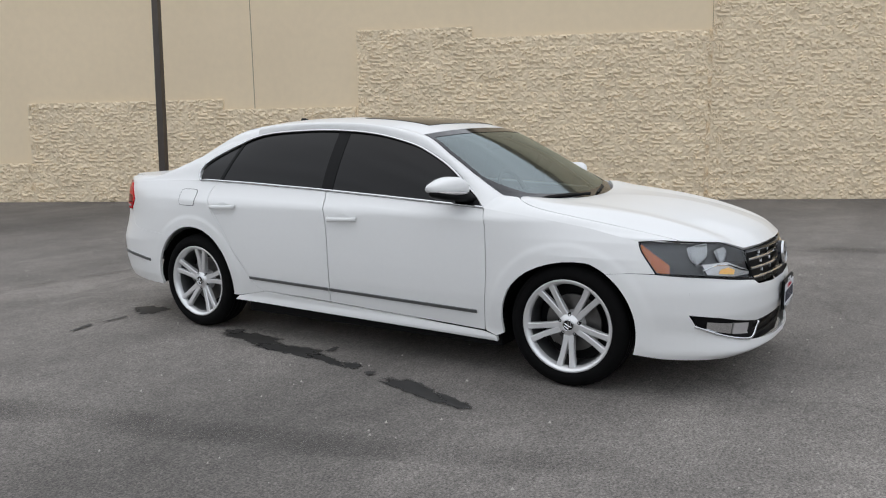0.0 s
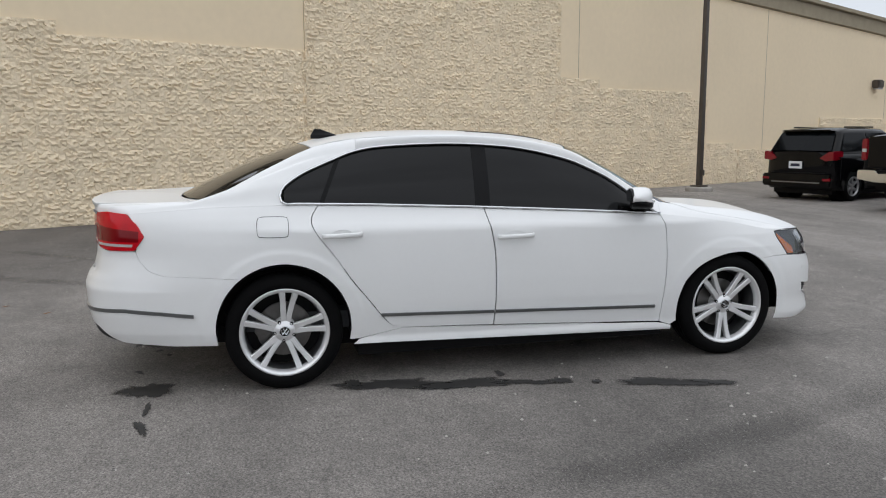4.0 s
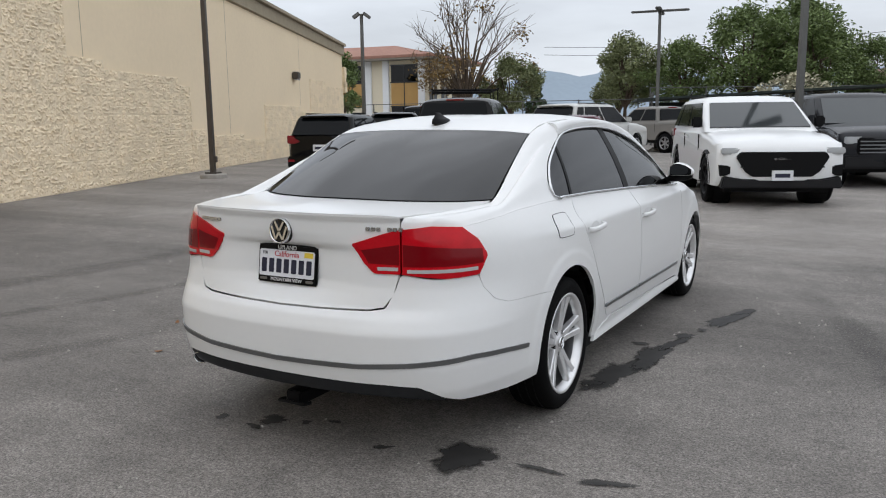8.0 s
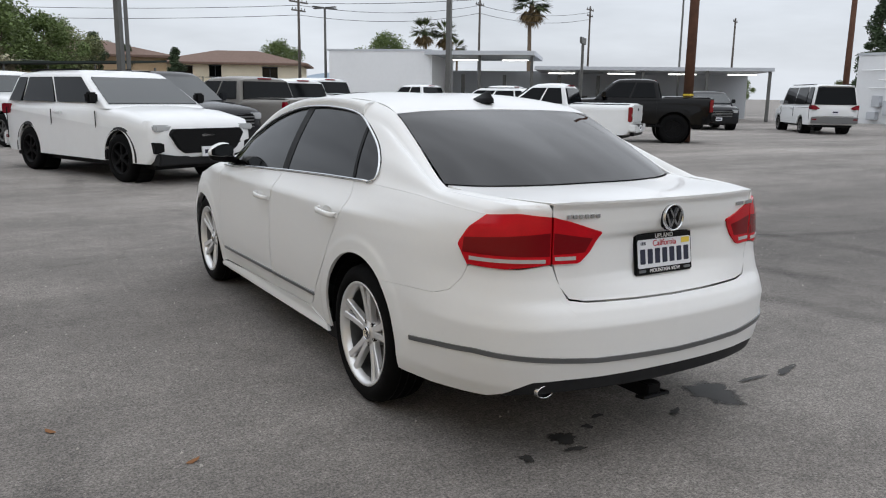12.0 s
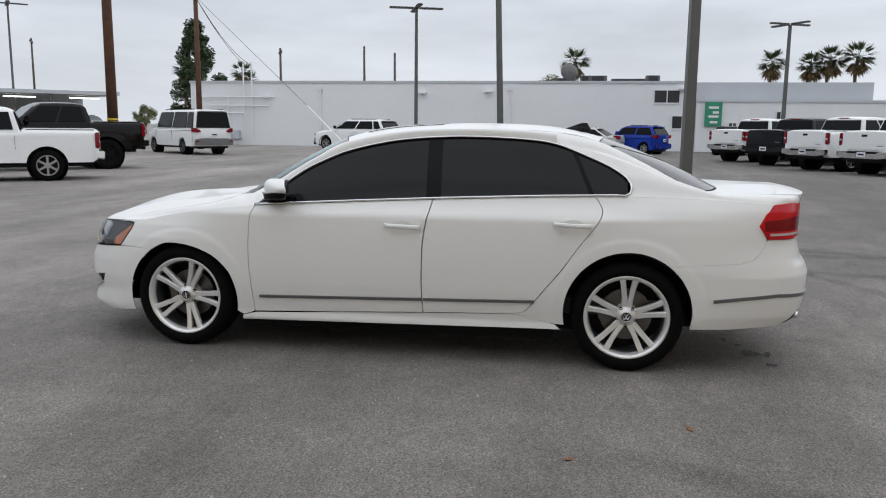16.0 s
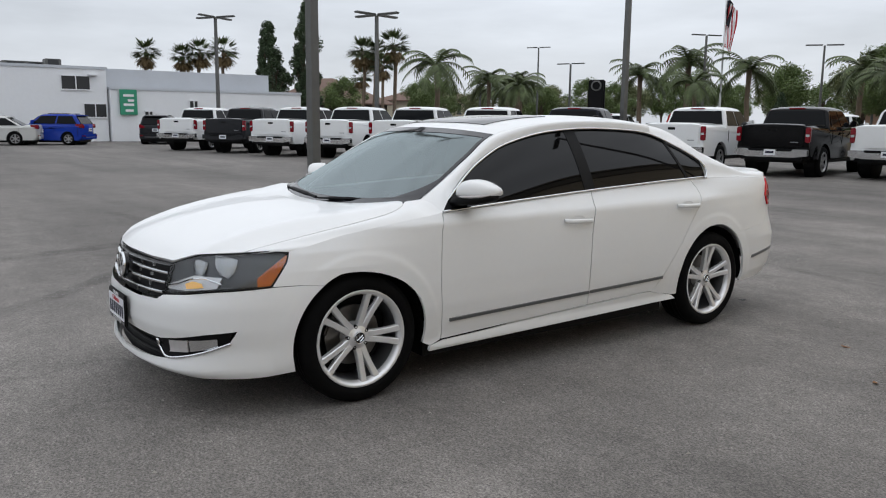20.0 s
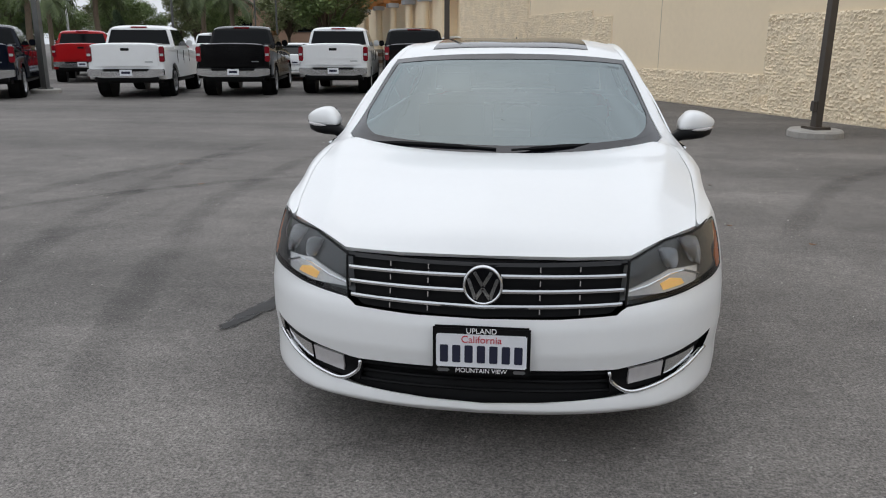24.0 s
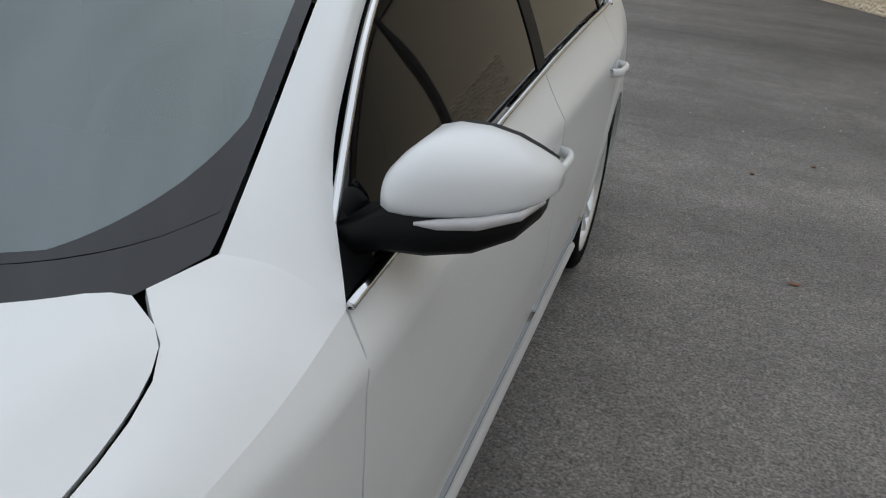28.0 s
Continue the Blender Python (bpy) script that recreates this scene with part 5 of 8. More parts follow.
def windows(s):
    band(.888, .888, .80, .80, "mirror_sail", M_BLACK, s, .003, cols=8)
    band(.80, .80, -.185, -.165, "front_window", M_TINT, s, label="dark tinted window")
    band(-.185, -.165, -.275, -.255, "door_pillar", M_BLACK, s, .003, label="gloss black pillar")
    band(-.275, -.255, -1.165, -1.045, "rear_window_side", M_TINT, s, label="dark tinted window")
    band(-1.165, -1.045, -1.192, -1.075, "window_divider", M_BLACK, s, .004)
    band(-1.192, -1.075, -1.385, -1.375, "quarter_window", M_TINT, s, label="dark tinted quarter window")
    belt = [tuple(shell(np.array(uy(y)), np.array(top_z(y)), .002) + np.array([0, 0, .006])) for y in np.linspace(.905, -1.36, 40)]
    loop = [(DLO[0][0] + .002, DLO[0][1], DLO[0][2])] + [tuple(p) for p in spline(DLO, 70)] + [(.778, -1.402, 1.085), (.790, -1.395, 1.05), belt[-1]]
    loop = [(s * (p[0] + .011), p[1], p[2] - .004 - LEAN * p[1]) for p in loop]
    part("window_trim", bm_tube(loop, .0065, sides=6), M_CHROME, car, "chrome window trim", True)
    part("belt_trim", bm_tube([(s * (p[0] + .003), p[1], p[2] - LEAN * p[1]) for p in belt], .0065, sides=6), M_CHROME, car, "chrome belt trim", True)
    inner = [(s * (p[0] - .002), p[1] - .012 * (1 if p[1] > .3 else -1 if p[1] < -1 else 0), p[2] - LEAN * p[1] - .014) for p in [tuple(q) for q in spline(DLO, 60)]]
    part("window_seal", bm_tube(inner, .008, sides=6), M_BLACK, car)
    # handles with their cups
    for y, z in ((-.052, .836), (-1.072, .864)):
        bm = bmesh.new()
        path = [shell(np.array(uy(y + a)), np.array(z + .004 * a / .1), o) for a, o in ((-.112, .004), (-.098, .026), (-.05, .036), (.03, .036), (.085, .030), (.112, .004))]
        path = spline(path, 16)
        prev = None
        for p in path:
            q = [bm.verts.new((s * (p[0] + dx), p[1], p[2] - LEAN * p[1] + dz)) for dx, dz in ((-.006, -.014), (.004, -.013), (.008, -.004), (.008, .006), (.003, .013), (-.006, .013))]
            if prev:
                for i in range(6):
                    bm.faces.new((prev[i], prev[(i + 1) % 6], q[(i + 1) % 6], q[i]))
            prev = q
        bmesh.ops.recalc_face_normals(bm, faces=bm.faces)
        h = part("door_handle", bm, M_PAINT, car, "white door handle", True)
        c0 = shell(np.array(uy(y)), np.array(z + .002), .0015)
        cup = bm_lathe([(.0005, .045), (-.001, .040), (.0005, .015), (.001, .001)], 24, Matrix.Translation((s * c0[0], c0[1], c0[2] - LEAN * y)) @ Matrix.Diagonal((s * 1, 1.35, .62, 1)))
        part("handle_cup", cup, M_PAINT, h, smooth=True)


both(windows)
g = coons(even([(uy(-1.365), .858), (uy(-1.535), .858)], 14), even([(uy(-1.365), .968), (uy(-1.535), .968)], 14), even([(uy(-1.365), .858), (uy(-1.365), .968)], 10), even([(uy(-1.535), .858), (uy(-1.535), .968)], 10))
# rounded fuel flap
cu, cz = g[..., 0].mean(), g[..., 1].mean()
a, b = (g[..., 0] - cu) / (np.ptp(g[..., 0]) / 2), (g[..., 1] - cz) / (np.ptp(g[..., 1]) / 2)
g[..., 0] = cu + np.ptp(g[..., 0]) / 2 * a * np.sqrt(1 - .18 * b ** 4)
g[..., 1] = cz + np.ptp(g[..., 1]) / 2 * b * np.sqrt(1 - .18 * a ** 4)
flap = panel("fuel_flap", shell(g[..., 0], g[..., 1], .0025), M_PAINT, car, gap=0, depth=.004)
loop = [tuple(shell(np.array(uu), np.array(zz), .001)) for uu, zz in [tuple(p) for p in np.vstack([g[0], g[1:, -1], g[-1, ::-1][1:], g[::-1, 0][1:]])]]
part("flap_joint", leaned(bm_tube(loop, .0022, sides=5, caps=False)), M_BLACK, flap)


def mirror(s):
    """A door mirror: white cap, dark foot, indicator and glass."""
    bm = bmesh.new()
    secs = []
    n = 22
    shape = ((.850, .715, .790, 1.030, 1.058), (.856, .695, .812, 1.024, 1.072), (.870, .684, .824, 1.021, 1.089), (.890, .676, .826, 1.020, 1.108), (.910, .670, .822, 1.020, 1.114), (.943, .660, .808, 1.021, 1.112), (.976, .650, .786, 1.023, 1.102), (1.004, .641, .755, 1.027, 1.087), (1.025, .636, .716, 1.033, 1.074), (1.037, .640, .685, 1.040, 1.063))
    for x, y0, y1, z0, z1 in shape:
        ring = []
        for k in range(n):
            a = k * math.tau / n
            c, d = math.cos(a), math.sin(a)
            ring.append(bm.verts.new((s * x, (y0 + y1) / 2 + (y1 - y0) / 2 * (c ** .65 if c > 0 else -abs(c) ** .28), z0 + (z1 - z0) * (.40 + .60 * max(0, d) ** .9 - .40 * max(0, -d) ** .35))))
        secs.append(ring)
    for r0, r1 in zip(secs, secs[1:]):
        for k in range(n):
            bm.faces.new((r0[k], r0[(k + 1) % n], r1[(k + 1) % n], r1[k]))
    bm.faces.new(secs[0])
    bm.faces.new(secs[-1][::-1])
    bmesh.ops.recalc_face_normals(bm, faces=bm.faces)
    cap = part("door_mirror", leaned(bm), M_PAINT, car, "white mirror cap", True)
    rows = []
    bm = bmesh.new()
    for x, y0, y1, z0, z1 in ((.80, .75, .83, .955, 1.0), (.83, .735, .828, .962, 1.005), (.865, .70, .829, .978, 1.028), (.915, .68, .824, .981, 1.030), (.965, .662, .802, .987, 1.030), (1.005, .65, .765, .999, 1.032), (1.024, .655, .712, 1.012, 1.034)):
        rows.append([bm.verts.new((s * x, y, z)) for y, z in ((y0, z0 + .008), (y0 + .012, z0), (y1 - .012, z0), (y1, z0 + .010), (y1 + .003, z1), (y0, z1))])
    for r0, r1 in zip(rows, rows[1:]):
        for k in range(6):
            bm.faces.new((r0[k], r0[(k + 1) % 6], r1[(k + 1) % 6], r1[k]))
    bm.faces.new(rows[0])
    bm.faces.new(rows[-1][::-1])
    bmesh.ops.recalc_face_normals(bm, faces=bm.faces)
    part("mirror_foot", leaned(bm), M_BLACK, cap, "black plastic mirror foot", True)
    part("mirror_indicator", leaned(bm_tube([(s * .905, .832, 1.027), (s * .93, .824, 1.028), (s * .97, .801, 1.029), (s * 1.008, .762, 1.032), (s * 1.028, .712, 1.037)], [.002, .0065, .008, .006, .002], sides=10)), M_CLEARLENS, cap, "clear indicator lens", True)
    rim_m = bmesh.new()
    outline = [(x, y0, z0 + (z1 - z0) * .07) for x, y0, y1, z0, z1 in shape[2:-1]] + [(x, y0, z0 + (z1 - z0) * .93) for x, y0, y1, z0, z1 in shape[-2:1:-1]]
    outer = [rim_m.verts.new((s * x, y - .004, z)) for x, y, z in outline]
    inner_r = [rim_m.verts.new((v.co.x, v.co.y + .03, v.co.z)) for v in outer]
    rim_m.faces.new(outer)
    nr = len(outer)
    for k in range(nr):
        rim_m.faces.new((outer[k], outer[(k + 1) % nr], inner_r[(k + 1) % nr], inner_r[k]))
    bmesh.ops.recalc_face_normals(rim_m, faces=rim_m.faces)
    part("mirror_surround", leaned(rim_m), M_BLACK, cap, "black mirror surround")
    gl = bmesh.new()
    ring = []
    for a in np.linspace(0, math.tau, 24, endpoint=False):
        c, d = math.cos(a), math.sin(a)
        dx = .068 * math.copysign(abs(c) ** .6, c)
        ring.append(gl.verts.new((s * (.935 + dx), .655 - .27 * dx, 1.064 + (.036 - .12 * max(0, dx)) * math.copysign(abs(d) ** .6, d))))
    back = [gl.verts.new((v.co.x, v.co.y + .014, v.co.z)) for v in ring]
    gl.faces.new(ring)
    for k in range(24):
        gl.faces.new((ring[k], ring[(k + 1) % 24], back[(k + 1) % 24], back[k]))
    bmesh.ops.recalc_face_normals(gl, faces=gl.faces)
    part("mirror_glass", leaned(gl), plain("mirror_silver", (.34, .36, .37), .03, 1.0) if s > 0 else bpy.data.materials["mirror_silver"], cap, "mirror glass")


both(mirror)


def head_lamp(s):
    """A head lamp: dark bowl, reflectors, amber corner and clear cover."""
    bot = [(uy(1.863), .658), (uf(.73), .641), (uf(.62), .624), (uf(.475), .608)]
    top = [(uy(1.772), .808), (uy(1.87), .817), (uf(.66), .80), (uf(.58), .778), (uf(.495), .748)]
    g = coons(even(bot, 30), even(top, 30), even([bot[0], (uy(1.787), .765), top[0]], 16), even([bot[-1], top[-1]], 16))
    cov = panel("head_lamp", sided(shell(g[..., 0], g[..., 1], .002), s), M_LENS, car, gap=.002, depth=0, label="clear head lamp with amber corner")
    cov.visible_shadow = False
    panel("lamp_bowl", sided(shell(g[..., 0], g[..., 1], -.05), s), plain("lamp_grey", (.09, .093, .098), .3, .6) if s > 0 else bpy.data.materials["lamp_grey"], cov, gap=0, depth=0)
    edge_g = shell(g[..., 0], g[..., 1], -.001)
    loop = np.vstack([edge_g[0], edge_g[1:, -1], edge_g[-1, ::-1][1:], edge_g[::-1, 0][1:]])
    part("lamp_seal", bm_tube([(s * p[0], p[1], p[2] - LEAN * p[1]) for p in loop], .0045, sides=5, caps=False), M_BLACK, cov)
    a = coons(even([(uy(1.866), .664), (uy(1.925), .66)], 10), even([(uy(1.778), .79), (uy(1.785), .797)], 10), even([(uy(1.866), .664), (uy(1.792), .762), (uy(1.778), .79)], 12), even([(uy(1.925), .66), (uy(1.925), .70), (uy(1.785), .797)], 12))
    panel("amber_corner", sided(shell(a[..., 0], a[..., 1], -.004), s), M_AMBER, cov, gap=0, depth=.02, label="amber lens")
    # ribbed reflectors with a rounded lower edge
    for x, ztop, hw, h in ((.762, .785, .056, .080), (.668, .763, .042, .056)):
        t, f = np.meshgrid(np.linspace(0, 1, 10), np.linspace(-1, 1, 40), indexing="ij")
        uu, zz = uf(x) + hw * np.sqrt(1 - .92 * t * t) * f, ztop - h * t + .16 * hw * -f
        deep = shell(uu, zz, -.028)
        deep[..., 1] += .004 * np.sin(f * 30) - .012 * (1 - f * f) * (1 - t)
        panel("reflector", sided(deep, s), M_REFLECTOR, cov, gap=0, depth=.012, label="bright ribbed reflector")
    b = coons(even([(uf(.74), .652), (uf(.62), .634), (uf(.49), .632)], 16), even([(uf(.755), .700), (uf(.65), .708), (uf(.49), .652)], 16), even([(uf(.74), .652), (uf(.755), .700)], 6), even([(uf(.49), .632), (uf(.49), .652)], 6))
    panel("lamp_blade", sided(shell(b[..., 0], b[..., 1], -.018), s), M_ALLOY, cov, gap=0, depth=.02, label="chrome blade")
    edge_l = [shell(np.array(u), np.array(z), -.014) for u, z in ((uf(.755), .672), (uf(.70), .697), (uf(.645), .694), (uf(.56), .664), (uf(.49), .648))]
    part("blade_edge", bm_tube([(s * q[0], q[1], q[2] - LEAN * q[1]) for q in edge_l], .0035, sides=6), M_CHROME, cov, "bright edge")
    b = coons(even([(uf(.695), .655), (uf(.615), .644)], 14), even([(uf(.685), .674), (uf(.645), .681), (uf(.605), .666)], 14), even([(uf(.695), .655), (uf(.685), .674)], 6), even([(uf(.615), .644), (uf(.605), .666)], 6))
    panel("parking_lamp", sided(shell(b[..., 0], b[..., 1], -.012), s), M_LAMP, cov, gap=0, depth=.008, label="lit amber parking lamp")


both(head_lamp)

# wipers, aerial, cabin
for pts in (((.66, 1.10, .985), (.30, 1.165, .982), (.02, 1.20, .972)), ((-.05, 1.22, .972), (-.30, 1.16, .985), (-.42, 1.11, .99))):
    bm = bm_tube([tuple(p) for p in spline(pts, 12)], [.006] * 3 + [.011] * 6 + [.007] * 3, sides=6)
    wp = part("wiper", leaned(bm), M_BLACK, car, "black wiper")
part("cowl", leaned(bm_prism([(-.70, .0), (.70, .0), (.60, .03), (-.60, .03)], .22, pose(0, 1.05, .912))), M_BLACK, car)
fin, prev = bmesh.new(), None
for z, half, wide, back in ((1.395, .088, .036, 0), (1.418, .086, .034, 0), (1.424, .078, .027, -.004), (1.434, .060, .014, -.016), (1.449, .034, .0065, -.032), (1.458, .020, .004, -.042)):
    ring = [fin.verts.new((wide * math.sin(a), -1.075 + back + half * math.cos(a), z)) for a in np.linspace(0, math.tau, 20, endpoint=False)]
    if prev:
        for k in range(20):
            fin.faces.new((prev[k], prev[(k + 1) % 20], ring[(k + 1) % 20], ring[k]))
    prev = ring
fin.faces.new(prev)
bmesh.ops.recalc_face_normals(fin, faces=fin.faces)
part("aerial", leaned(fin), M_BLACK, car, "black shark-fin aerial", True)
under = bmesh.new()
bm_box((-.62, -2.06, .235), (.62, 1.98, .33), bm=under)
bm_box((-.60, -1.62, .175), (.60, 1.66, .234), bm=under)
bm_box((-.79, -.98, .150), (.79, .98, .30), bm=under)
part("underbody", under, M_BLACK, car)
for s in (1, -1):
    for y0 in (HUB_Y, -HUB_Y):
        rows = []
        bm = bmesh.new()
        for x in ((.852 if y0 > 0 else .868), .58):
            rows.append([bm.verts.new((s * x, y0 + (ARCH + .004) * math.cos(radians(a)), HUB_Z + (ARCH + .004) * math.sin(radians(a)))) for a in np.linspace(-6, 186, 24)])
        for a in range(23):
            bm.faces.new((rows[0][a], rows[0][a + 1], rows[1][a + 1], rows[1][a]))
        bm.faces.new(rows[1])
        part("arch_liner", bm, M_BLACK, car)
part("dashboard", leaned(bm_box((-.68, .55, .80), (.68, 1.08, .955), .05)), M_INSIDE, car)
part("cabin_floor", leaned(bm_box((-.74, -1.7, .30), (.74, .7, .40))), M_INSIDE, car)
part("parcel_shelf", leaned(bm_box((-.60, -1.85, .98), (.60, -1.35, 1.02), .01)), M_INSIDE, car)
for x in (-.36, .36):
    part("seat", leaned(bm_box((x - .25, -.35, .40), (x + .25, .22, .58), .06)), M_INSIDE, car)
    part("seat_back", leaned(bm_box((x - .24, -.46, .55), (x + .24, -.30, 1.10), .06, m=None)), M_INSIDE, car)
    part("head_rest", leaned(bm_box((x - .13, -.46, 1.12), (x + .13, -.36, 1.28), .04)), M_INSIDE, car)
wheel_m = pose(-.36, .50, .90, -65, 0, 0)
bm = bmesh.new()
ring = [wheel_m @ Vector((.185 * math.cos(a), .185 * math.sin(a), 0)) for a in np.linspace(0, math.tau, 33)]
bm_tube(ring, .016, bm, caps=False)
steer = part("steering_wheel", bm, M_INSIDE, car, "dark steering wheel", True)
part("steering_hub", bm_box((-.08, -.06, -.02), (.08, .06, .02), .02, m=wheel_m), M_INSIDE, steer)
part("cabin_mirror", leaned(bm_box((-.11, .50, 1.235), (.11, .525, 1.285), .012)), M_INSIDE, car, "cabin mirror")
part("sensor_box", leaned(bm_box((-.07, .50, 1.285), (.07, .57, 1.305), .008)), M_INSIDE, car)


def wheel(s, y0, turn):
    """A low tyre on a rim with five pairs of spokes."""
    base = pose(s * .788, y0, HUB_Z, 0, 0, 0 if s > 0 else 180) @ pose(0, 0, 0, turn, 0, 0)
    wh = part("wheel", bm_lathe([(-.115, .304), (-.10, .324), (-.06, .3305), (.04, .3305), (.075, .324), (.093, .302), (.098, .280), (.092, .258), (.082, .248)], 56, base), M_RUBBER, car, "low-profile black tyre on a polished rim", True)
    for r in (.318,):
        for x in (-.045, 0, .04):
            part("tread_groove", bm_lathe([(x - .004, .3312), (x + .004, .3312)], 40, base), M_BLACK, wh)
    rim = part("rim", bm_lathe([(.055, .225), (.072, .234), (.084, .247), (.089, .251), (.092, .248), (.089, .238), (.074, .226), (.050, .221)], 64, base), M_ALLOY, wh, "polished alloy rim", True)
    part("rim_barrel", bm_lathe([(-.10, .232), (-.05, .212), (.03, .219), (.058, .226)], 48, base), M_BARREL, rim, smooth=True)
    part("brake_disc", bm_lathe([(-.03, .155), (-.015, .155), (-.015, .06), (-.01, .05)], 40, base), M_DISC, wh, "brake disc")
    part("wheel_back", bm_lathe([(-.06, .21), (-.062, .001)], 40, base), M_BLACK, wh)
    bm = bm_box((-.04, -.16, -.05), (.0, -.09, .06), .01)
    bmesh.ops.transform(bm, matrix=base, verts=bm.verts)
    part("caliper", bm, M_DISC, wh)
    part("hub", bm_lathe([(-.02, .072), (.045, .066), (.052, .058), (.052, .034), (.060, .030), (.062, .001)], 30, base), M_ALLOY, rim, smooth=True)
    cap = part("hub_cap", bm_lathe([(.060, .030), (.065, .028), (.066, .001)], 24, base), M_GLOSS, rim, "dark badge cap", True)
    part("cap_ring", bm_lathe([(.062, .032), (.068, .031), (.069, .028), (.065, .027)], 24, base), M_CHROME, cap, "chrome ring", True)
    for c0, c1 in (((-.012, .018), (0, -.002)), ((.012, .018), (0, -.002)), ((-.021, .008), (-.010, -.018)), ((.021, .008), (.010, -.018)), ((-.010, -.018), (0, -.004)), ((.010, -.018), (0, -.004))):
        part("cap_stroke", bm_tube([base @ Vector((.067, *c0)), base @ Vector((.067, *c1))], .0028, sides=4), M_CHROME, cap)
    for i in range(5):
        a0 = 90 + i * 72
        for da in (-1, 1):
            bm = bmesh.new()
            rows = []
            for r, ang, w, x, th in ((.045, da * 15, .019, .050, .03), (.10, da * 9.5, .017, .058, .03), (.16, da * 9.0, .0165, .066, .028), (.205, da * 9.3, .0175, .074, .025), (.238, da * 9.6, .020, .080, .02)):
                a = radians(a0 + ang)
                c = Vector((0, math.cos(a), math.sin(a)))
                t = Vector((0, -math.sin(a), math.cos(a)))
                rows.append([bm.verts.new(base @ (c * r + t * k * w + Vector((h, 0, 0)))) for k, h in ((-1, x - th), (-.92, x - .004), (-.7, x), (.7, x), (.92, x - .004), (1, x - th))])
            for r0, r1 in zip(rows, rows[1:]):
                for k in range(5):
                    bm.faces.new((r0[k], r0[k + 1], r1[k + 1], r1[k]))
            bmesh.ops.recalc_face_normals(bm, faces=bm.faces)
            part("spoke", bm, M_ALLOY, rim)
        c = base @ Vector((.050, .056 * math.cos(radians(a0 + 36)), .056 * math.sin(radians(a0 + 36))))
        m = base.copy()
        m.translation = c
        part("wheel_bolt", bm_lathe([(-.02, .011), (.0, .011), (.003, .009), (.001, .001)], 10, m), M_BLACK, rim)


for s, y0, t in ((1, HUB_Y, 34), (1, -HUB_Y, -7), (-1, HUB_Y, -22), (-1, -HUB_Y, -2)):
    wheel(s, y0, t)

# ---- parked vehicles round the lot ----
def paint_of(name, col):
    dark = sum(col) < .6
    return plain(name, col, .09 if dark else .25, coat=0 if dark else .35, vary=.03, scale=3, spec=.22 if dark else .4)


P_WHITE, P_BLACK, P_NAVY = paint_of("van_white", (.80, .81, .81)), paint_of("black_paint", (.003, .003, .0035)), paint_of("navy_paint", (.003, .005, .012))
P_GREY, P_SILVER, P_MAROON = paint_of("grey_paint", (.022, .023, .026)), paint_of("pewter_paint", (.20, .19, .175)), paint_of("plum_paint", (.085, .018, .030))
P_BLUE, P_WINE, P_PALE, P_RED = paint_of("blue_paint", (.012, .04, .30)), paint_of("wine_paint", (.07, .006, .012)), paint_of("silver_paint", (.52, .52, .50)), paint_of("red_paint", (.35, .01, .012))
M_TAILRED = plain("tail_red", (.20, .003, .010), .12, coat=.2)
M_LAMPGREY = plain("lamp_clear", (.55, .57, .58), .12, .3)
M_VRIM = plain("vehicle_rim", (.40, .40, .41), .35, .6, vary=.1, scale=8)
M_CLAD = plain("grey_cladding", (.011, .011, .012), .6, spec=.25)

PICKUP = dict(wb=3.75, fo=.95, ro=1.18, w=2.04, zb=.50, nose=1.19, cowl=1.32, belt=1.34, roof=1.91, yc=.66, yt=-.06, yrt=-1.30, yrb=-1.46, tail=1.41, r=.41, bed=True)
OLDPICK = dict(PICKUP, wb=3.65, roof=1.82, tail=1.28, belt=1.24, cowl=1.20, nose=1.04, r=.38)
MIDPICK = dict(wb=3.26, fo=.90, ro=1.20, w=1.88, zb=.45, nose=1.04, cowl=1.17, belt=1.22, roof=1.78, yc=.68, yt=-.08, yrt=-.95, yrb=-1.10, tail=1.25, r=.38, bed=True)
SUV = dict(wb=3.07, fo=.98, ro=1.12, w=1.98, zb=.33, nose=1.04, cowl=1.15, belt=1.21, roof=1.77, yc=1.12, yt=.16, yrt=-2.18, yrb=-2.54, tail=1.16, r=.385)
BIGSUV = dict(SUV, wb=2.95, fo=1.0, ro=1.2, w=2.03, nose=1.10, cowl=1.22, belt=1.22, roof=1.88, r=.40, zb=.40)
HATCH = dict(wb=2.39, fo=.72, ro=.55, w=1.60, zb=.24, nose=.82, cowl=.98, belt=1.0, roof=1.47, yc=.72, yt=.05, yrt=-1.40, yrb=-1.66, tail=.98, r=.29)
BOLT = dict(HATCH, wb=2.60, fo=.80, ro=.77, w=1.77, roof=1.58, belt=1.06, cowl=1.03, tail=1.06, r=.32, yrt=-1.65, yrb=-1.98, nose=.88)
TRAX = dict(BOLT, wb=2.56, roof=1.64, r=.34, belt=1.10, tail=1.1, zb=.3)
SEDAN = dict(wb=2.80, fo=.92, ro=1.10, w=1.85, zb=.26, nose=.72, cowl=.92, belt=.96, roof=1.45, yc=.82, yt=.05, yrt=-1.05, yrb=-1.85, tail=1.0, r=.33)
COUPE = dict(wb=2.65, fo=1.0, ro=.92, w=1.87, zb=.2, nose=.55, cowl=.80, belt=.86, roof=1.20, yc=.45, yt=-.15, yrt=-.60, yrb=-1.65, tail=.90, r=.32)
VAN = dict(wb=3.43, fo=.90, ro=1.30, w=2.0, zb=.40, nose=1.05, cowl=1.25, belt=1.22, roof=2.08, yc=1.55, yt=1.05, yrt=-2.85, yrb=-2.95, tail=1.22, r=.37)


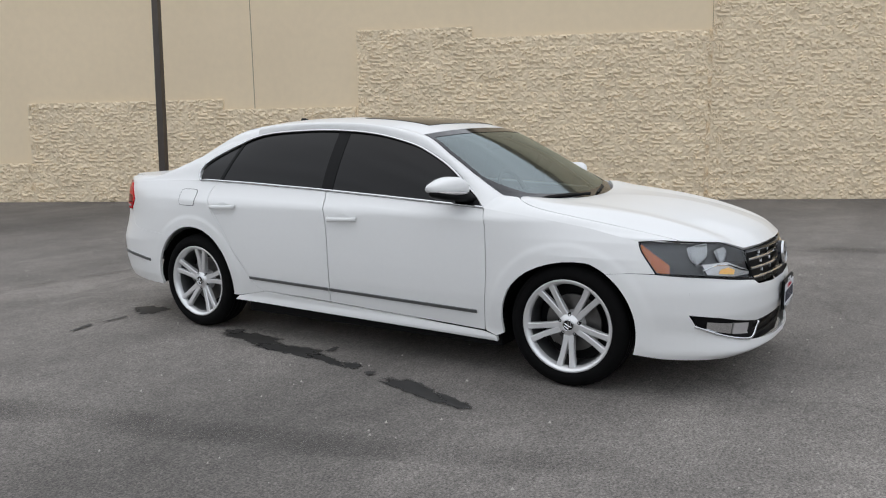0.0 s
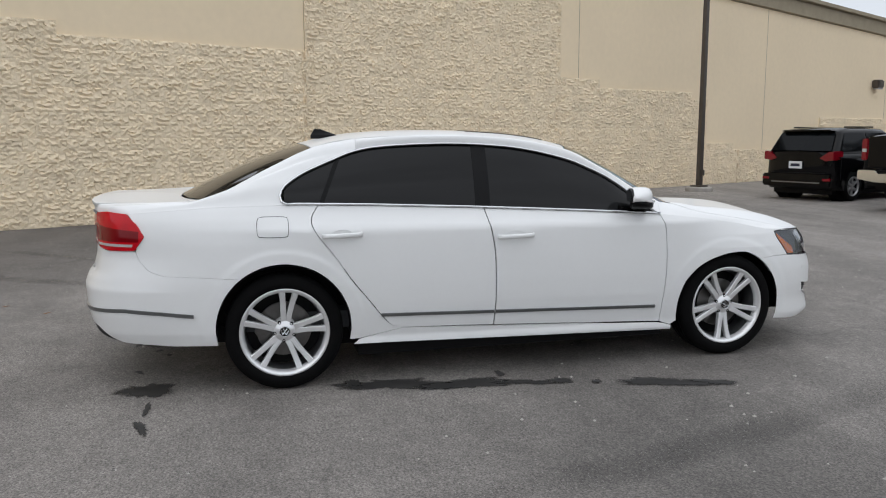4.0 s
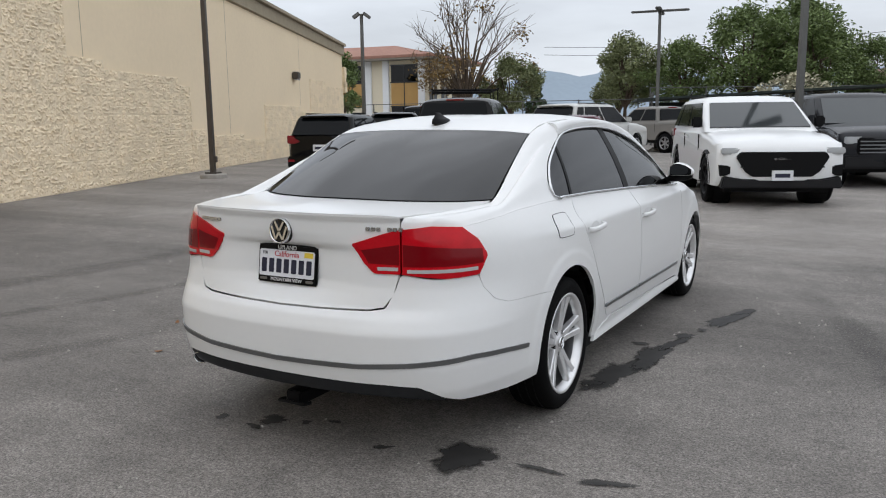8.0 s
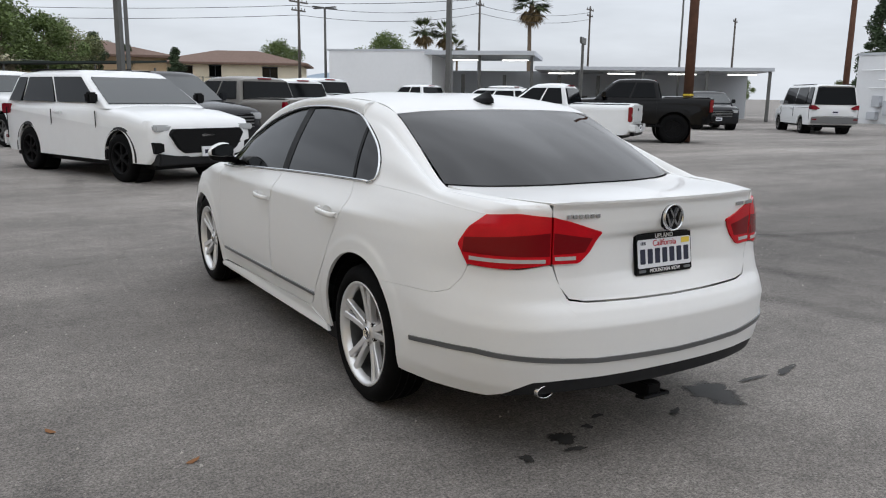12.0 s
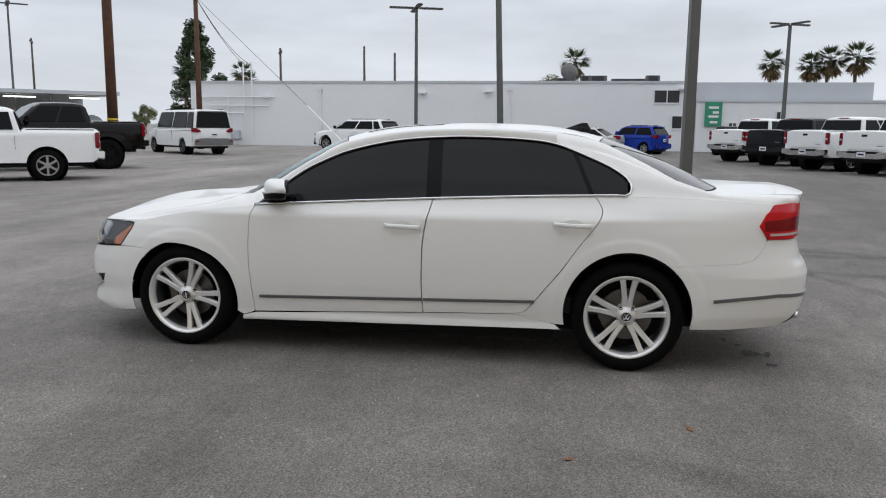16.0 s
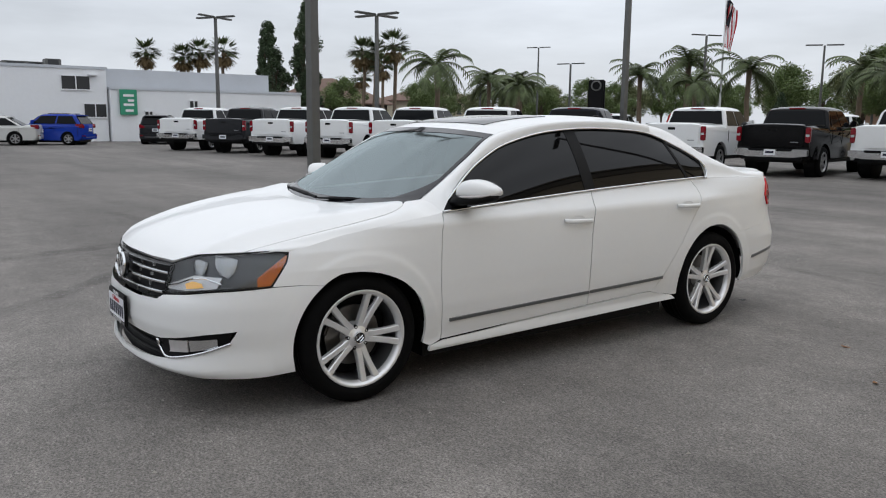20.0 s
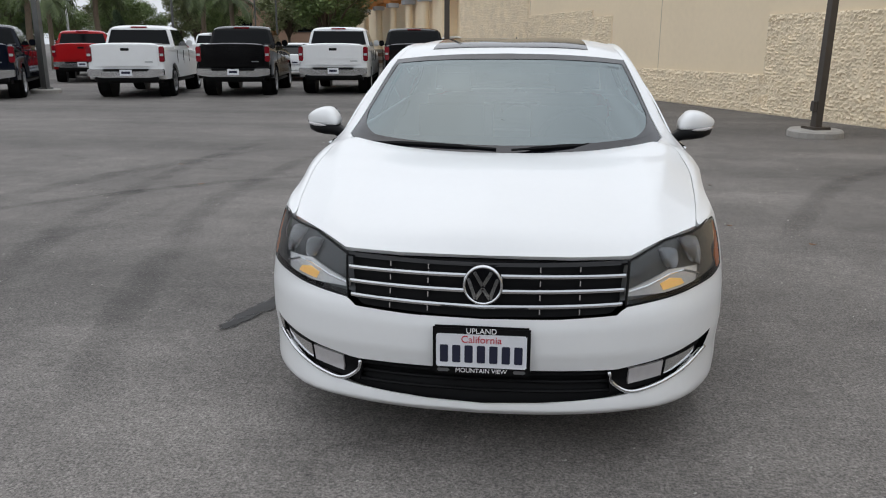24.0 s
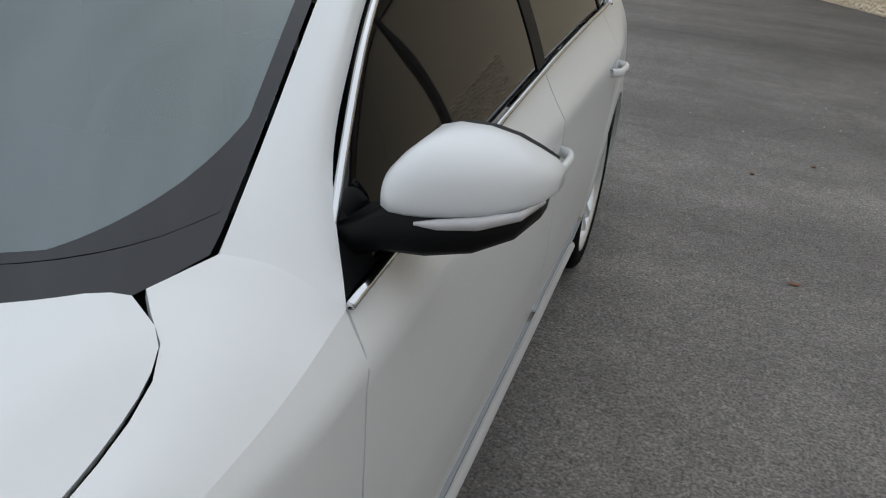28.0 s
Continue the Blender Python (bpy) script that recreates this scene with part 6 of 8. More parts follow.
def vehicle(name, label, category, paint, d, bumper=None, rims=None, clad=False, at=None, group=""):
    """A parked vehicle, nose along +y, origin between the axles on the ground."""
    v = thing(name, label, category, at, group)
    w, wb, zb, r = d["w"], d["wb"], d["zb"], d["r"]
    yf, yr = wb / 2 + d["fo"], -wb / 2 - d["ro"]
    ar = r + (.09 if d.get("bed") else .06)
    nz, ct, bz, tl = d["nose"], d["cowl"], d["belt"], d["tail"]
    a0 = math.asin(max(-1, min(1, (zb - r) / ar)))

    def arch_pts(y0):
        return [(y0 + ar * math.cos(t), max(zb, r + ar * math.sin(t)), "arch") for t in np.linspace(math.pi - a0, a0, 13)]

    hood_y = (yf - .32 + d["yc"]) / 2
    pts = [(yf - .10, zb, "front"), (yf - .03, zb + .05, "front"), (yf, zb + .14, "front"), (yf, nz - .26, "front"), (yf - .025, nz - .13, "front"), (yf - .09, nz - .045, "front"), (yf - .25, nz, "top"),
           (hood_y, (nz + ct) / 2 + .03, "top"), (d["yc"], ct, "top"), (d["yc"] - .25, bz, "top"), (d["yrb"], bz, "top"), (d["yrb"] - .06, tl, "top"),
           (yr + .08, tl, "top"), (yr + .02, tl - .025, "top"), (yr, tl - .09, "rear"), (yr, zb + .18, "rear"), (yr + .05, zb + .07, "rear"), (yr + .14, zb, "rear")]
    pts += arch_pts(-wb / 2) + arch_pts(wb / 2)
    flanks = ((0, 0), (.35, 0), (.65, .002), (.82, .008), (.91, .022), (.96, .045), (.988, .085), (1.0, .14))

    def loft(outline, half, lean, crown, nose_round):
        """Walls across x between the two sides, rounded towards the shoulders."""
        rows, vs, fs = [(-f, k) for f, k in flanks[:0:-1]] + list(flanks), [], []
        n = len(outline)
        for f, drop in rows:
            for y, z, kind in outline:
                e = max(0, (abs(y) - wb / 2 - .1) / (d["fo"] if y > 0 else d["ro"]))
                x = f * half * (1 - .05 * e * e)
                if nose_round and (y > 0 or not d.get("bed")):
                    y -= math.copysign(.17 * e * abs(f) ** 3, y)
                if kind == "top":
                    z += crown * (1 - f * f) - drop * .8
                elif kind in ("front", "rear"):
                    y -= math.copysign(drop * (.5 if nose_round else .3), y)
                x, y, z = lean(Vector((x, y, z)))
                vs.append((x, y, z))
        m = len(rows)
        for i in range(m - 1):
            fs += [(i * n + k, i * n + (k + 1) % n, (i + 1) * n + (k + 1) % n, (i + 1) * n + k) for k in range(n)]
        fs += [tuple(range(n))[::-1], tuple((m - 1) * n + k for k in range(n))]
        bm = bmesh.new()
        vv = [bm.verts.new(q) for q in vs]
        for f in fs:
            bm.faces.new([vv[i] for i in f])
        bmesh.ops.recalc_face_normals(bm, faces=bm.faces)
        return bm

    def tuck(co):
        co.x *= 1 - .05 * max(0, (co.z - .75)) / .5
        return co

    body = part("body", loft(pts, w / 2, tuck, .035, True), paint, v, "", True)
    body.data.set_sharp_from_angle(angle=radians(38))
    # cabin
    wc = w * .94
    rf = d["roof"]
    cab = [(d["yc"] + .02, bz - .06, "front"), (d["yt"] + .10, rf - .09, "top"), (d["yt"] - .06, rf - .02, "top"), ((d["yt"] * .6 + d["yrt"] * .4), rf, "top"), ((d["yt"] * .25 + d["yrt"] * .75), rf - .005, "top"), (d["yrt"] + .12, rf - .025, "top"), (d["yrt"], rf - .07, "top"), (d["yrb"], bz - .06, "rear")]

    def lean_in(co):
        f = max(0, (co.z - d["belt"]) / (d["roof"] - d["belt"]))
        co.x *= 1 - .17 * f
        return co

    cabin = part("cabin", loft(cab, wc / 2, lean_in, .025, False), paint, v, "", True)
    cabin.data.set_sharp_from_angle(angle=radians(32))
    # glass, set a little proud of the cabin
    zlo, zhi = d["belt"] + .03, d["roof"] - .11

    def edge_y(front, z):
        if front:
            return d["yc"] + .02 + (d["yt"] + .10 - d["yc"] - .02) * (z - d["belt"] + .06) / (d["roof"] - .09 - d["belt"] + .06)
        return d["yrb"] + (d["yrt"] - d["yrb"]) * (z - d["belt"] + .06) / (d["roof"] - .07 - d["belt"] + .06)

    def pane(nm, corners, parent=cabin, mt=M_FARGLASS):
        bm = bmesh.new()
        fr = [bm.verts.new(c) for c in corners]
        cen = sum((q.co for q in fr), Vector()) / 4
        nrm = (fr[1].co - fr[0].co).cross(fr[3].co - fr[0].co).normalized()
        if nrm.dot(cen - Vector((0, cen.y * .6, 1.1))) < 0:
            nrm = -nrm
        bk = [bm.verts.new(q.co - nrm * .05) for q in fr]
        bm.faces.new(fr)
        for k in range(4):
            bm.faces.new((fr[k], bk[k], bk[(k + 1) % 4], fr[(k + 1) % 4]))
        bmesh.ops.recalc_face_normals(bm, faces=bm.faces)
        part(nm, bm, mt, parent)

    for front, nm in ((True, "windscreen"), (False, "rear_window")):
        o = .045 if front else -.04
        xs = [lean_in(Vector((wc / 2 - .10, 0, z))).x for z in (zlo, zhi)]
        pane(nm, [(-xs[0], edge_y(front, zlo) + o, zlo), (xs[0], edge_y(front, zlo) + o, zlo), (xs[1], edge_y(front, zhi) + o, zhi), (-xs[1], edge_y(front, zhi) + o, zhi)], mt=M_FARSCREEN if front else M_FARGLASS)
    span = edge_y(True, zlo) - edge_y(False, zlo)
    cuts = [(0.03, .42), (.45, .80), (.83, .965)] if not d.get("bed") and span > 2.6 else [(0.04, .50), (.54, .95)]
    for s in (1, -1):
        for a, b in cuts:
            c = []
            for z, f in ((zlo, a), (zlo, b), (zhi, b), (zhi, a)):
                y = edge_y(True, z) - .06 + (edge_y(False, z) + .06 - edge_y(True, z) + .06) * f
                c.append((s * (lean_in(Vector((wc / 2, 0, z))).x + .006), y, z))
            pane("side_window", c)
        part("door_mirror", bm_box((s * (w / 2 + .02) - .09, d["yc"] - .35, d["belt"] + .02), (s * (w / 2 + .02) + .09, d["yc"] - .22, d["belt"] + .20), .03), paint if not clad else M_BLACK, v)
        # lamps at the corners
        xt = w / 2 * (.90 if d.get("bed") else .80)
        if d.get("bed"):
            part("tail_lamp", bm_box((s * xt - .062, yr - .010, d["tail"] - .46), (s * xt + .072, yr + .10, d["tail"] - .06), .02), M_TAILRED, v, "red tail lamp")
        else:
            zt = d["tail"]
            part("tail_lamp", bm_prism([(s * (xt - .20), zt - .13), (s * (xt - .05), zt - .19), (s * w * .475, zt - .17), (s * w * .475, zt + .02), (s * (xt + .02), zt + .01)], .36, pose(0, yr + .02, 0), .015), M_TAILRED, v, "angular red tail lamp")
            part("rear_reflector", bm_box((s * (xt + .02) - .09, yr - .036, zb + .20), (s * (xt + .02) + .09, yr + .06, zb + .27), .01), M_TAILRED, v, "low red reflector")
        if d.get("bed"):
            part("reverse_lens", bm_box((s * xt - .045, yr - .016, d["tail"] - .31), (s * xt + .05, yr + .01, d["tail"] - .24), .006), M_LAMPGREY, v, "clear reversing lens")
            part("running_board", bm_box((s * w * .47 - .07, d["yrb"] - .1, zb - .11), (s * w * .47 + .06, d["yc"] + .35, zb - .045), .015), M_BLACK, v)
        part("head_lamp", bm_box((s * w * .385 - .17, yf - .34, d["nose"] - .21), (s * w * .385 + .13, yf - .07, d["nose"] - .11), .02) if clad else bm_box((s * w * .36 - .16, yf - .22, d["nose"] - .24), (s * w * .36 + .15, yf - .055, d["nose"] - .10), .02), M_LAMPGREY, v, "clear head lamp")
        # door joints
        for y in ((edge_y(True, zlo) - .15), (edge_y(True, zlo) - .15 - span * .43), (edge_y(False, zlo) + .12)):
            part("door_joint", bm_box((s * (w / 2 * .985) - .012, y - .003, zb + .22), (s * (w / 2 * .985) + .004, y + .003, d["belt"] - .1)), M_BLACK, v)
        part("door_handle", bm_box((s * w / 2 * .985 - .01, edge_y(True, zlo) - .15 - span * .40, d["belt"] - .17), (s * w / 2 * .985 + .02, edge_y(True, zlo) - .15 - span * .32, d["belt"] - .13), .006), paint, v)
    # bumpers, grille, plate
    bmat = bumper or paint
    if d.get("bed"):
        part("rear_bumper", bm_prism([(-w * .475, zb + .10), (-w * .30, zb + .05), (w * .30, zb + .05), (w * .475, zb + .10), (w * .475, zb + .27), (w * .30, zb + .27), (w * .26, zb + .22), (-w * .26, zb + .22), (-w * .30, zb + .27), (-w * .475, zb + .27)], .17, pose(0, yr - .11, 0), .015), bmat, v)
        part("bumper_valance", bm_box((-w * .40, yr - .06, zb - .03), (w * .40, yr + .06, zb + .07), .02), M_BLACK, v)
    else:
        part("rear_bumper", bm_box((-w * .47, yr - .03, zb + .06), (w * .47, yr + .05, zb + .34), .03), bmat, v)
        part("bumper_strip", bm_box((-w * .33, yr - .04, zb + .15), (w * .33, yr, zb + .175), .005), M_SATIN, v)
        part("roof_spoiler", bm_prism([(-wc * .36, 0), (wc * .36, 0), (wc * .34, .035), (-wc * .34, .035)], .20, pose(0, d["yrt"] - .15, rf - .075), .01), paint, v)
    if not clad:
        part("front_bumper", bm_box((-w * .45, yf - .16, zb - .02), (w * .45, yf - .01, zb + .24), .04), bmat if d.get("bed") else M_CLAD, v)
    if clad:
        zn = d["nose"]
        gr = part("grille", bm_prism([(-.62, zn - .17), (.62, zn - .17), (.68, zn - .25), (.55, zn - .47), (.44, zn - .55), (-.44, zn - .55), (-.55, zn - .47), (-.68, zn - .25)], .2, pose(0, yf - .185, 0), .012), M_BLACK, v, "wide black grille")
        part("lower_lip", bm_prism([(-.90, zb - .02), (.90, zb - .02), (.86, zb + .17), (.55, zb + .12), (-.55, zb + .12), (-.86, zb + .17)], .30, pose(0, yf - .30, 0), .02), M_CLAD, v)
        for s in (1, -1):
            part("fog_pocket", bm_prism([(s * .66, zb + .20), (s * .90, zb + .16), (s * .92, zb + .34), (s * .72, zb + .32)], .28, pose(0, yf - .36, 0), .01), M_BLACK, v)
    else:
        gr = part("grille", bm_box((-w * .33, yf - .20, d["nose"] - .44), (w * .33, yf - .005, d["nose"] - .12), .03), M_BLACK, v, "black grille")
    for z in (.40, .33, .26, .19):
        part("grille_bar", bm_box((-w * .31, yf - .01, d["nose"] - z - .012), (w * .31, yf + .006, d["nose"] - z + .012)), M_BLACK if clad else M_SATIN, gr)
    part("emblem", bm_box((-.13, yf, d["nose"] - .30), (.13, yf + .015, d["nose"] - .25), .008), M_CHROME, gr)
    for y, s2 in ((yr, -1), (yf, 1)):
        z = (zb + .18) if d.get("bed") or s2 > 0 else d["tail"] - .28
        pl = part("plate", bm_box((-.155, y + (s2 * .02 if not d.get("bed") or s2 > 0 else -.115), z - .078), (.155, y + (s2 * .045 if not d.get("bed") or s2 > 0 else -.105), z + .078)), M_PLATE, v, "white plate with a dark bar")
        part("number_bar", bm_box((-.11, y + (s2 * .046 if not d.get("bed") or s2 > 0 else -.117), z - .03), (.11, y + (s2 * .049 if not d.get("bed") or s2 > 0 else -.1155), z + .03)), M_PLATEINK, pl)
    if d.get("bed"):
        tg = part("tailgate", bm_box((-w * .405, yr - .022, zb + .33), (w * .405, yr + .02, d["tail"] - .02), .012), paint, v)
        part("bumper_step", bm_box((-w * .29, yr - .100, zb + .20), (w * .29, yr - .005, zb + .275), .01), M_BLACK, v)
        part("tailgate_handle", bm_box((-.11, yr - .03, d["tail"] - .17), (.11, yr - .015, d["tail"] - .10), .008), M_BLACK, tg)
        part("tailgate_fold", bm_box((-w * .36, yr - .028, d["tail"] - .40), (w * .36, yr - .018, d["tail"] - .375), .003), paint, tg)
        part("tailgate_badge", bm_box((w * .24, yr - .028, d["tail"] - .47), (w * .34, yr - .018, d["tail"] - .445), .003), M_SATIN, tg)
        part("bed_liner", bm_box((-w * .42, yr + .1, d["tail"] - .01), (w * .42, d["yrb"] - .10, d["tail"] + .012)), M_CLAD, v)
        part("stop_lamp", bm_box((-.22, d["yrt"] - .03, d["roof"] - .06), (.22, d["yrt"] + .05, d["roof"] - .02), .01), M_TAILRED, cabin)
    else:
        part("rear_joint", bm_box((-w * .38, yr - .012, zb + .36), (w * .38, yr + .01, zb + .372)), M_BLACK, v)
        part("roof_rail", bm_box((-.45 * wc * .83, d["yrt"] + .3, d["roof"]), (-.45 * wc * .83 + .04, d["yt"] - .3, d["roof"] + .03), .01), M_BLACK, cabin)
        part("roof_rail", bm_box((.45 * wc * .83 - .04, d["yrt"] + .3, d["roof"]), (.45 * wc * .83, d["yt"] - .3, d["roof"] + .03), .01), M_BLACK, cabin)
    if clad:
        for s in (1, -1):
            for y0 in (wb / 2, -wb / 2):
                part("arch_trim", bm_tube([(s * (w / 2 - .035), y0 + (ar + .015) * math.cos(t), r + (ar + .015) * math.sin(t)) for t in np.linspace(-.1, math.pi + .1, 20)], .035, sides=6), M_CLAD, v)
            part("side_cladding", bm_box((s * w / 2 * .96 - .03, -wb / 2 + ar, zb - .02), (s * w / 2 * .96 + .03, wb / 2 - ar, zb + .16), .02), M_CLAD, v)
    part("floor_pan", bm_box((-w * .40, yr + .25, zb - .10), (w * .40, yf - .3, zb + .06)), M_BLACK, v)
    # wheels
    rm = rims or M_VRIM
    for s in (1, -1):
        for y in (wb / 2, -wb / 2):
            base = pose(s * (w / 2 - .13), y, r, 0, 0, 0 if s > 0 else 180)
            t = part("wheel", bm_lathe([(-.13, r * .6), (-.12, r * .95), (-.08, r), (.08, r), (.115, r * .95), (.12, r * .72), (.10, r * .64)], 28, base), M_RUBBER, v, "", True)
            rim = part("rim", bm_lathe([(.10, r * .66), (.08, r * .62), (.03, r * .58), (.02, r * .2), (.05, r * .16), (.055, .002)], 24, base), M_BLACK, t)
            part("rim_edge", bm_lathe([(.075, r * .60), (.112, r * .62), (.118, r * .66), (.10, r * .67)], 28, base), rm, rim, "", True)
            part("hub", bm_lathe([(.03, r * .2), (.085, r * .17), (.09, r * .10), (.092, .001)], 12, base), rm, rim)
            for k in range(6):
                a = k * math.tau / 6
                bm = bm_box((.03, -.027, .05), (.092, .027, r * .63), .008)
                bmesh.ops.transform(bm, matrix=base @ pose(0, 0, 0, math.degrees(a), 0, 0), verts=bm.verts)
                part("spoke", bm, rm, rim)
            well = part("wheel_well", bm_lathe([(.02, ar * .99), (-.25, ar * .99), (-.25, .05)], 24, base), M_BLACK, v)
    return v


def park(rear_xy, heading, wb):
    """The pose of a vehicle from its rear axle's middle and its heading."""
    h = Vector(heading).normalized()
    c = Vector(rear_xy) + h * wb / 2
    return pose(c.x, c.y, 0, 0, 0, math.degrees(math.atan2(-h.x, h.y)))


CHROMEB = M_CHROME
T1 = (.52, -.85)
ROW = "pickups parked in a row"
wp = vehicle("pickup_truck", "white crew-cab pickup with a chrome bumper parked tail out", "pickup", P_WHITE, PICKUP, CHROMEB, at=park((17.4, -13.7), T1, 3.75), group=ROW)
for xy, hd in (((19.9, -12.3), T1), ((22.3, -11.0), T1), ((24.9, -9.9), T1), ((31.8, -8.3), (.62, -.78)), ((10.9, -16.5), (.24, -.97)), ((5.8, -18.9), (.14, -.99)), ((14.9, -31.5), (.2, -1)), ((20.5, -30.5), (.2, -1)), ((26, -29), (.4, -1)), ((8.0, 19.2), (-.42, .91)), ((18.0, 30.0), (-.4, .9)), ((21.5, 27.5), (-.4, .9))):
    copy_thing(wp, park(xy, hd, 3.75))
bp = vehicle("pickup_truck", "black crew-cab pickup with a chrome bumper parked tail out", "pickup", P_BLACK, PICKUP, CHROMEB, at=park((8.3, -17.5), (.20, -.98), 3.75), group=ROW)
for xy, hd in (((3.7, -20.6), (.20, -.98)), ((-6.63, 11.1), (-.225, .975)), ((-12.0, 19.0), (-.3, .95)), ((31.0, -30.0), (.4, -1))):
    copy_thing(bp, park(xy, hd, 3.75))
vehicle("pickup_truck", "dark navy crew-cab pickup with a chrome bumper parked tail out", "pickup", P_NAVY, PICKUP, CHROMEB, at=park((14.5, -15.0), (.45, -.89), 3.75), group=ROW)
gp = vehicle("pickup_truck", "dark grey crew-cab pickup parked beside white ones", "pickup", P_GREY, PICKUP, P_GREY, at=park((28.4, -9.2), (.62, -.78), 3.75), group=ROW)
sp_ = vehicle("pickup_truck", "pewter extended-cab pickup with a bright bumper", "pickup", P_SILVER, OLDPICK, CHROMEB, at=park((4.4, 15.0), (-.42, .91), 3.65))
copy_thing(sp_, park((-4.9, 27.3), (-.88, .48), 3.65))
copy_thing(sp_, park((-3.6, 30.5), (.45, .89), 3.65))
ow = vehicle("pickup_truck", "white older pickup with a grey rear bumper", "pickup", P_WHITE, OLDPICK, M_SATIN, at=park((6.2, 17.0), (-.42, .91), 3.65))
vehicle("pickup_truck", "white pickup with plain steel wheels facing the lot", "pickup", P_WHITE, PICKUP, M_CLAD, M_STEELGREY, at=park((-2.2, 21.9), (.36, -.93), 3.75))
vehicle("pickup_truck", "white compact crew-cab pickup with bright spoked wheels", "pickup", P_WHITE, MIDPICK, P_WHITE, at=park((12.6, 12.35), (-.60, .80), 3.26))
vehicle("pickup_truck", "black lifted crew-cab pickup on large tyres", "pickup", P_BLACK, dict(PICKUP, r=.46, zb=.62, roof=2.02, belt=1.42, tail=1.46, cowl=1.39, nose=1.22), M_BLACK, M_BLACK, at=park((17.6, 14.2), (-.75, .66), 3.75))
vehicle("suv", "white three-row SUV with black wheels and black grille", "suv", P_WHITE, SUV, P_WHITE, M_BLACK, True, at=park((-.62, 11.9), (.36, -.93), 3.07))
vehicle("suv", "dark grey full-size SUV with a chrome grille", "suv", P_GREY, BIGSUV, P_GREY, at=park((.95, 16.0), (.36, -.93), 2.95))
vehicle("suv", "silver full-size SUV seen from behind", "suv", P_PALE, BIGSUV, P_PALE, at=park((-7.4, 21.0), (.25, .97), 2.95))
ws_ = vehicle("suv", "white SUV with dark cladding parked by a white wall", "suv", P_WHITE, SUV, P_WHITE, None, True, at=park((38.6, 10.4), (.35, .94), 3.07))
copy_thing(ws_, park((19.5, 25.5), (-.5, .87), 3.07))
vehicle("suv", "black small SUV parked at an angle", "suv", P_BLACK, TRAX, P_BLACK, at=park((-11.0, 15.6), (-.5, .87), 2.56))
vehicle("suv", "dark grey SUV facing the lot", "suv", P_GREY, SUV, P_GREY, at=park((29.5, 23.5), (-.6, -.8), 3.07))
vehicle("hatchback", "plum small hatchback parked tail out", "hatchback", P_MAROON, HATCH, P_MAROON, at=park((-4.65, 14.1), (-.25, .97), 2.39))
vehicle("hatchback", "black hatchback with red lamps parked near the wall", "hatchback", P_BLACK, BOLT, P_BLACK, at=park((-9.9, 10.9), (-.30, .95), 2.60))
vehicle("hatchback", "blue hatchback beside a silver sedan", "hatchback", P_BLUE, BOLT, P_BLUE, at=park((40.6, -5.0), (.55, .83), 2.60))
vehicle("hatchback", "dark grey hatchback by a white wall", "hatchback", P_GREY, BOLT, P_GREY, at=park((40.5, -9.2), (.9, -.42), 2.60))
vehicle("sedan_car", "silver sedan parked by a white wall", "car", P_PALE, SEDAN, P_PALE, at=park((40.8, -2.4), (.30, .95), 2.80))
vehicle("coupe", "dark wine coloured low coupe by a white wall", "car", P_WINE, COUPE, P_WINE, at=park((37.2, 5.2), (.30, .95), 2.65))
vn = vehicle("van", "white passenger van with dark windows", "van", P_WHITE, VAN, M_SATIN, M_STEELGREY, at=park((29.6, 16.7), (.62, .78), 3.43))
vehicle("sedan_car", "white sedan between parked pickups", "car", P_WHITE, SEDAN, P_WHITE, at=park((9.5, -27.0), (.2, -1), 2.8))
copy_thing(ws_, park((3.5, -33), (.3, -1), 3.07))
vehicle("pickup_truck", "red pickup in a farther row", "pickup", P_RED, PICKUP, CHROMEB, at=park((17.2, -24.5), (.45, -.89), 3.75))
vehicle("sedan_car", "silver sedan low among pickups", "car", P_PALE, SEDAN, P_PALE, at=park((12.8, 19.8), (-.5, .8), 2.8))
# a work truck with a rack
rack = vehicle("rack_truck", "black work truck with a tube rack over its bed", "pickup", P_BLACK, PICKUP, M_BLACK, at=park((-8.9, 16.2), (-.5, .87), 3.75))
for y in (.35, -.9, -2.6):
    bm = bm_tube([(-.95, y, 1.3), (-.95, y, 2.25), (.95, y, 2.25), (.95, y, 1.3)], .035, sides=6)
    part("rack_hoop", bm, M_BLACK, rack)
for x in (-.95, -.3, .3, .95):
    part("rack_bar", bm_tube([(x, .6, 2.27), (x, -2.8, 2.27)], .03, sides=6), M_BLACK, rack)

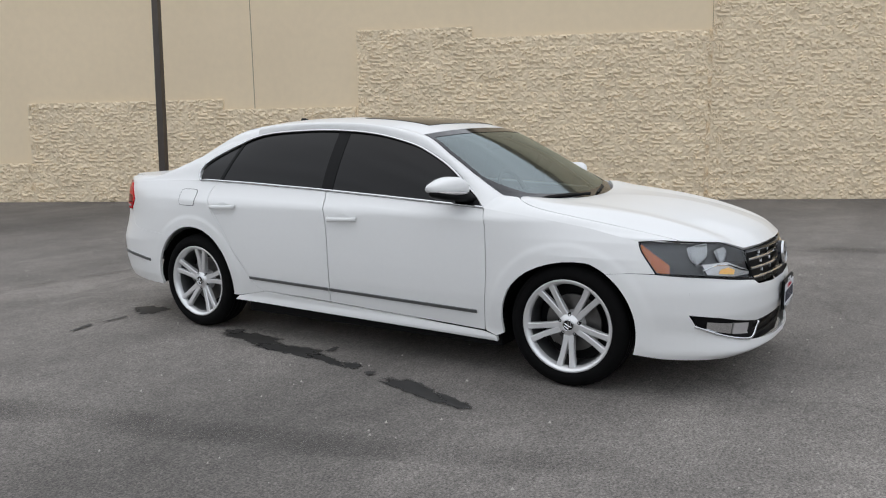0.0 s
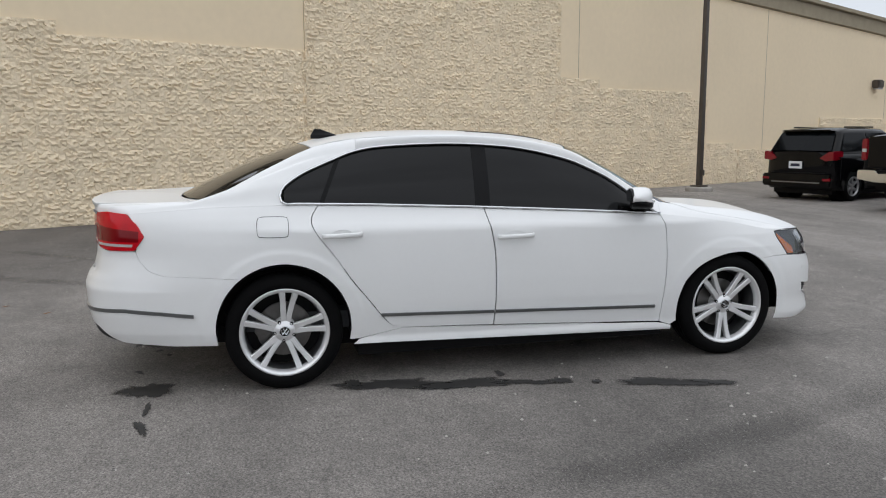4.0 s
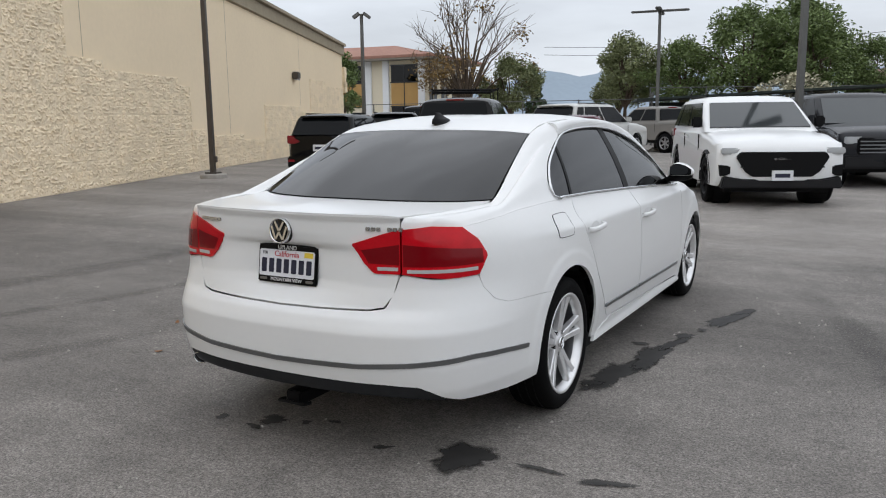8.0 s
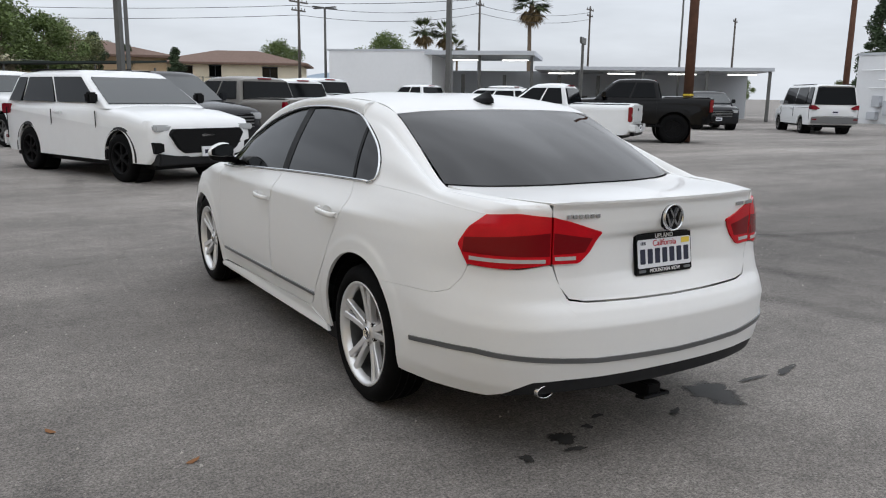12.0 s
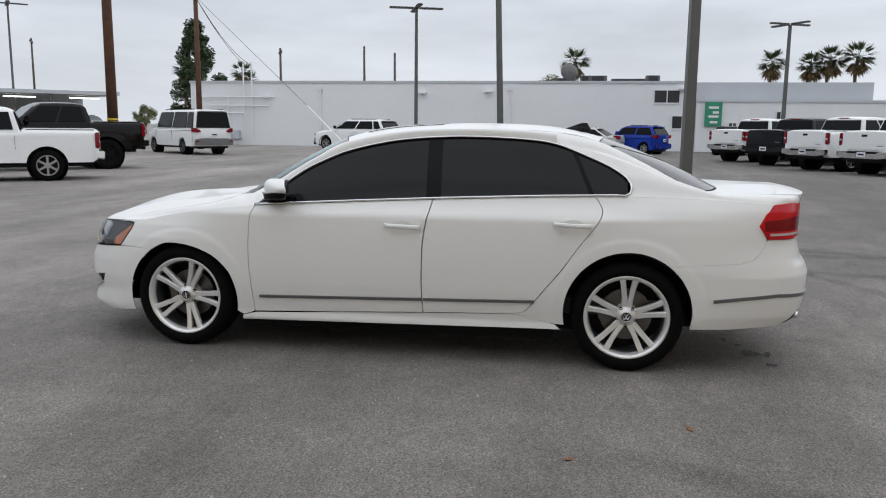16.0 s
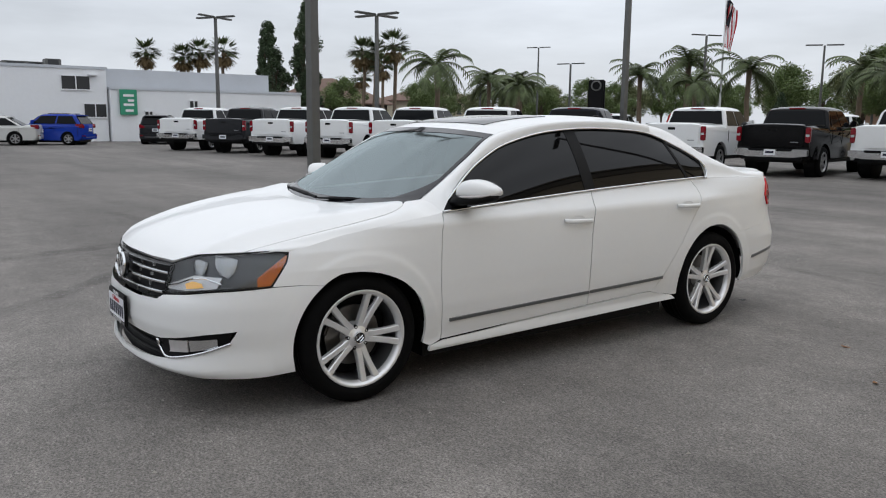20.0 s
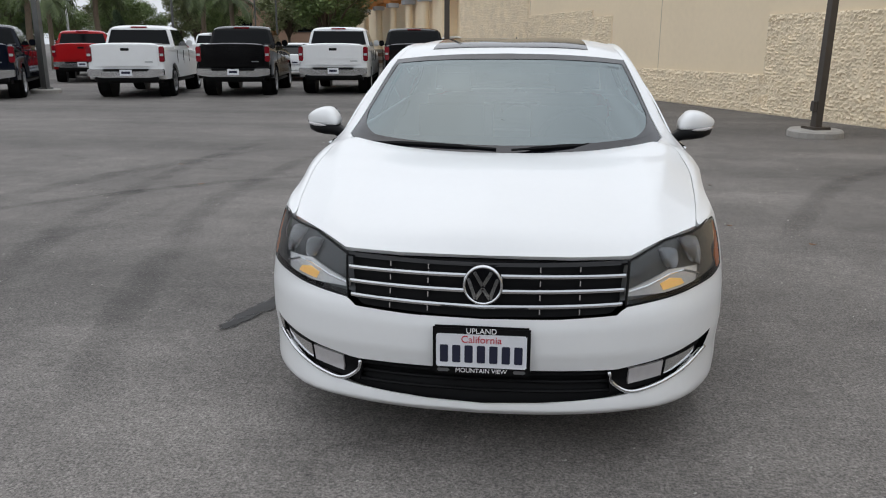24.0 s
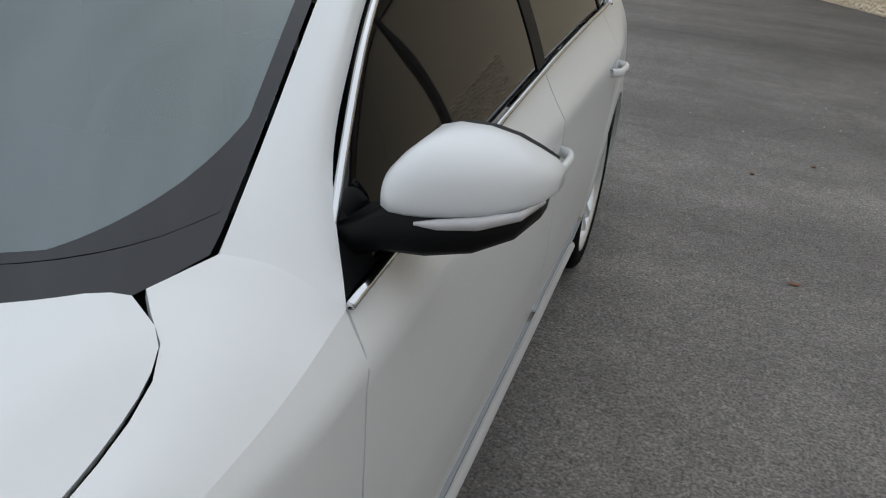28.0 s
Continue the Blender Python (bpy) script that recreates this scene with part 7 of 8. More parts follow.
# ---- poles, lamps and wires ----
def lot_pole(xy, h, mat_, base_r=.32, heads="cross", turn=0, group="lot lamp poles", size=.075, box=False, lean=(0, 0)):
    """A tall square lot lamp on a round concrete foot."""
    p = thing("lot_lamp", "tall dark lot lamp pole on a concrete foot" if heads else "tall bare dark pole on a concrete foot", "street lamp", pose(*xy, 0, lean[0], lean[1], 0) @ pose(0, 0, 0, 0, 0, turn), group)
    part("foot", bm_lathe([(0, base_r), (.09, base_r), (.12, base_r - .03), (.12, .01)], 20, pose(0, 0, 0, 0, -90, 0)), M_CONC, p)
    part("base_plate", bm_box((-.16, -.16, .11), (.16, .16, .16), .01), mat_, p)
    bm = bmesh.new()
    rows = [[bm.verts.new((sx * s, sy * s, z)) for sx, sy in ((-1, -1), (1, -1), (1, 1), (-1, 1))] for z, s in ((.12, size), (h * .5, size * .88), (h, size * .72))]
    for a, b in zip(rows, rows[1:]):
        for k in range(4):
            bm.faces.new((a[k], a[(k + 1) % 4], b[(k + 1) % 4], b[k]))
    bm.faces.new(rows[-1])
    part("pole", bm, mat_, p)
    if box:
        part("hand_box", bm_box((size, -.05, .40), (size + .06, .05, .56), .01), mat_, p)
    arms = {"cross": (0, 90, 180, 270), "tee": (0, 180), "flood": (0, 180), "one": (0,), None: ()}[heads]
    for a in arms:
        if heads == "flood":
            bm = bm_box((.05, -.18, -.06), (.42, .18, .08), .02)
            bmesh.ops.transform(bm, matrix=pose(0, 0, h, 0, 0, a + 30) @ pose(.05, 0, .05, 0, 35, 0), verts=bm.verts)
        else:
            bm = bm_box((.1, -.12, -.035), (1.15, .12, .04), .03)
            bmesh.ops.transform(bm, matrix=pose(0, 0, h + .03, 0, 0, a), verts=bm.verts)
        part("lamp_head", bm, M_STEELGREY, p)
    return p


lot_pole((-4.6, -8.45), 9.5, M_BROWNPOLE, .42, "tee", 20, size=.06, box=True, lean=(-1.2, -.6))
lot_pole((-12.8, 9.75), 9.5, M_BROWNPOLE, .34, "tee", 20, size=.06, box=True)
lot_pole((8.3, -2.85), 9.5, M_STEELGREY, .42, "tee", 10, size=.085)
lot_pole((19.5, 1.4), 9.5, M_STEELGREY, .45, "tee", 40, size=.075, lean=(-2.0, 0))
lot_pole((27.9, 5.95), 6.3, M_STEELGREY, .3, "cross", 20, size=.075)
lot_pole((11.4, 18.3), 9.5, M_STEELGREY, .42, "tee", 40, size=.085)
lot_pole((.5, 14.0), 9.5, M_STEELGREY, .3, "tee", 40, size=.065)
lot_pole((14.3, -17.4), 9.0, M_STEELGREY, .42, "tee", 0, size=.09)
lot_pole((3.0, -23.4), 9.0, M_BROWNPOLE, .42, None, 0, size=.09)
for xy, h, hd, t in (((-6.1, 28.0), 5.6, "cross", 10), ((-19.5, 26.2), 6.3, "flood", 0), ((2.9, 27.8), 7.6, "one", 90), ((34.3, -10.45), 6.25, "cross", 30), ((23.45, -13.1), 5.5, "cross", 15), ((51.4, -47.0), 8.2, "tee", 30),
                      ((20, 50), 7.4, "cross", 20), ((39, 34), 8.6, "cross", 40), ((24, -47), 6.5, "tee", 40), ((30.5, -43.5), 7.4, "tee", 70), ((20.5, -58), 6.6, "cross", 10), ((27, -60), 6.0, "tee", 60), ((40, -40), 5.8, "tee", 20), ((46, -36), 5.0, "one", 0)):
    lot_pole(xy, h, M_STEELGREY, .25, hd, t, size=.075)


def power_pole(xy, h, arms=(.9,), lean=0, band=False, r=.15, mat_=None):
    p = thing("power_pole", "brown wooden power pole with crossarms", "power pole", pose(*xy, 0, lean, 0, 30), "power poles")
    part("pole", bm_tube([(0, 0, 0), (0, 0, h * .5), (0, 0, h)], [r, r * .85, r * .65], sides=12), mat_ or M_WOOD, p, smooth=True)
    for k, a in enumerate(arms):
        part("crossarm", bm_box((-a, -.06, h - .5 - k * .7), (a, .06, h - .38 - k * .7), .01), mat_ or M_WOOD, p)
        for x in (-a * .9, -a * .4, a * .4, a * .9):
            part("insulator", bm_tube([(x, 0, h - .38 - k * .7), (x, 0, h - .22 - k * .7)], .04, sides=6), M_STEELGREY, p)
    if band:
        for z in (1.55, 1.2):
            part("marker_band", bm_lathe([(-.03, r * 1.02), (.03, r * 1.02)], 12, pose(0, 0, z, 0, 90, 0)), M_YELLOW, p, "yellow reflective band")
    return p


def cable(a, b, sag, r=.02, n=14):
    c = thing("overhead_cable", "thin black overhead cable between poles", "cable", None, "overhead cables")
    pts = [Vector(a).lerp(Vector(b), k / n) - UP * sag * 4 * (k / n) * (1 - k / n) for k in range(n + 1)]
    part("cable", bm_tube(pts, r, sides=4), M_WIRE, c)


power_pole((18.0, 13.9), 12.0, (), 0, True, .17)
power_pole((36.5, 20.3), 9.0, (1.1,), 0, True, .17)
power_pole((45, 68), 12, (1.2, .9), mat_=M_BROWNPOLE)
power_pole((22.5, 62), 9.5, (1.2, .9), mat_=M_BROWNPOLE)
power_pole((62, 70), 12, (1.2, .9), mat_=M_BROWNPOLE)
power_pole((78, 62), 11, (1.2,), mat_=M_BROWNPOLE)
power_pole((70, 20), 9.0, (), mat_=M_BROWNPOLE)
power_pole((66, 27), 8.5, (.9,), mat_=M_BROWNPOLE)
power_pole((66, 16), 8.0, (), mat_=M_BROWNPOLE)
for z in (8.8, 8.0):
    cable((22.5, 62, z), (45, 68, z + 2), .7)
    cable((45, 68, z + 2), (62, 70, z + 2.5), .7)
    cable((-30, 75, z), (22.5, 62, z), 1.1)
cable((36.5, 20.3, 8.4), (46.4, 22.0, 5.5), .3)
cable((36.5, 20.3, 8.4), (46.4, 21.4, 5.4), .5)
cable((36.0, 20.6, 8.5), (22.5, 62, 9), .8)
cable((18, 13.9, 11.5), (36.5, 20.3, 8.8), .4)
guy = thing("guy_wire", "slanting steel guy wire with a white guard", "cable")
part("wire", bm_tube([(36.5, 20.3, 8.4), (25.0, 9.8, 2.2)], .012, sides=5), M_STEELGREY, guy)
part("guard", bm_tube([(25.0, 9.8, 2.2), (21.4, 6.6, .25)], .022, sides=6), M_WHITEINK, guy)
part("anchor", bm_tube([(21.4, 6.6, .25), (20.9, 6.15, 0)], .03, sides=6), M_STEELGREY, guy)
post = thing("lot_sign", "grey sign board on a tall post", "sign", pose(27.1, 30, 0, 0, 0, 40))
part("post", bm_tube([(0, 0, 0), (0, 0, 4.4)], .08), M_STEELGREY, post)
part("board", bm_box((-.75, -.06, 4.3), (.75, .06, 4.65), .02), M_STEELGREY, post)
flag = thing("flag_pole", "white flag pole with a hanging striped flag", "flag", pose(30.6, -45.6, 0, 0, 0, 50))
part("pole", bm_tube([(0, 0, 0), (0, 0, 10.4)], [.09, .05], sides=8), M_WHITEBLD, flag)
for k in range(7):
    vs, fs = [], []
    for i in range(10):
        f = i / 9
        x = .1 + k * .11 + .04 * math.sin(f * 7 + k)
        for dx in (0, .11):
            vs.append((-(x + dx) * (1 - .45 * f), .18 * math.sin((x + dx) * 6 + f * 5), 9.9 - f * 3.0 - .75 * (x + dx)))
    for i in range(9):
        fs.append((2 * i, 2 * i + 1, 2 * i + 3, 2 * i + 2))
    link_mesh("flag_stripe", vs, fs, (plain("flag_red", (.42, .02, .03), .8) if k == 0 else bpy.data.materials["flag_red"]) if k % 2 == 0 else M_WHITEINK, flag)
canton = [(-(.08 + .4 * j / 5) * (1 - .1 * i), -.08 + .10 * math.sin(j + i), 10.0 - .34 * i - .30 * j / 5) for i in range(6) for j in range(6)]
for y, nm in ((-.2, "flag_canton"), (.2, "flag_canton")):
    link_mesh(nm, [(a, b + y, c) for a, b, c in canton], [(6 * i + j, 6 * i + j + 1, 6 * i + j + 7, 6 * i + j + 6) for i in range(5) for j in range(5)], P_NAVY, flag, "dark blue field")
lantern = thing("post_lantern", "white globe lantern on a slim post", "street lamp", pose(19.2, -49.5, 0))
part("post", bm_tube([(0, 0, 0), (0, 0, 4.4)], .06), M_STEELGREY, lantern)
part("globe", bm_lathe([(4.35, .08), (4.45, .22), (4.7, .26), (4.9, .16), (5.0, .01)], 14, pose(0, 0, 0, 0, -90, 0)), M_WHITEINK, lantern, smooth=True)
wl_ = thing("wall_lamp", "small dark wall lamp on the cream wall", "lamp", WALL_M @ pose(0, 22.6, 3.25))
part("housing", bm_box((0, -.22, -.14), (.26, .22, .16), .04), M_BROWNPOLE, wl_)
part("lens", bm_box((.06, -.17, -.18), (.24, .17, -.12), .01), M_CLEARLENS, wl_)
psign = thing("pylon_sign", "dark roundel sign on a post among parked cars", "sign", pose(19.5, -21.5, 0, 0, 0, 30))
part("post", bm_tube([(0, 0, 0), (0, 0, 3.0)], .09), M_STEELGREY, psign)
part("board", bm_box((-.35, -.10, 1.6), (.35, .10, 3.2), .05), M_BLACK, psign)
part("roundel", bm_lathe([(0, .22), (.13, .22), (.14, .16)], 20, pose(0, 0, 2.95, 0, 0, 90)), M_STEELGREY, psign)


# back fence with posts, rail and dark cloth
def fence(a, b, h, cloth=True):
    a, b = Vector((*a, 0)), Vector((*b, 0))
    f = thing("lot_fence", "chain-link fence with dark cloth on steel posts", "fence")
    n = int((b - a).length / 3)
    for k in range(n + 1):
        p = a.lerp(b, k / n)
        part("post", bm_tube([p, p + UP * h], .035, sides=6), M_STEELGREY, f)
    for z in (h - .05, h * .5):
        part("rail", bm_tube([a + UP * z, b + UP * z], .025, sides=6), M_STEELGREY, f)
    if cloth:
        d = (b - a).normalized().cross(UP) * .03
        vs = [a + d, b + d, b + d + UP * (h * .72), a + d + UP * (h * .72), a - d, b - d, b - d + UP * (h * .72), a - d + UP * (h * .72)]
        link_mesh("cloth", vs, [(0, 1, 2, 3), (7, 6, 5, 4), (0, 4, 5, 1), (3, 2, 6, 7)], M_FENCE, f)


fence((-29, 36), (-3, 38), 2.4, False)
fence((-9, 38), (4, 46), 3.0)
fence((4, 46), (24, 52), 2.4)
shade = thing("shade_canopy", "long dark shade canopy on thin posts", "canopy")
part("canopy_roof", bm_prism([(-8, 2.2), (8, 2.9), (8, 3.0), (-8, 2.3)], 6, pose(-1, 36.5, 0, 0, 0, 18)), M_FENCE, shade)
for x in (-7, 0, 7):
    part("canopy_post", bm_tube([(-1 + x, 36.8 + x * .32, 0), (-1 + x, 36.8 + x * .32, 2.6)], .06, sides=6), M_STEELGREY, shade)

# ---- trees ----
M_BARK = plain("bark", (.09, .065, .045), .95, vary=.3, scale=5, bump=.4)
M_PALMBARK = plain("palm_bark", (.16, .12, .085), .95, vary=.3, scale=7, bump=.4)


def leaf_mat(name, col):
    return plain(name, col, .6, vary=.3, scale=1.5, island=.35, spec=.3)


M_LEAF, M_LEAF2, M_LEAF3 = leaf_mat("leaf_green", (.12, .165, .055)), leaf_mat("leaf_olive", (.16, .18, .08)), leaf_mat("leaf_dark", (.05, .075, .036))
M_LEAFDRY, M_FROND, M_DRY = leaf_mat("leaf_rust", (.19, .12, .04)), leaf_mat("palm_green", (.085, .11, .045)), leaf_mat("palm_dry", (.17, .12, .06))
M_BLOOM = leaf_mat("pale_bloom", (.45, .42, .30))


def leaves(rng, centres, count, size, squash=.8):
    """Many small folded leaves scattered in clumps."""
    vs, fs = [], []
    for c, r in centres:
        for _ in range(count):
            d = Vector((rng.gauss(0, 1), rng.gauss(0, 1), rng.gauss(0, squash)))
            p = Vector(c) + d.normalized() * r * rng.random() ** .45
            a = Vector((rng.uniform(-1, 1), rng.uniform(-1, 1), rng.uniform(-.6, .6))).normalized()
            b = a.cross(Vector((rng.uniform(-1, 1), rng.uniform(-1, 1), rng.uniform(-1, 1)))).normalized()
            s = size * rng.uniform(.6, 1.3)
            k = len(vs)
            vs += [p - a * s, p + b * s * .45, p + a * s, p - b * s * .45]
            fs.append((k, k + 1, k + 2, k + 3))
    return vs, fs


def tree(name, label, h, spread, leafm, seed, clumps=26, count=110, size=.22, trunk=.16, low=.35, bare=False, tall=1.0, at=None):
    rng = random.Random(seed)
    t = thing(name, label, "tree", at)
    bm = bmesh.new()
    bm_tube([(0, 0, 0), (rng.uniform(-.1, .1), rng.uniform(-.1, .1), h * low * .6), (rng.uniform(-.2, .2), rng.uniform(-.2, .2), h * low)], [trunk, trunk * .8, trunk * .62], bm, 8)
    cent = []
    fork = Vector((0, 0, h * low))
    for k in range(clumps):
        a, f = rng.uniform(0, math.tau), (k + .5) / clumps
        z = h * (low + (1 - low) * (.12 + .83 * f))
        rad = spread * (math.sin(math.pi * min(1, .16 + .84 * f ** tall)) ** .7) * rng.uniform(.35, 1.0)
        tip = Vector((rad * math.cos(a), rad * math.sin(a), z))
        cent.append((tip, spread * rng.uniform(.16, .36)))
        if k % (1 if bare else 2) == 0:
            mid = fork.lerp(tip, .5) + Vector((rng.uniform(-.3, .3), rng.uniform(-.3, .3), .15 * h * rng.random()))
            bm_tube([fork - UP * rng.uniform(0, h * low * .3), mid, tip], [trunk * .5, trunk * .28, trunk * .08], bm, 5)
            if bare:
                for _ in range(6):
                    e = tip + Vector((rng.uniform(-1, 1), rng.uniform(-1, 1), rng.uniform(.1, 1.0))) * spread * .35
                    s = mid.lerp(tip, rng.uniform(.3, 1))
                    bm_tube([s, s.lerp(e, .5) + Vector((0, 0, .15)), e], [trunk * .12, trunk * .07, trunk * .02], bm, 4)
    part("trunk", bm, M_BARK, t)
    use = [c for i, c in enumerate(cent) if not bare or c[0].z < h * .55 or i % 6 == 0]
    vs, fs = leaves(rng, use, count, size)
    link_mesh("crown", vs, fs, leafm, t)
    return t


def palm(label, h, seed, fan=True, at=None, skirt=True, n=34, ln=1.5):
    rng = random.Random(seed)
    t = thing("palm_tree", label, "palm tree", at)
    pts = [(rng.uniform(-.15, .15) * k / 4, rng.uniform(-.15, .15) * k / 4, h * k / 5) for k in range(6)]
    part("trunk", bm_tube(pts, [.26, .2, .18, .17, .17, .2], sides=10), M_PALMBARK, t, smooth=True)
    top = Vector(pts[-1])
    for nm, mt, cnt, tilt in (("crown", M_FROND, n, (-.35, 1.15)), ("dry_skirt", M_DRY, n // 2 if skirt else 0, (-1.35, -.75))):
        vs, fs = [], []
        for k in range(cnt):
            a, e = rng.uniform(0, math.tau), rng.uniform(*tilt)
            d = Vector((math.cos(a) * math.cos(e), math.sin(a) * math.cos(e), math.sin(e)))
            side = d.cross(UP).normalized() if abs(d.z) < .98 else Vector((1, 0, 0))
            if fan:
                stem = top + d * ln * .55
                for q in range(-6, 7):
                    g_ = (d * math.cos(q * .19) + side * math.sin(q * .19)).normalized()
                    tip = stem + g_ * ln * .75 * rng.uniform(.8, 1.1) - UP * .22 * ln * rng.random()
                    b = side.cross(g_).normalized() * 0 + (g_.cross(UP) if abs(g_.z) < .95 else side).normalized() * .035 * ln
                    i = len(vs)
                    vs += [stem - b, stem + b, stem.lerp(tip, .6) + b * 1.3, tip, stem.lerp(tip, .6) - b * 1.3]
                    fs.append((i, i + 1, i + 2, i + 3, i + 4))
                i = len(vs)
                b = side * .025
                vs += [top - b, top + b, stem + b, stem - b]
                fs.append((i, i + 1, i + 2, i + 3))
            else:
                p = top.copy()
                dd = d.copy()
                steps = 14
                for q in range(steps):
                    nx = p + dd * ln * 1.9 / steps
                    dd = (dd - UP * .13).normalized()
                    for s in (-1, 1):
                        wv = side * s * ln * .42 * math.sin(math.pi * (q + 1.5) / (steps + 1.5)) - UP * .16 * ln + dd * .15
                        i = len(vs)
                        vs += [p, nx, nx + wv * rng.uniform(.85, 1.1)]
                        fs.append((i, i + 1, i + 2))
                    p = nx
        if vs:
            link_mesh(nm, vs, fs, mt, t)
    return t


def sized(x, y, k=1.0, turn=0, kz=None):
    return pose(x, y, 0, 0, 0, turn) @ Matrix.Diagonal((k, k, kz or k, 1))


def put(ob, m):
    c = copy_thing(ob, m)
    return c


tr_a = tree("broadleaf_tree", "broad green tree with a dense uneven crown", 7.5, 3.2, M_LEAF, 11, 46, 330, .115, at=sized(-5.2, 44.5))
tr_b = tree("broadleaf_tree", "olive green tree with an open rounded crown", 6.5, 2.8, M_LEAF2, 12, 40, 300, .11, at=sized(-13, 47))
tr_c = tree("conifer", "dark green tall conifer with layered boughs", 10, 2.0, M_LEAF3, 13, 60, 240, .13, .2, .10, tall=.55, at=sized(-25, 60, .62))
for x, y, k, a in ((-9.0, 46, .8, 40), (-1.5, 45, .92, 90), (1.5, 48, .75, 160), (-3, 50, 1.12, 200), (-36, 42, .72, 20), (33.5, 67, .95, 70), (27, 80, .9, 10), (70, 66, .55, 33), (80, 62, .5, 120), (18, -64, .95, 0), (38, -66, .9, 60), (45, -60, .8, 130), (31, -70, 1.1, 220), (52, -58, .7, 20), (14, -60, .75, 280), (35, -52, .6, 90), (59, -54, .7, 190), (25, -58, .7, 10), (66, -44, .75, 60), (76, -40, .8, 20)):
    put(tr_a, sized(x, y, k, a))
for x, y, k, a in ((-15.5, 54, .9, 30), (-19, 42, .8, 80), (3.5, 58, .9, 10), (10, 82, .9, 50), (88, 54, .55, 0), (92, 44, .5, 70), (22, -66, 1.0, 30), (29, -62, 1.0, 100), (41, -70, .95, 150), (48, -66, .9, 200), (55, -64, .85, 250), (13.4, -47, 1.0, 40), (20, -80, 1.3, 0), (62, -58, .8, 80), (70, -60, .8, 130), (75, 2, .95, 40), (-34, 52, .7, 0)):
    put(tr_b, sized(x, y, k, a))
for x, y, k, a in ((-20, 66, .55, 0), (6, 62, .95, 30), (9, 66, .85, 60), (12, 62, .8, 130), (60, 32, .75, 0), (69.3, -28, .92, 20), (67.9, -31.5, 1.08, 80), (43, -60, .75, 10), (36, -62, .7, 140), (-40, 60, .8, 0), (33, 76, .6, 0)):
    put(tr_c, sized(x, y, k, a))
for k in range(16):
    # a farther belt of trees behind the palms
    a = radians(-34 - 2.6 * k)
    put((tr_a, tr_b)[k % 2], sized(-4 + (96 + 7 * (k % 3)) * math.cos(a), (96 + 7 * (k % 3)) * math.sin(a), .82 + .12 * (k * 7 % 5) / 4, 47 * k))
tree("bloom_shrub", "large shrub covered with pale blossom", 3.6, 2.2, M_BLOOM, 19, 26, 120, .13, .08, .15, at=sized(-2.2, 41.5))
tree("rust_tree", "half-bare tree with rusty leaves and fine twigs", 8.0, 3.6, M_LEAFDRY, 21, 40, 110, .10, .16, .28, bare=True, at=sized(-21.5, 40.5, 1.15))
tree("young_tree", "slim green street tree beside an office", 5.6, 1.5, M_LEAF, 22, 26, 200, .10, .08, .3, at=sized(-27.6, 35.5))
tree("store_tree", "tall green tree beside the store front", 8.0, 2.4, M_LEAF, 23, 40, 280, .12, .15, .2, at=sized(12.2, -42.0))

fan_a = palm("tall fan palm with a dry skirt of old fronds", 8.6, 31, at=pose(87, -21.2, 0))
for x, y, k in ((52.2, -28.9, .80), (50.9, -31.0, .86), (53.0, -30.4, .80), (49.8, -29.2, .66), (69.4, -.2, .86), (86, -24.9, .96), (85.5, -26.7, 1.02), (84.7, -29.2, 1.05), (57.3, 75.4, 1.45), (44.1, 78.3, 1.02), (47.0, 78.6, 1.0), (52, 84, .85), (95, 52, 1.0), (100, 46, 1.0), (112, 50, .95), (60.5, -33.5, .62)):
    put(fan_a, sized(x, y, k, x * 37 % 360))
fea_a = palm("feathery queen palm with arching fronds", 5.2, 41, False, pose(40.8, -28.2, 0), False, 26, 1.5)
for x, y, k in ((42.6, -34.2, .86), (38, -33, .75), (32.4, -44.2, 1.1), (29.1, -46.6, 1.0), (45, -38, .8), (35.7, -43.0, .95), (48, -42, .9), (24, -52, 1.0), (21, -50, .85), (58, -47, .9), (27, -38, .75)):
    put(fea_a, sized(x, y, k, x * 53 % 360))

for x, y, k, kz in ((81.2, -37.9, 1.75, 2.45), (83, -33.9, 1.7, 2.05), (86, -36, 1.3, 1.6), (62.0, 33.5, 1.9, 1.75)):
    put(tr_c, sized(x, y, k, x * 31 % 360, kz))

# ---- stains, debris and litter on the asphalt ----
def stain(xy, rx, ry, turn, seed, label="dark wet oil stain on asphalt"):
    rng = random.Random(seed)
    vs, n = [(0, 0, 0)], 40
    ring = []
    ph = [rng.uniform(0, 6) for _ in range(5)]
    for k in range(n):
        a = k * math.tau / n
        q = 1 + .22 * math.sin(2 * a + ph[0]) + .16 * math.sin(3 * a + ph[1]) + .10 * math.sin(7 * a + ph[2]) + .07 * math.sin(13 * a + ph[3]) + rng.uniform(-.06, .06)
        ring.append((rx * q * math.cos(a), ry * q * math.sin(a)))
    levels = ((.45, .8), (.85, .45), (1.12, 0.0))
    for f, _ in levels:
        vs += [(f * x, f * y, 0) for x, y in ring]
    fs = [(0, 1 + k, 1 + (k + 1) % n) for k in range(n)]
    for j in range(2):
        fs += [(1 + j * n + k, 1 + (j + 1) * n + k, 1 + (j + 1) * n + (k + 1) % n, 1 + j * n + (k + 1) % n) for k in range(n)]
    ob = link_mesh("oil_stain", vs, fs, M_STAIN)
    rim = ob.data.attributes.new("rim", "FLOAT", "POINT")
    rim.data.foreach_set("value", [.8] + [v for _, v in levels for _ in range(n)])
    ob.matrix_basis = pose(*xy, .003 + .0005 * (seed - 70), 0, 0, turn)
    tagged(ob, label, "stain", "stains on the asphalt", "stuff")


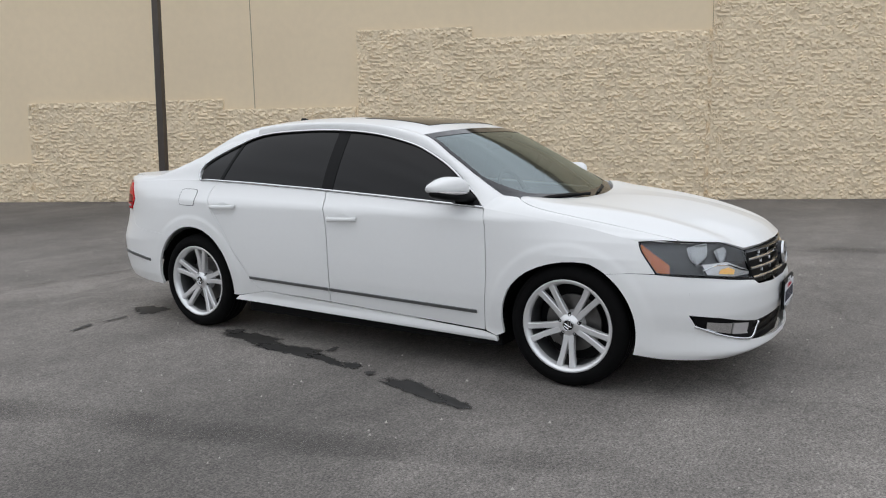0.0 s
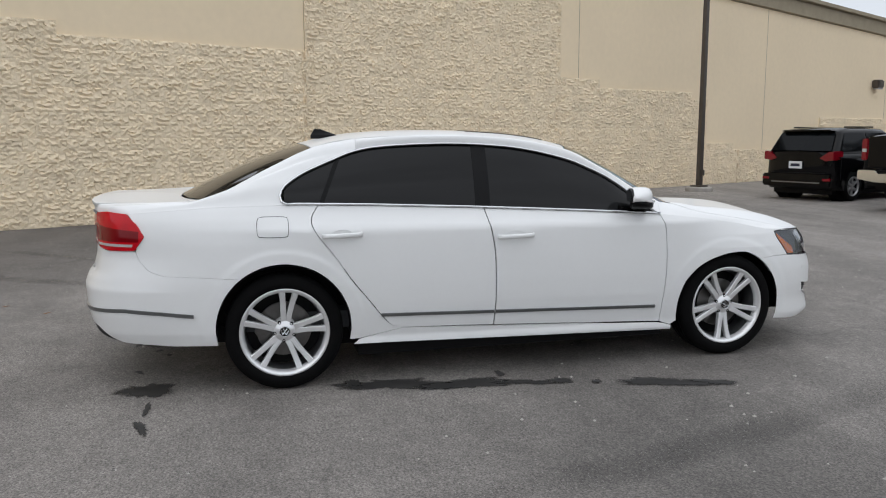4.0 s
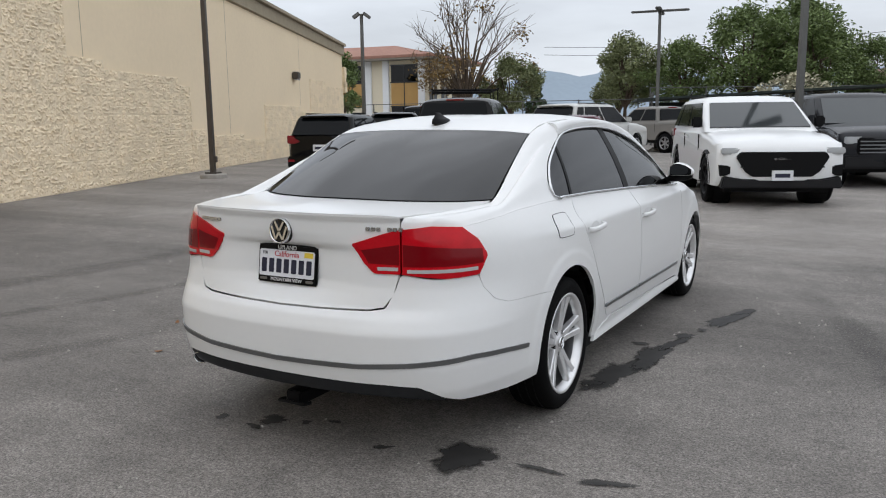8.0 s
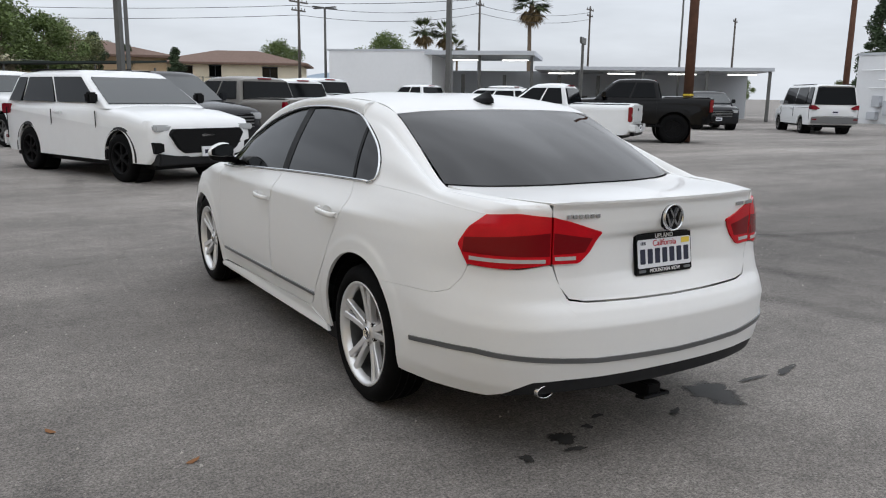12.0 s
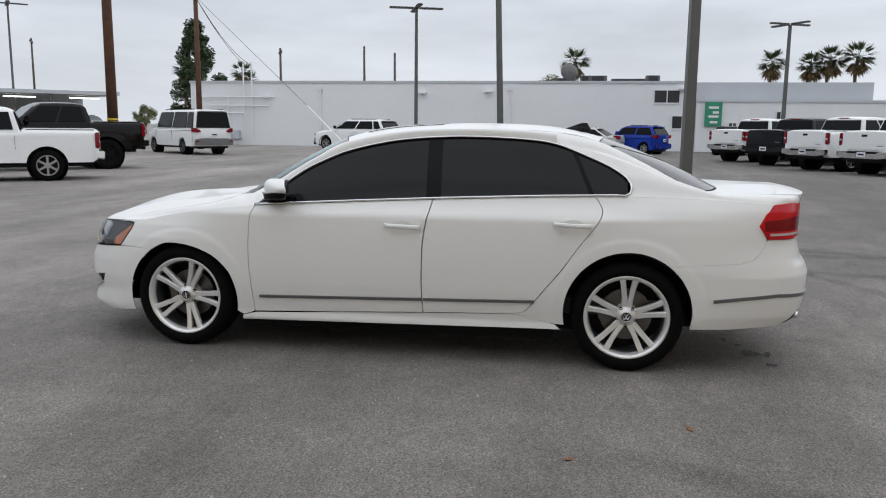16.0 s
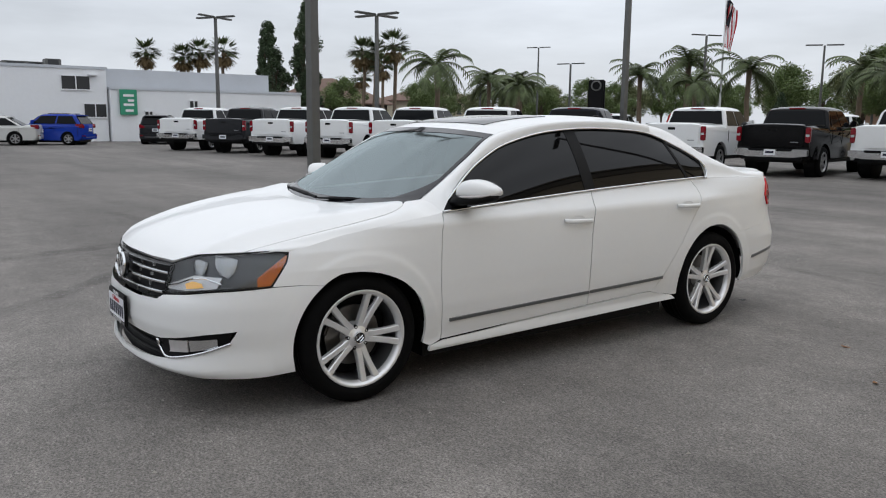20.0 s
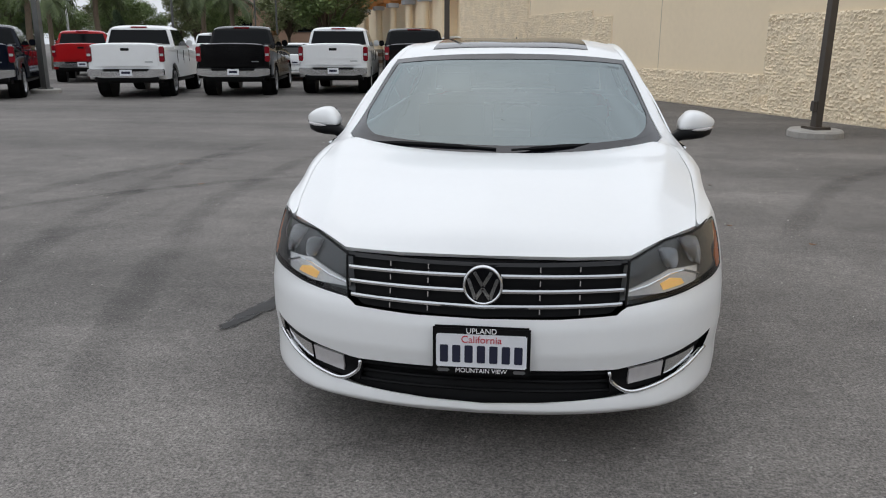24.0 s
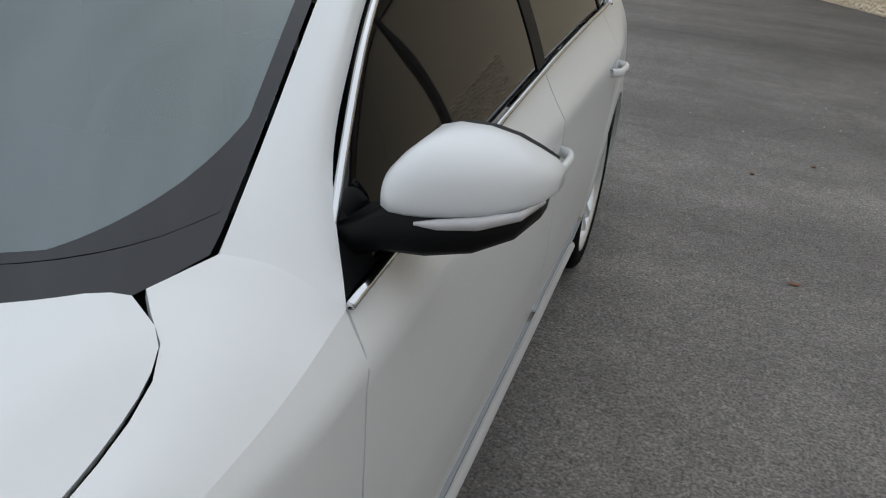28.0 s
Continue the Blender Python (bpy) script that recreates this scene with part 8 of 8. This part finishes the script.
for k, (x, y, rx, ry, tn) in enumerate(((.70, -2.16, .16, .13, 30), (.95, -.78, .30, .12, 80), (1.04, -.38, .26, .10, 82), (1.10, -.05, .16, .05, 75), (1.12, .16, .09, .04, 60), (1.30, .72, .26, .085, 76), (1.37, 1.0, .12, .05, 70), (-.31, -2.22, .075, .05, 20),
                                            (-.56, -2.30, .035, .03, 0), (1.31, -2.13, .10, .03, 15), (1.03, -2.13, .09, .02, 0), (.34, -2.25, .045, .02, 40), (-.02, -2.11, .03, .02, 0), (-.33, -2.33, .05, .02, 0), (-.14, -2.18, .03, .02, 0),
                                            (.92, -.15, .05, .03, 0), (1.2, .35, .04, .025, 0), (.88, -1.02, .06, .05, 10), (1.9, -2.9, .05, .03, 0))):
    stain((x, y), rx, ry, tn, 70 + k)


def tyre_mark(pts, width, seed, label="long faded dark tyre mark curving over asphalt"):
    c = spline([(*p, 0) for p in pts], 60)
    d = np.gradient(c, axis=0)
    side = np.stack([-d[:, 1], d[:, 0], 0 * d[:, 0]], 1) / np.linalg.norm(d, axis=1)[:, None]
    vs, rim = [], []
    for k, p in enumerate(c):
        end = min(1, k / 10, (59 - k) / 10)
        for f, v in ((-1, 0), (-.55, .34), (0, .42), (.55, .34), (1, 0)):
            vs.append(tuple(p + side[k] * f * width))
            rim.append(v * end)
    fs = [(5 * k + j, 5 * k + j + 1, 5 * k + j + 6, 5 * k + j + 5) for k in range(59) for j in range(4)]
    ob = link_mesh("tyre_mark", vs, fs, M_MARK)
    ob.data.attributes.new("rim", "FLOAT", "POINT").data.foreach_set("value", rim)
    ob.matrix_basis = pose(0, 0, .002 + .0003 * seed)
    tagged(ob, label, "tyre mark", "tyre marks", "stuff")


M_MARK = stain_material("tyre_smear", (.05, .048, .046), 3.0, .24)
for k, (pts, w) in enumerate((
        (((-1.9, -.6), (-2.5, -2.2), (-3.6, -4.2), (-5.4, -6.0)), .16), (((-3.0, 1.6), (-3.3, -.6), (-4.2, -2.8), (-6.2, -5.2)), .13), (((-6.5, 7.5), (-5.0, 3.4), (-4.6, 0), (-5.6, -3.5)), .30),
        (((1.6, 3.2), (3.6, 1.4), (6.0, .4), (9.0, .6)), .14), (((3.0, -7.0), (4.6, -3.2), (5.0, 1.0), (3.4, 5.0)), .22), (((-2.0, -3.4), (.6, -4.0), (3.0, -3.2), (5.4, -.6)), .12),
        (((1.4, 2.6), (2.2, .4), (2.8, -2.6), (2.6, -6.5)), .18), (((2.6, 2.4), (3.3, 0), (3.9, -3.2), (3.9, -7.5)), .18), (((-1.4, 6.5), (-1.1, 10.5), (-2.6, 15)), .22), (((.4, 6.2), (.8, 10.2), (-.6, 15)), .22))):
    tyre_mark(pts, w, k)
M_CHIP = plain("pale_grit", (.42, .40, .36), .9)
rng = random.Random(5)
vs, fs = [], []
for _ in range(900):
    x, y = rng.gauss(0, 5), rng.gauss(0, 5)
    s_ = rng.uniform(.003, .010)
    k = len(vs)
    vs += [(x - s_, y - s_, 0), (x + s_, y - s_ * .6, 0), (x + s_ * .5, y + s_, 0), (x, y, s_ * 1.1)]
    fs += [(k, k + 1, k + 3), (k + 1, k + 2, k + 3), (k + 2, k, k + 3)]
tagged(link_mesh("loose_grit", vs, fs, M_CHIP), "pale loose grit scattered over asphalt", "grit", kind="stuff")
M_FALLEN = plain("dry_leaf", (.22, .10, .04), .9)
for x, y, a in ((-1.74, -1.67, 20), (-1.98, -3.6, 70), (4.1, -4.3, 10), (-2.2, -1.1, 130), (3.3, -3.0, 200), (-4.6, 4.2, 40), (-1.6, -3.2, 100), (2.6, 3.4, 15)):
    lf = thing("fallen_leaf", "small dry brown leaf lying on asphalt", "leaf", pose(x, y, .002, 0, 0, a), "fallen leaves")
    link_mesh("blade", [(-.03, 0, .004), (-.008, -.014, .0), (.022, -.010, .006), (.036, 0, .012), (.02, .012, .004), (-.010, .013, .002)], [(0, 1, 2, 3, 4, 5)], M_FALLEN, lf)

# the wall's blocks, last
blocks()
